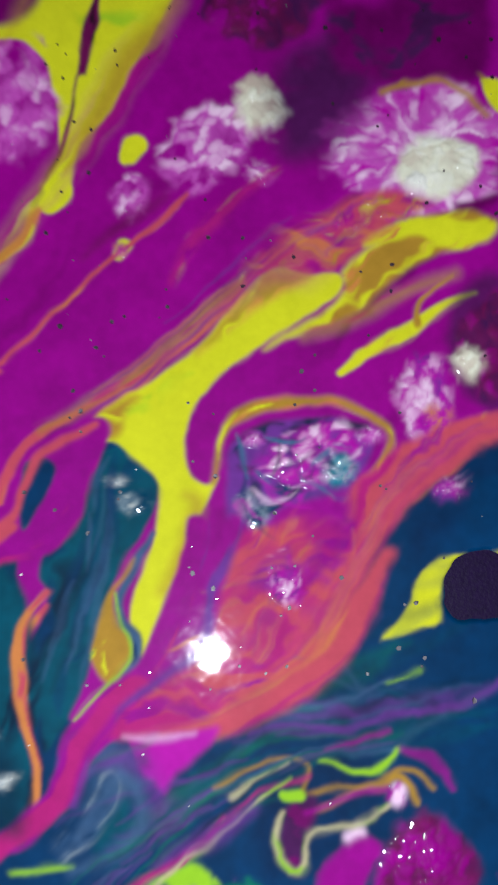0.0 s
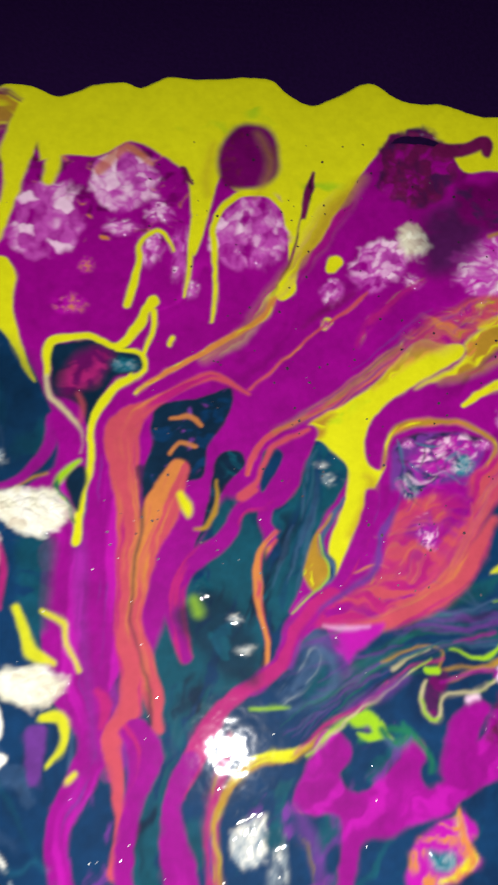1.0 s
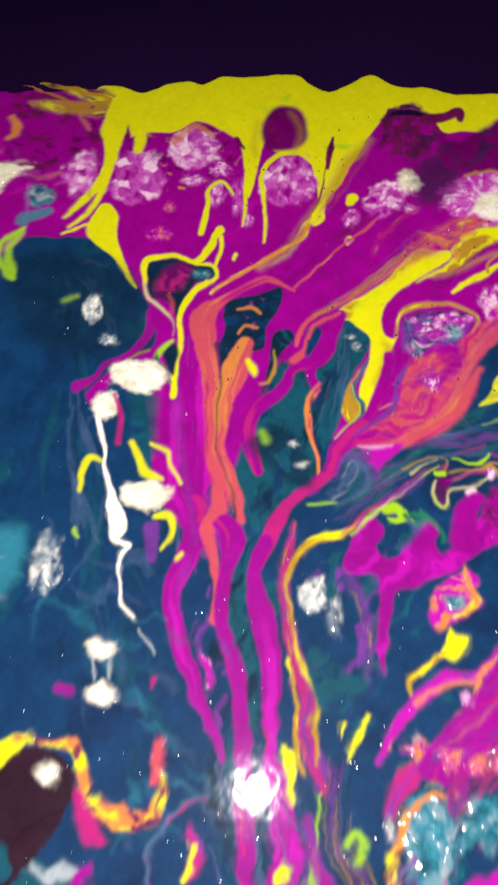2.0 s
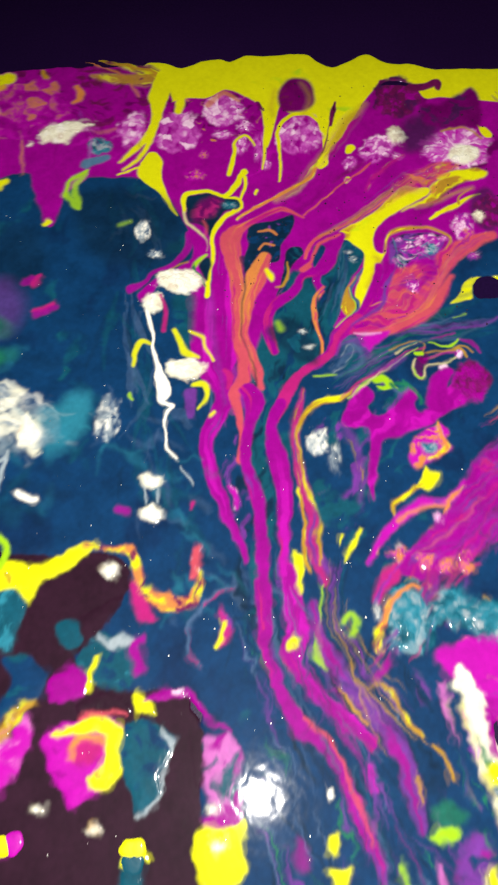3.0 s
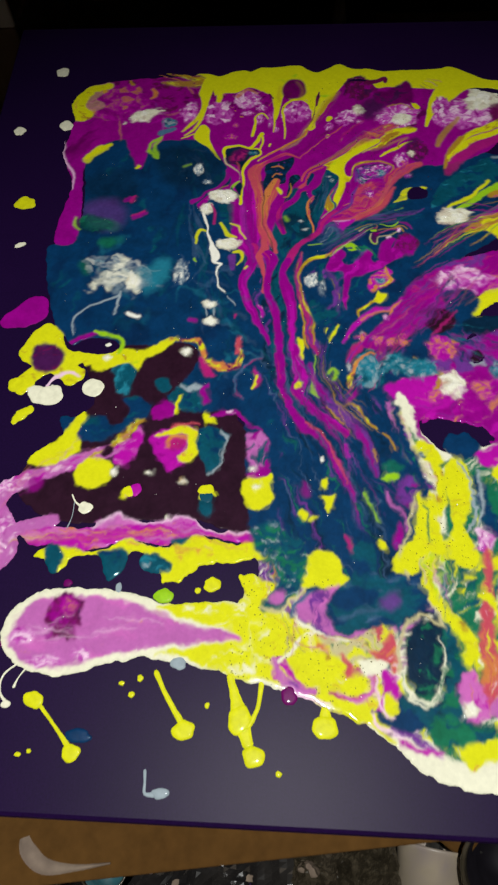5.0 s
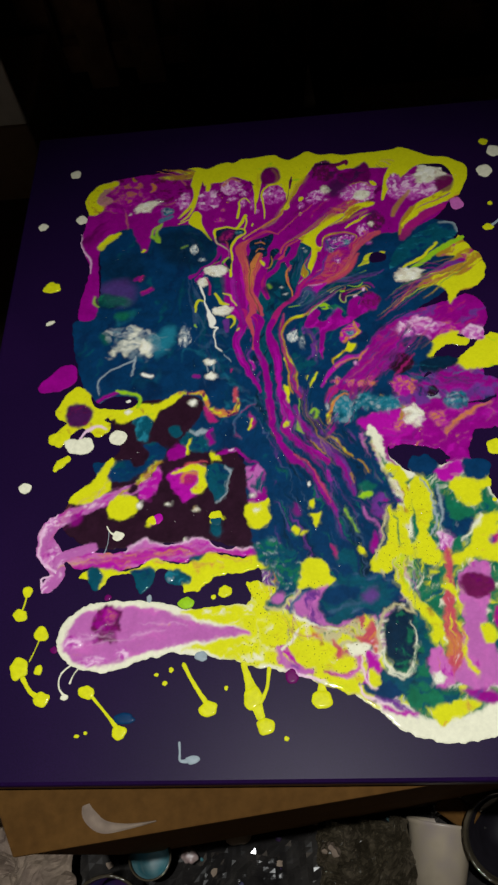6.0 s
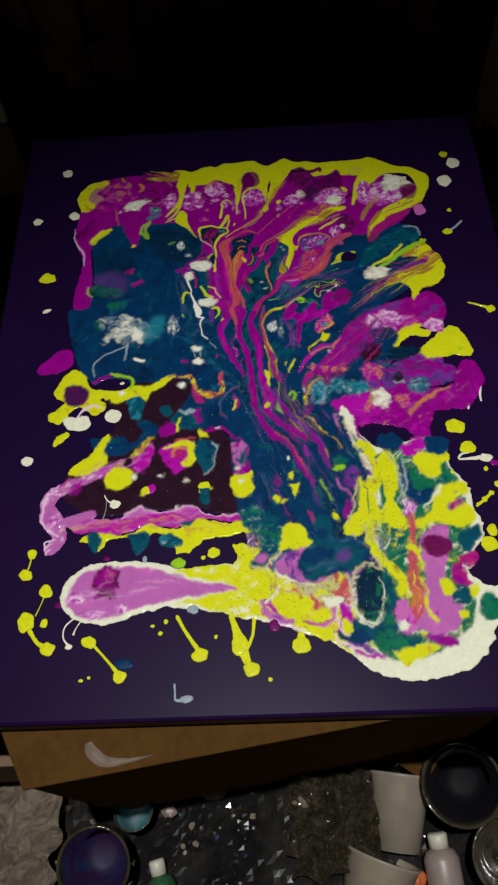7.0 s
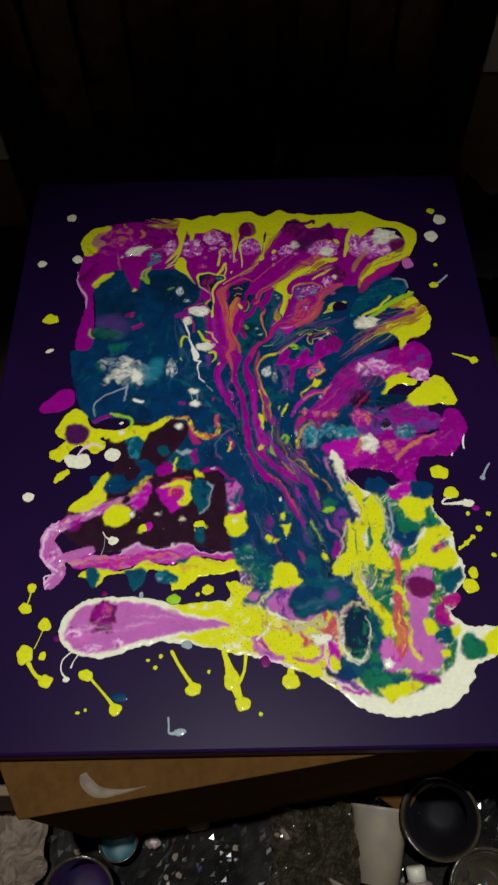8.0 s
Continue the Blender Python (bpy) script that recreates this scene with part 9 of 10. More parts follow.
drop("cream_drop", CREAM, -163.4, 526.6, 5.32, 5.02, 0)
drop("cream_drop", CREAM, -186.1, 462.8, 4.54, 4.62, 0)
drop("cream_drop", CREAM, -151.0, 467.8, 5.12, 5.41, 0)
drop("cream_drop", CREAM, -165.6, 202.4, 4.67, 4.70, 0)
drop("cream_drop", CREAM, 217.3, 512.3, 6.94, 6.57, 0)
drop("cream_drop", CREAM, 205.2, 488.4, 6.84, 7.16, 0)
drop("cream_drop", CREAM, -98.7, 240.9, 7.21, 6.62, 0)
drop("cream_drop", CREAM, -126.9, 235.0, 10.54, 7.66, 0)
drop("cream_drop", CREAM, -92.8, 162.1, 4.50, 3.88, 0)
drop("cream_drop", CREAM, -118.5, 54.3, 2.46, 2.01, 0)
drop("cream_drop", CREAM, -78.2, 92.4, 1.27, 1.29, 0)
drop("cream_drop", CREAM, -165.8, 353.3, 4.20, 1.98, 20)
drop("cream_drop", CREAM, 193.7, 188.6, 5.01, 3.58, 0)
drop("yellow_drop", YELLOW, -169.2, 391.1, 7.55, 6.26, 0)
drop("yellow_drop", YELLOW, -155.2, 108.0, 5.17, 4.45, 0)
drop("yellow_drop", YELLOW, -152.1, 124.0, 3.49, 4.12, 0)
drop("yellow_drop", YELLOW, -138.6, 95.0, 4.68, 4.77, 0)
drop("yellow_drop", YELLOW, -133.5, 53.4, 5.32, 4.42, 0)
drop("yellow_drop", YELLOW, -150.9, 72.9, 6.26, 7.07, 0)
drop("yellow_drop", YELLOW, -137.8, 71.8, 2.92, 3.33, 0)
drop("yellow_drop", YELLOW, -104.5, 57.2, 4.92, 4.43, 0)
drop("yellow_drop", YELLOW, -81.4, 32.8, 4.81, 4.23, 0)
drop("yellow_drop", YELLOW, -26.1, 45.3, 5.66, 5.10, 0)
drop("yellow_drop", YELLOW, 9.0, 34.9, 5.60, 4.99, 0)
drop("yellow_drop", YELLOW, 1.9, 51.5, 6.10, 7.12, 0)
drop("yellow_drop", YELLOW, 43.7, 49.9, 6.48, 5.93, 0)
drop("yellow_drop", YELLOW, -16.8, 119.7, 4.76, 4.05, 0)
drop("yellow_drop", YELLOW, -24.5, 116.3, 1.73, 1.79, 0)
drop("yellow_drop", YELLOW, -146.9, 242.7, 6.75, 5.56, 0)
drop("yellow_drop", YELLOW, -141.2, 221.8, 3.79, 3.23, 0)
drop("yellow_drop", YELLOW, 209.7, 524.9, 4.08, 4.18, 0)
drop("yellow_drop", YELLOW, 204.3, 449.7, 2.22, 2.27, 0)
drop("yellow_drop", YELLOW, 198.9, 423.2, 4.36, 3.65, 0)
drop("yellow_drop", YELLOW, 222.4, 332.0, 4.08, 3.85, 0)
drop("yellow_drop", YELLOW, 174.6, 217.7, 7.47, 6.94, 0)
drop("yellow_drop", YELLOW, 181.4, 198.1, 5.97, 5.70, 0)
drop("yellow_drop", YELLOW, 208.4, 178.7, 2.26, 2.02, 0)
drop("yellow_drop", YELLOW, 198.5, 166.0, 2.68, 2.47, 0)
drop("yellow_drop", YELLOW, 184.3, 118.4, 6.01, 6.34, 0)
drop("yellow_drop", YELLOW, 188.2, 128.8, 3.90, 4.62, 0)
drop("yellow_drop", YELLOW, 192.1, 179.1, 1.81, 2.02, 0)
drop("yellow_drop", YELLOW, 166.0, 177.2, 1.81, 2.01, 0)
drop("yellow_drop", YELLOW, 206.5, 143.3, 2.19, 1.90, 0)
drop("yellow_drop", YELLOW, 192.8, 158.9, 2.22, 1.95, 0)
drop("yellow_drop", YELLOW, 186.6, 153.7, 2.21, 2.42, 0)
drop("yellow_drop", YELLOW, 181.2, 150.0, 1.32, 1.44, 0)
drop("yellow_drop", YELLOW, 21.6, 27.7, 1.59, 1.52, 0)
drop("yellow_drop", YELLOW, -50.6, 69.6, 1.66, 2.06, 0)
drop("yellow_drop", YELLOW, -59.9, 66.9, 1.65, 1.23, 0)
drop("yellow_drop", YELLOW, -54.3, 61.5, 1.65, 1.62, 0)
drop("yellow_drop", YELLOW, -15.3, 57.9, 1.23, 1.61, 0)
drop("yellow_drop", YELLOW, -108.0, 31.0, 1.60, 1.15, 0)
drop("yellow_drop", YELLOW, -102.6, 32.8, 1.20, 1.16, 0)
drop("yellow_drop", YELLOW, -24.2, 174.2, 4.99, 3.95, 0)
drop("yellow_drop", YELLOW, -68.6, 172.8, 4.09, 3.46, 0)
drop("yellow_drop", YELLOW, 173.4, 143.1, 3.95, 3.78, 0)
drop("lime_drop", LIME, -42.5, 112.6, 5.17, 4.00, 0)
drop("teal_drop", TEAL, -23.7, 170.3, 4.07, 4.41, 0)
drop("teal_drop", BLUE, -78.8, 40.9, 6.86, 3.51, 0)
drop("magenta_drop", HOT, -65.0, 173.7, 3.64, 3.95, 0)
drop("ash_drop", ASH, -67.7, 116.3, 1.73, 3.14, 0)
drop("pink_drop", PINK, 177.4, 452.9, 6.12, 6.81, 0)
drop("magenta_drop", MAGENTA, 199.3, 183.9, 3.18, 2.54, 0)
drop("ash_drop", ASH, -35.3, 16.8, 4.33, 2.60, 0)
drop("ash_drop", ASH, 209.6, 211.5, 2.32, 2.13, 0)
drop("ash_drop", ASH, -31.3, 77.9, 4.17, 3.34, 0)
drop("plum_drop", DEEPMAG, 25.8, 64.3, 4.11, 4.87, 0)
drop("plum_drop", DEEPMAG, -95.9, 118.3, 2.60, 2.25, 0)
drop("plum_drop", DEEPMAG, -128.9, 84.1, 2.53, 2.55, 0)
trail("paint_trail", YELLOW, [(-148.5, 67.9, 3.71), (-141.5, 58.4, 3.26), (-134.4, 53.8, 4.85)])
trail("paint_trail", YELLOW, [(-101.9, 55.6, 2.43), (-92, 45.5, 2), (-82.3, 34.7, 3.54)])
trail("paint_trail", YELLOW, [(-43.3, 74, 3.32), (-36.7, 62.3, 2.86), (-26.9, 48.1, 4.01)])
trail("paint_trail", YELLOW, [(-5.1, 74, 3.32), (-0.9, 61.6, 6.53), (1.9, 51.5, 9.66), (7, 38.4, 5.53)])
trail("paint_trail", YELLOW, [(11.9, 71.6, 3.31), (10.1, 57.3, 2.43), (5.1, 47.5, 3.6)])
trail("paint_trail", YELLOW, [(44.1, 60.7, 4.07), (43.8, 52.6, 7.25)])
trail("paint_trail", ASH, [(198.9, 423.2, 3.78), (206.2, 428.1, 2.53), (214, 436, 2.55)])
trail("paint_trail", YELLOW, [(220.6, 333.3, 3.43), (211, 337.4, 2.29), (203.7, 340.2, 1.73)])
trail("paint_trail", CREAM, [(190.6, 189.2, 4.34), (180.4, 188.4, 2.41), (173.1, 188.6, 1.93), (175.5, 192.6, 1.94), (181.2, 193.5, 1.45)])
trail("paint_trail", YELLOW, [(192.8, 158.9, 2.32), (186.6, 153.7, 2.76), (179.5, 148.1, 1.83)])
trail("paint_trail", ASH, [(209.7, 212.1, 2.48), (213.2, 218.9, 2), (217.6, 225.2, 2.01)])
trail("paint_trail", CREAM, [(-118.6, 55.1, 2.03), (-122.9, 60.8, 1.23), (-122.2, 69, 1.24), (-113.8, 76.3, 1.25)])
trail("paint_trail", CREAM, [(-116.1, 62.3, 2.05), (-114.5, 67.2, 0.82), (-110.9, 72.9, 1.25)])
trail("paint_trail", CREAM, [(-93.7, 162.1, 3.74), (-98.4, 165.1, 1.88), (-101.5, 170.1, 1.42)])
trail("paint_trail", ASH, [(-99.4, 166.1, 0.94), (-99.5, 156.5, 0.93), (-101.6, 149.4, 0.92)])
trail("paint_trail", ASH, [(-43.6, 27.1, 1.94), (-43, 21.4, 1.54), (-42.4, 16.2, 1.91), (-36.5, 16.4, 3.06)])
trail("paint_trail", YELLOW, [(-152.1, 124, 1.78), (-153.2, 116, 1.32), (-154.9, 108.9, 1.74)])
trail("paint_trail", YELLOW, [(-138.6, 95, 1.28), (-141.6, 85.2, 0.84), (-144.7, 76.9, 1.25)])
trail("paint_trail", WHITE, [(200.7, 254.4, 2.09), (198.6, 244.9, 2.06), (198.7, 239.4, 1.54)])
trail("paint_trail", WHITE, [(187.2, 232.5, 2.03), (188.9, 240.7, 2.05), (189.1, 245.2, 3.1)])

# ---- loose flecks on the paint, and added flakes that stand in for its glints ----
def scatter(name, mat, count, x0, x1, y0, y1, lo, hi, seed, label, thick=0.25):
    """Many tiny flat chips that lie on the paint."""
    rng = np.random.default_rng(seed)
    bm = bmesh.new()
    for _ in range(count):
        x, y = rng.uniform(x0, x1), rng.uniform(y0, y1)
        r, c = np.searchsorted(GY, y), np.searchsorted(GX, x)
        if height[r, c] < 0.1 or (mat is M_OLIVE and min(colour[r, c, 0], colour[r, c, 1]) < 0.35):
            continue
        s, a = rng.uniform(lo, hi), rng.uniform(0, 6.3)
        z = float(height[r, c]) + 0.12
        ring = []
        for k in range(5):
            b = a + k * 6.283 / 5
            q = s * rng.uniform(0.5, 1.0)
            ring.append((x + q * math.cos(b), y + q * math.sin(b), z + rng.uniform(-0.04, 0.04) * s))
        top = [bm.verts.new((px / 1000, py / 1000, TOP + pz / 1000)) for px, py, pz in ring]
        low = [bm.verts.new((px / 1000, py / 1000, TOP + (pz - thick) / 1000)) for px, py, pz in ring]
        bm.faces.new(top)
        for k in range(5):
            bm.faces.new((low[k], low[(k + 1) % 5], top[(k + 1) % 5], top[k]))
    return tagged(part(name, bm, mat, painting, label, smooth=False), kind="stuff")


M_SPECK = material("dark_speck", (0.02, 0.004, 0.02), rough=0.4)
M_OLIVE = material("olive_speck", (0.10, 0.085, 0.01), rough=0.5, gloss=0.1)
M_GLINT = material("silver_glint", (0.85, 0.85, 0.9), rough=0.18, metal=0.9)
M_WSPECK = material("white_speck", (0.8, 0.78, 0.72), rough=0.35)
scatter("dark_specks", M_SPECK, 170, -10, 120, 380, 512, 0.2, 0.6, 4, "tiny dark specks in the paint")
scatter("olive_specks", M_OLIVE, 420, -5, 80, 62, 125, 0.15, 0.55, 5, "tiny dark specks in the yellow paint")
scatter("olive_specks", M_OLIVE, 260, 84, 125, 100, 190, 0.15, 0.55, 6, "tiny dark specks in the yellow paint")
# metal flakes added where the wet bumps sparkle under the lamp
scatter("glint_flakes", M_GLINT, 90, -80, 130, 250, 500, 0.10, 0.26, 7, "scattered silver flakes for the lamp's glints")
# white dots coloured in for the sparkle of the wet blue paint
scatter("white_specks", M_WSPECK, 120, -140, 70, 200, 440, 0.08, 0.30, 9, "tiny white dots for sparkle on the blue paint")
scatter("white_specks", M_WSPECK, 110, -150, 150, 60, 330, 0.12, 0.5, 8, "tiny white specks in the paint")

# ---- what the painting rests on ----
floor = tagged(slab("floor", M_FLOOR, (-3, -3, -0.05), (3, 3, 0)), "dark worn floor under the clutter", "floor", kind="structure")
crate = tagged(new("cardboard_box"), "brown cardboard box under the canvas with a white paint smear", "box")
UNDER = TOP - DEEP


def panel(name, mat, corners, z0, z1, parent, label="", bevel=0.002):
    """A flat board with straight sides, from its corners seen from above."""
    bm = bmesh.new()
    low = [bm.verts.new((x, y, z0)) for x, y in corners]
    high = [bm.verts.new((x, y, z1)) for x, y in corners]
    n = len(corners)
    bm.faces.new(list(reversed(low)))
    bm.faces.new(high)
    for i in range(n):
        bm.faces.new((low[i], low[(i + 1) % n], high[(i + 1) % n], high[i]))
    bmesh.ops.bevel(bm, geom=list(bm.edges), offset=bevel, segments=2, affect="EDGES", profile=0.5)
    return part(name, bm, mat, parent, label, smooth=False)


panel("body", M_BOX, [(-0.146, -0.033), (0.205, 0.019), (0.145, 0.42), (-0.185, 0.37), (-0.188, 0.045)], 0.0, UNDER - 0.009, crate)
panel("flap", M_BOX, [(-0.1475, -0.0345), (0.206, 0.0178), (0.190, 0.12), (-0.19, 0.065), (-0.19, 0.046)], UNDER - 0.008, UNDER - 0.0035, crate, "folded top flap", 0.001)
lower_box = tagged(new("cardboard_box"), "dull brown cardboard box standing lower beside the canvas", "box")
panel("body", M_BROWN, [(-0.36, -0.005), (-0.17, -0.005), (-0.20, 0.16), (-0.36, 0.16)], 0.0, 0.215, lower_box)
panel("flap", M_BROWN, [(-0.362, -0.007), (-0.172, -0.007), (-0.18, 0.05), (-0.362, 0.05)], 0.216, 0.220, lower_box, "folded top flap", 0.001)


def blob_strip(name, mat, line, z, parent=None, label="", thick=0.002):
    """A flat smear with rounded ends, along a line of (x, y, width) in metres."""
    p = curve(line, False, 6)
    bm = bmesh.new()
    rows = []
    for i, (x, y, w) in enumerate(p):
        a, b = p[max(i - 1, 0)], p[min(i + 1, len(p) - 1)]
        t = Vector((b[0] - a[0], b[1] - a[1])).normalized()
        rows.append([bm.verts.new((x - t.y * q * w / 2, y + t.x * q * w / 2, z + thick * (1 - q * q))) for q in (-1, -0.5, 0, 0.5, 1)])
    for a, b in zip(rows, rows[1:]):
        for k in range(4):
            bm.faces.new((a[k], b[k], b[k + 1], a[k + 1]))
    bmesh.ops.recalc_face_normals(bm, faces=bm.faces)
    return part(name, bm, mat, parent, label)


blob_strip("paint_smear", M_TISSUE, [(-0.105, -0.006, 0.006), (-0.102, -0.012, 0.010), (-0.093, -0.018, 0.009), (-0.078, -0.018, 0.004), (-0.06, -0.015, 0.001)], UNDER - 0.004, crate, "white paint smear")


def lathe(profile, n=32):
    """A turned shape from (radius, height) pairs."""
    bm = bmesh.new()
    rings = [[bm.verts.new((r * math.cos(6.28319 * i / n), r * math.sin(6.28319 * i / n), h)) for i in range(n)] for r, h in profile]
    for a, b in zip(rings, rings[1:]):
        for i in range(n):
            bm.faces.new((a[i], a[(i + 1) % n], b[(i + 1) % n], b[i]))
    bm.faces.new(list(reversed(rings[0])))
    bm.faces.new(rings[-1])
    return bm


def cup(m, r, tall, outer, inside, label, category="cup"):
    """A tapered cup with a rolled rim and a film of paint inside."""
    thing = tagged(new("paint_cup"), label, category, "cups and tubs among the clutter")
    part("wall", lathe([(0.72 * r, 0), (0.97 * r, 0.94 * tall), (1.03 * r, 0.97 * tall), (1.02 * r, tall), (0.96 * r, tall), (0.93 * r, 0.96 * tall), (0.70 * r, 0.05 * tall)]), outer, thing)
    part("paint_film", lathe([(0.66 * r, 0.08 * tall), (0.69 * r, 0.10 * tall), (0.905 * r, 0.90 * tall), (0.90 * r, 0.90 * tall), (0.67 * r, 0.14 * tall), (0.3 * r, 0.11 * tall), (0.02 * r, 0.11 * tall)]), inside, thing, "dried paint coating the inside")
    thing.matrix_world = m
    return thing


def bottle(m, r, tall, body, cap, label):
    thing = tagged(new("paint_bottle"), label, "bottle", "bottles lying on the bag")
    part("body", lathe([(0.9 * r, 0), (r, 0.03 * tall), (r, 0.72 * tall), (0.8 * r, 0.80 * tall), (0.42 * r, 0.84 * tall)]), body, thing)
    part("cap", lathe([(0.55 * r, 0.84 * tall), (0.55 * r, 0.98 * tall), (0.45 * r, tall)]), cap, thing, "pale screw cap")
    thing.matrix_world = m
    return thing


def crumpled(name, mat, x0, x1, y0, y1, z, amp, size, nx, ny, seed, label, category, edge=0.02):
    """A creased sheet with an uneven border, thick enough to be seen from below."""
    bm = bmesh.new()
    grid = []
    for j in range(ny + 1):
        row = []
        for i in range(nx + 1):
            u, v = i / nx, j / ny
            x, y = x0 + (x1 - x0) * u, y0 + (y1 - y0) * v
            x += edge * noise.noise((u * 5, v * 5, seed))
            y += edge * noise.noise((u * 5, v * 5, seed + 9))
            h = 0.0
            for k in range(3):
                q = noise.noise((x / size * 2 ** k + seed, y / size * 2 ** k, seed * 1.7 + k))
                h += (1 - abs(q) * 2.2) * amp / 2 ** k
            row.append(bm.verts.new((x, y, max(0.004, z + h))))
        grid.append(row)
    for j in range(ny):
        for i in range(nx):
            bm.faces.new((grid[j][i], grid[j][i + 1], grid[j + 1][i + 1], grid[j + 1][i]))
    ob = tagged(part(name, bm, mat, None, smooth=False), label, category)
    s = ob.modifiers.new("thickness", "SOLIDIFY")
    s.thickness = 0.001
    return ob


bag = crumpled("bin_bag", M_BAG, -0.30, 0.34, -0.32, 0.16, 0.012, 0.012, 0.05, 110, 84, 3.0, "crumpled black plastic bag over the floor", "plastic bag")
crumpled("clear_film", M_FILM, 0.03, 0.115, -0.095, -0.005, 0.045, 0.015, 0.020, 60, 58, 11.0, "crumpled clear plastic film with paint residue", "plastic film", 0.012)
crumpled("paper_towel", M_TISSUE, -0.315, -0.198, -0.11, 0.010, 0.045, 0.014, 0.035, 40, 40, 21.0, "crumpled soiled paper towel", "paper towel", 0.015)
cup(pose(-0.156, -0.068, 0.028, 10, 4, 0), 0.033, 0.075, M_FILM, M_CUPPURPLE, "plastic cup coated with purple and blue paint")
cup(pose(-0.126, -0.040, 0.022, -6, 5, 0), 0.019, 0.055, M_FILM, M_CUPTEAL, "small clear cup with pale teal paint")
cup(pose(0.213, -0.010, 0.02, 8, -14, 0), 0.037, 0.085, M_FILM, M_CUPDARK, "pale cup with a dark paint-stained inside")
cup(pose(0.242, -0.078, 0.022, 4, -8, 0), 0.036, 0.07, M_FILM, M_FILM, "cloudy clear plastic cup")
cup(pose(0.134, -0.075, 0.040, -84, 0, -8), 0.030, 0.070, M_WHITE, M_CUPDARK, "white plastic tub tipped over with purple drips", "tub")
cup(pose(0.098, -0.135, 0.045, -82, 0, -20), 0.036, 0.06, M_WHITE, M_CUPDARK, "white plastic tub tipped over", "tub")
M_GREENB = material("green_paint_bottle", (0.03, 0.09, 0.04), rough=0.3, grain=0.2)
M_PALEB = material("pale_pink_bottle", (0.27, 0.21, 0.19), rough=0.4, grain=0.15, stain=(0.2, 0.12, 0.14), stain_size=50)
M_CAP = material("ivory_cap", (0.55, 0.52, 0.42), rough=0.45, grain=0.1)
M_ORANGE = material("orange_plastic", (0.5, 0.12, 0.03), rough=0.4, grain=0.1)
bottle(pose(-0.082, -0.158, 0.030, -80, 0, 14), 0.014, 0.085, M_GREENB, M_CAP, "green paint bottle lying with an ivory cap")
bottle(pose(0.180, -0.138, 0.035, -78, 0, 6), 0.017, 0.08, M_PALEB, M_CAP, "pale pink paint bottle lying on the bag")


def flecks(name, mat, count, seed, label):
    """Small dried splashes of paint on the bag, each a low uneven bead."""
    rng = np.random.default_rng(seed)
    verts = np.array([v.co[:] for v in bag.data.vertices])
    bm = bmesh.new()
    for k in rng.choice(len(verts), count, replace=False):
        x, y, z = verts[k]
        s = rng.uniform(0.0012, 0.0055)
        ring = [bm.verts.new((x + s * rng.uniform(0.5, 1) * math.cos(a), y + s * rng.uniform(0.5, 1) * math.sin(a), z + rng.uniform(0.0, 0.002))) for a in np.arange(7) * 0.8976]
        top = bm.verts.new((x, y, z + 0.0028))
        for i in range(7):
            bm.faces.new((ring[i], ring[(i + 1) % 7], top))
    tagged(part(name, bm, mat, bag, label), kind="stuff")


flecks("white_splashes", M_WHITE, 36, 1, "dried white paint splashes")
flecks("beige_splashes", M_TISSUE, 110, 2, "dried beige paint splashes")
flecks("teal_splashes", M_CUPTEAL, 40, 3, "dried teal paint splashes")
flecks("purple_splashes", M_CUPPURPLE, 70, 4, "dried purple paint splashes")


def lump(name, mat, x, y, z, r, label, category, flat=0.6, seed=0.0):
    bm = bmesh.new()
    bmesh.ops.create_icosphere(bm, subdivisions=3, radius=r)
    for v in bm.verts:
        k = 1 + 0.5 * noise.noise(v.co * (1.4 / r) + Vector((seed, 0, 0)))
        v.co = Vector((x + v.co.x * k, y + v.co.y * k, z + v.co.z * k * flat))
    return tagged(part(name, bm, mat), label, category)


# the orange one is a plastic cap, simplified to an uneven lump
lump("bag_lump", M_ORANGE, 0.150, -0.100, 0.04, 0.008, "orange cap on the bag, built as a lump", "paint lump", seed=1.0)
lump("bag_lump", M_PALEB, -0.092, -0.034, 0.035, 0.007, "pink dried paint lump on the bag", "paint lump", seed=2.0)
lump("sponge_piece", M_TISSUE, -0.047, -0.012, 0.035, 0.013, "beige torn sponge piece on the bag", "sponge", seed=3.0)
lump("sponge_piece", M_TISSUE, 0.045, -0.024, 0.045, 0.012, "beige torn sponge piece on the bag", "sponge", seed=4.0)
tagged(slab("paper_scrap", M_WHITE, (-0.017, -0.013, 0), (0.017, 0.013, 0.002), turn=Matrix.Translation((0.177, 0.014, 0.075)) @ Euler((0.5, -0.3, 0.5)).to_matrix().to_4x4()), "white folded paper scrap", "paper")
tagged(slab("card_scrap", M_BOX, (-0.018, -0.011, 0), (0.018, 0.011, 0.003), turn=Matrix.Translation((0.157, 0.002, 0.07)) @ Euler((0.3, 0.2, -0.6)).to_matrix().to_4x4()), "torn brown cardboard scrap", "cardboard")
tagged(slab("cardboard_sheet", M_BOX, (-0.03, -0.09, 0), (0.06, 0.12, 0.004), turn=Matrix.Translation((0.285, 0.02, 0.09)) @ Euler((0.1, 0.25, 0.3)).to_matrix().to_4x4()), "leaning brown cardboard panel", "cardboard")

M_CLOTH = material("black_cloth", (0.010, 0.009, 0.010), rough=0.95, grain=0.3, grain_size=120)

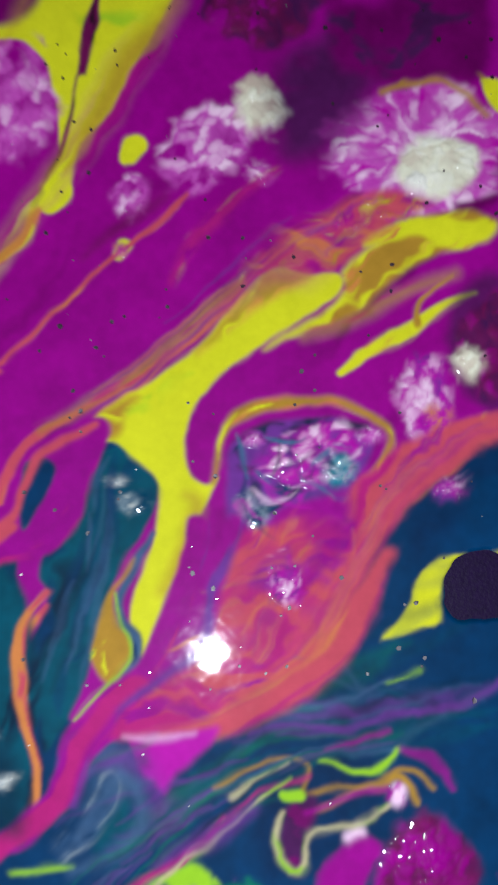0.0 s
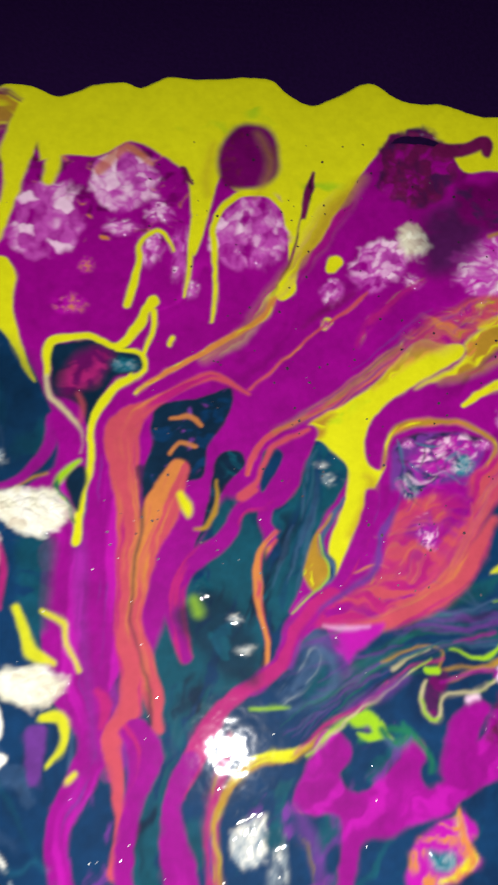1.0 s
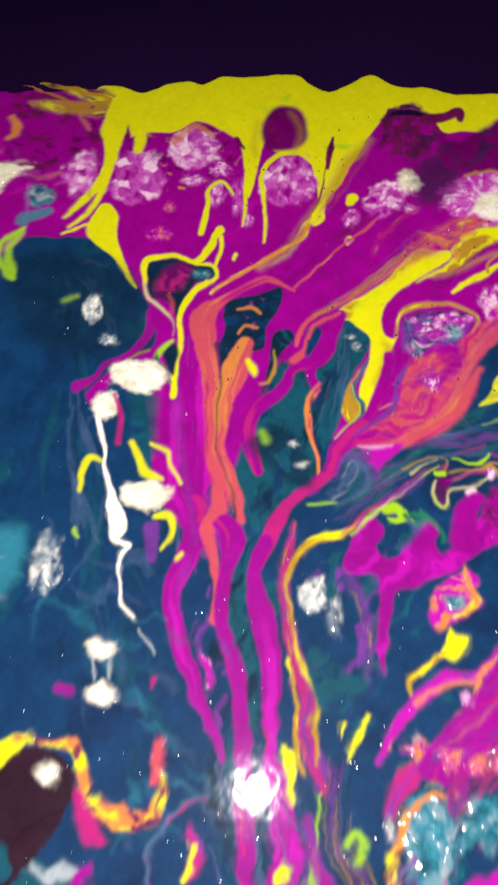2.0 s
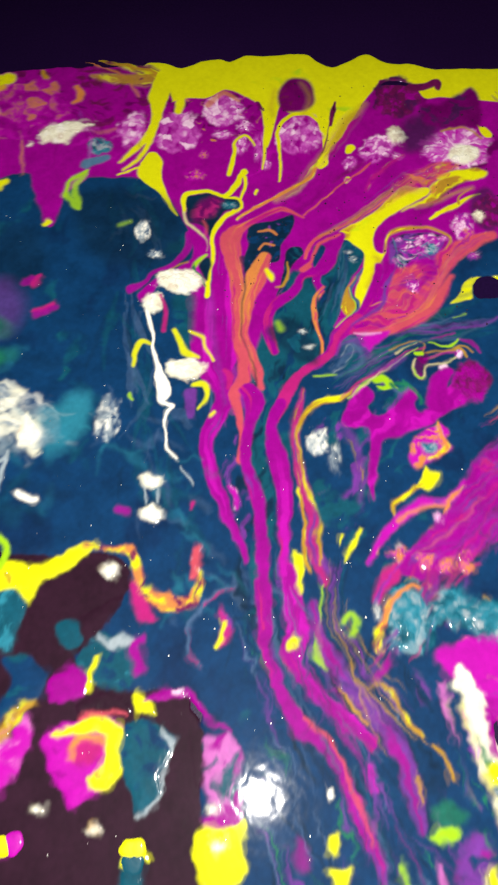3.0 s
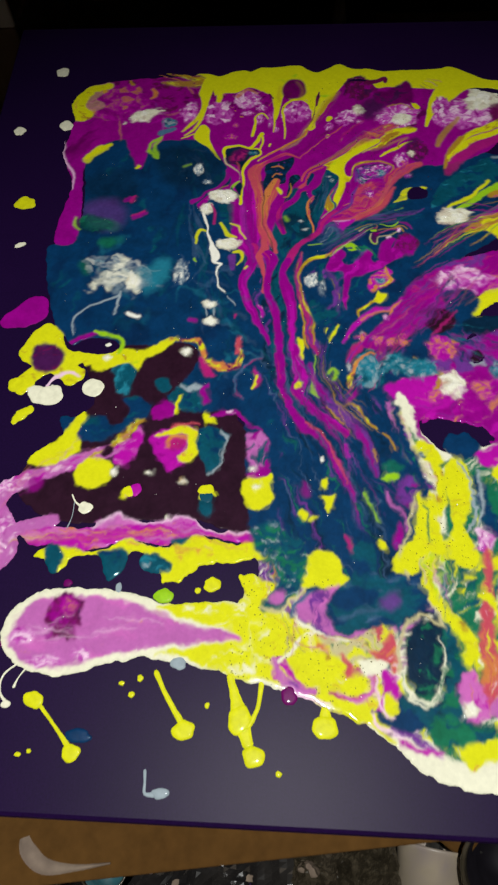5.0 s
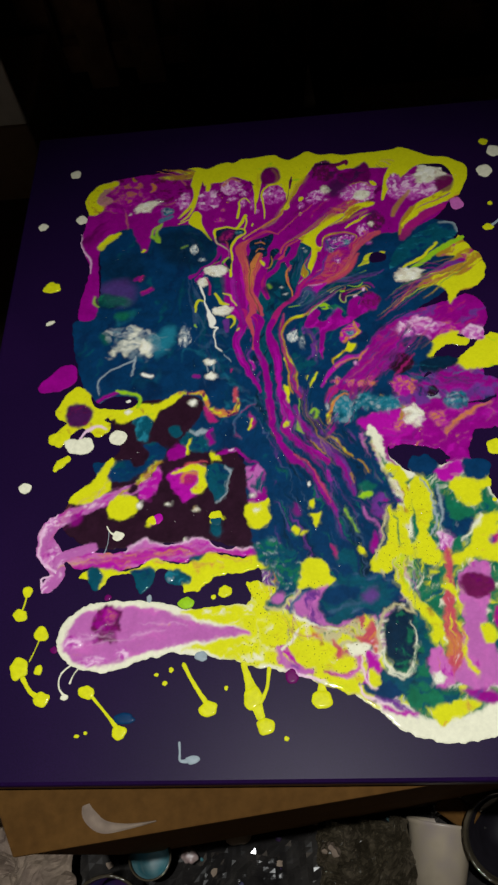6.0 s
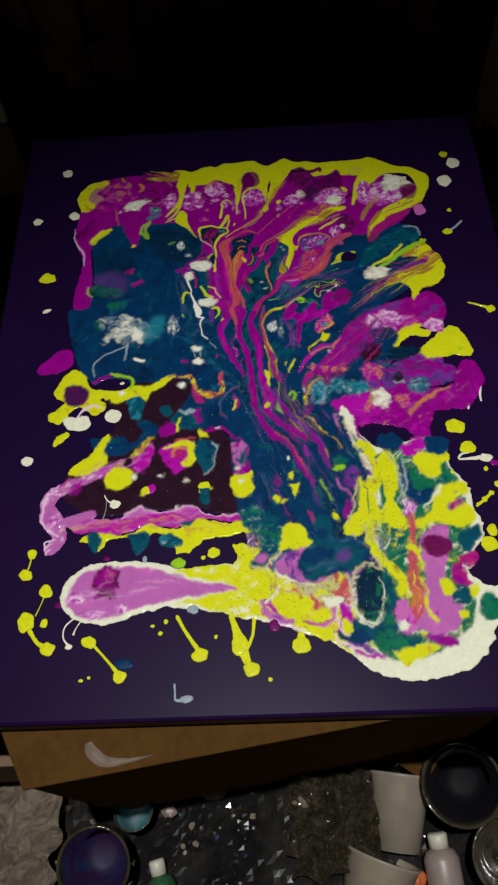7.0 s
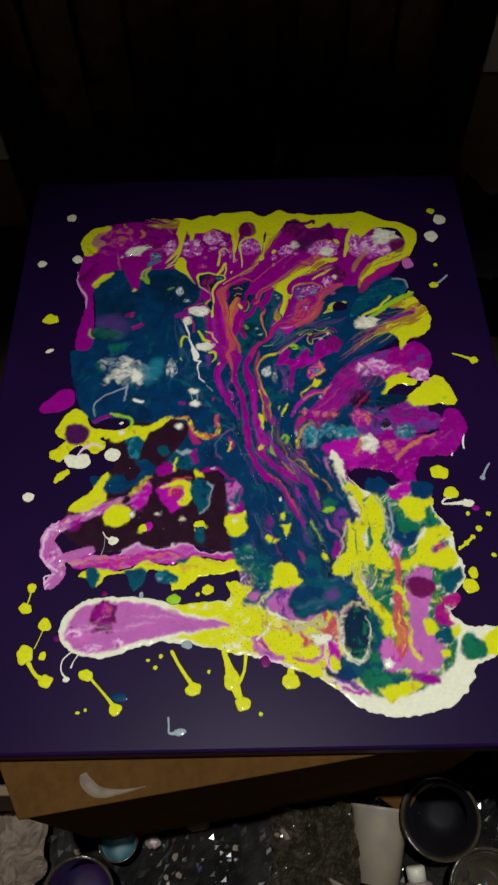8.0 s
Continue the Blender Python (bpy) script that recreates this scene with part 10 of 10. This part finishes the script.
# ---- the dark room behind ----
wall = tagged(slab("wall_back", M_WALL, (-3, 2.4, 0), (3, 2.5, 2.6)), "dim plaster wall in the dark", "wall", kind="structure")
for nm, a, b in (("wall_left", (-3.1, -3, 0), (-3, 2.5, 2.6)), ("wall_right", (3, -3, 0), (3.1, 2.5, 2.6)), ("wall_front", (-3, -3.1, 0), (-0.5, -3, 2.6)),
                 ("wall_front", (0.5, -3.1, 0), (3, -3, 2.6)), ("wall_front", (-0.5, -3.1, 2.05), (0.5, -3, 2.6))):      # unseen gap added so the world glow reaches the rack behind
    tagged(slab(nm, M_WALL, a, b), "dim plaster wall in the dark", "wall", kind="structure")
tagged(slab("ceiling", M_WALL, (-3.1, -3.1, 2.6), (3.1, 2.5, 2.7)), "dim plaster ceiling", "ceiling", kind="structure")

rack = tagged(new("slatted_rack"), "dark stained wooden rack with upright slats", "rack")
for i in range(9):
    slab("slat", M_WOOD, (-0.40 + i * 0.085, 1.16, 0.0), (-0.35 + i * 0.085, 1.18, 1.0), rack)
slab("rail", M_WOOD, (-0.42, 1.18, 0.02), (0.46, 1.21, 0.07), rack)
slab("rail", M_WOOD, (-0.42, 1.18, 0.9), (0.46, 1.21, 0.96), rack)
slab("panel", M_WOOD, (-0.42, 1.215, 0.0), (0.46, 1.23, 1.0), rack, "dark backing board")


def carton(x0, x1, y0, y1, tall, board, label):
    """A closed carton with a pale board standing on its front edge."""
    thing = tagged(new("carton"), label, "box")
    slab("body", M_BROWN, (x0, y0, 0), (x1, y1, tall), thing, bevel=0.003)
    slab("board", M_PANEL, (x0 + 0.002, y0 + 0.004, tall), (x1 - 0.002, y0 + 0.012, board), thing, "pale upright board")
    return thing


carton(-0.75, -0.347, 0.90, 1.12, 0.135, 0.30, "brown carton with a pale board on it")
carton(0.352, 0.80, 0.90, 1.12, 0.262, 0.60, "brown carton with a pale board on it")
tagged(slab("wood_plank", M_BROWN, (0.11, 0.84, 0.0), (0.345, 0.90, 0.15), bevel=0.004), "dull brown plank behind the canvas", "plank")
crumpled("dark_cloth", M_CLOTH, 0.24, 0.40, 0.60, 0.80, 0.15, 0.03, 0.12, 36, 36, 31.0, "dark crumpled cloth behind the canvas", "cloth", 0.03)
nozzle = tagged(new("nozzle_bottle"), "dark squeeze bottle with a pale pointed nozzle", "bottle")
part("body", lathe([(0.026, 0), (0.028, 0.01), (0.028, 0.20), (0.012, 0.235)]), M_CUPDARK, nozzle)
part("tip", lathe([(0.0075, 0.235), (0.006, 0.245), (0.0012, 0.285)]), M_WHITE, nozzle, "pale pointed nozzle")
nozzle.matrix_world = pose(0.06, 0.74, 0.015)
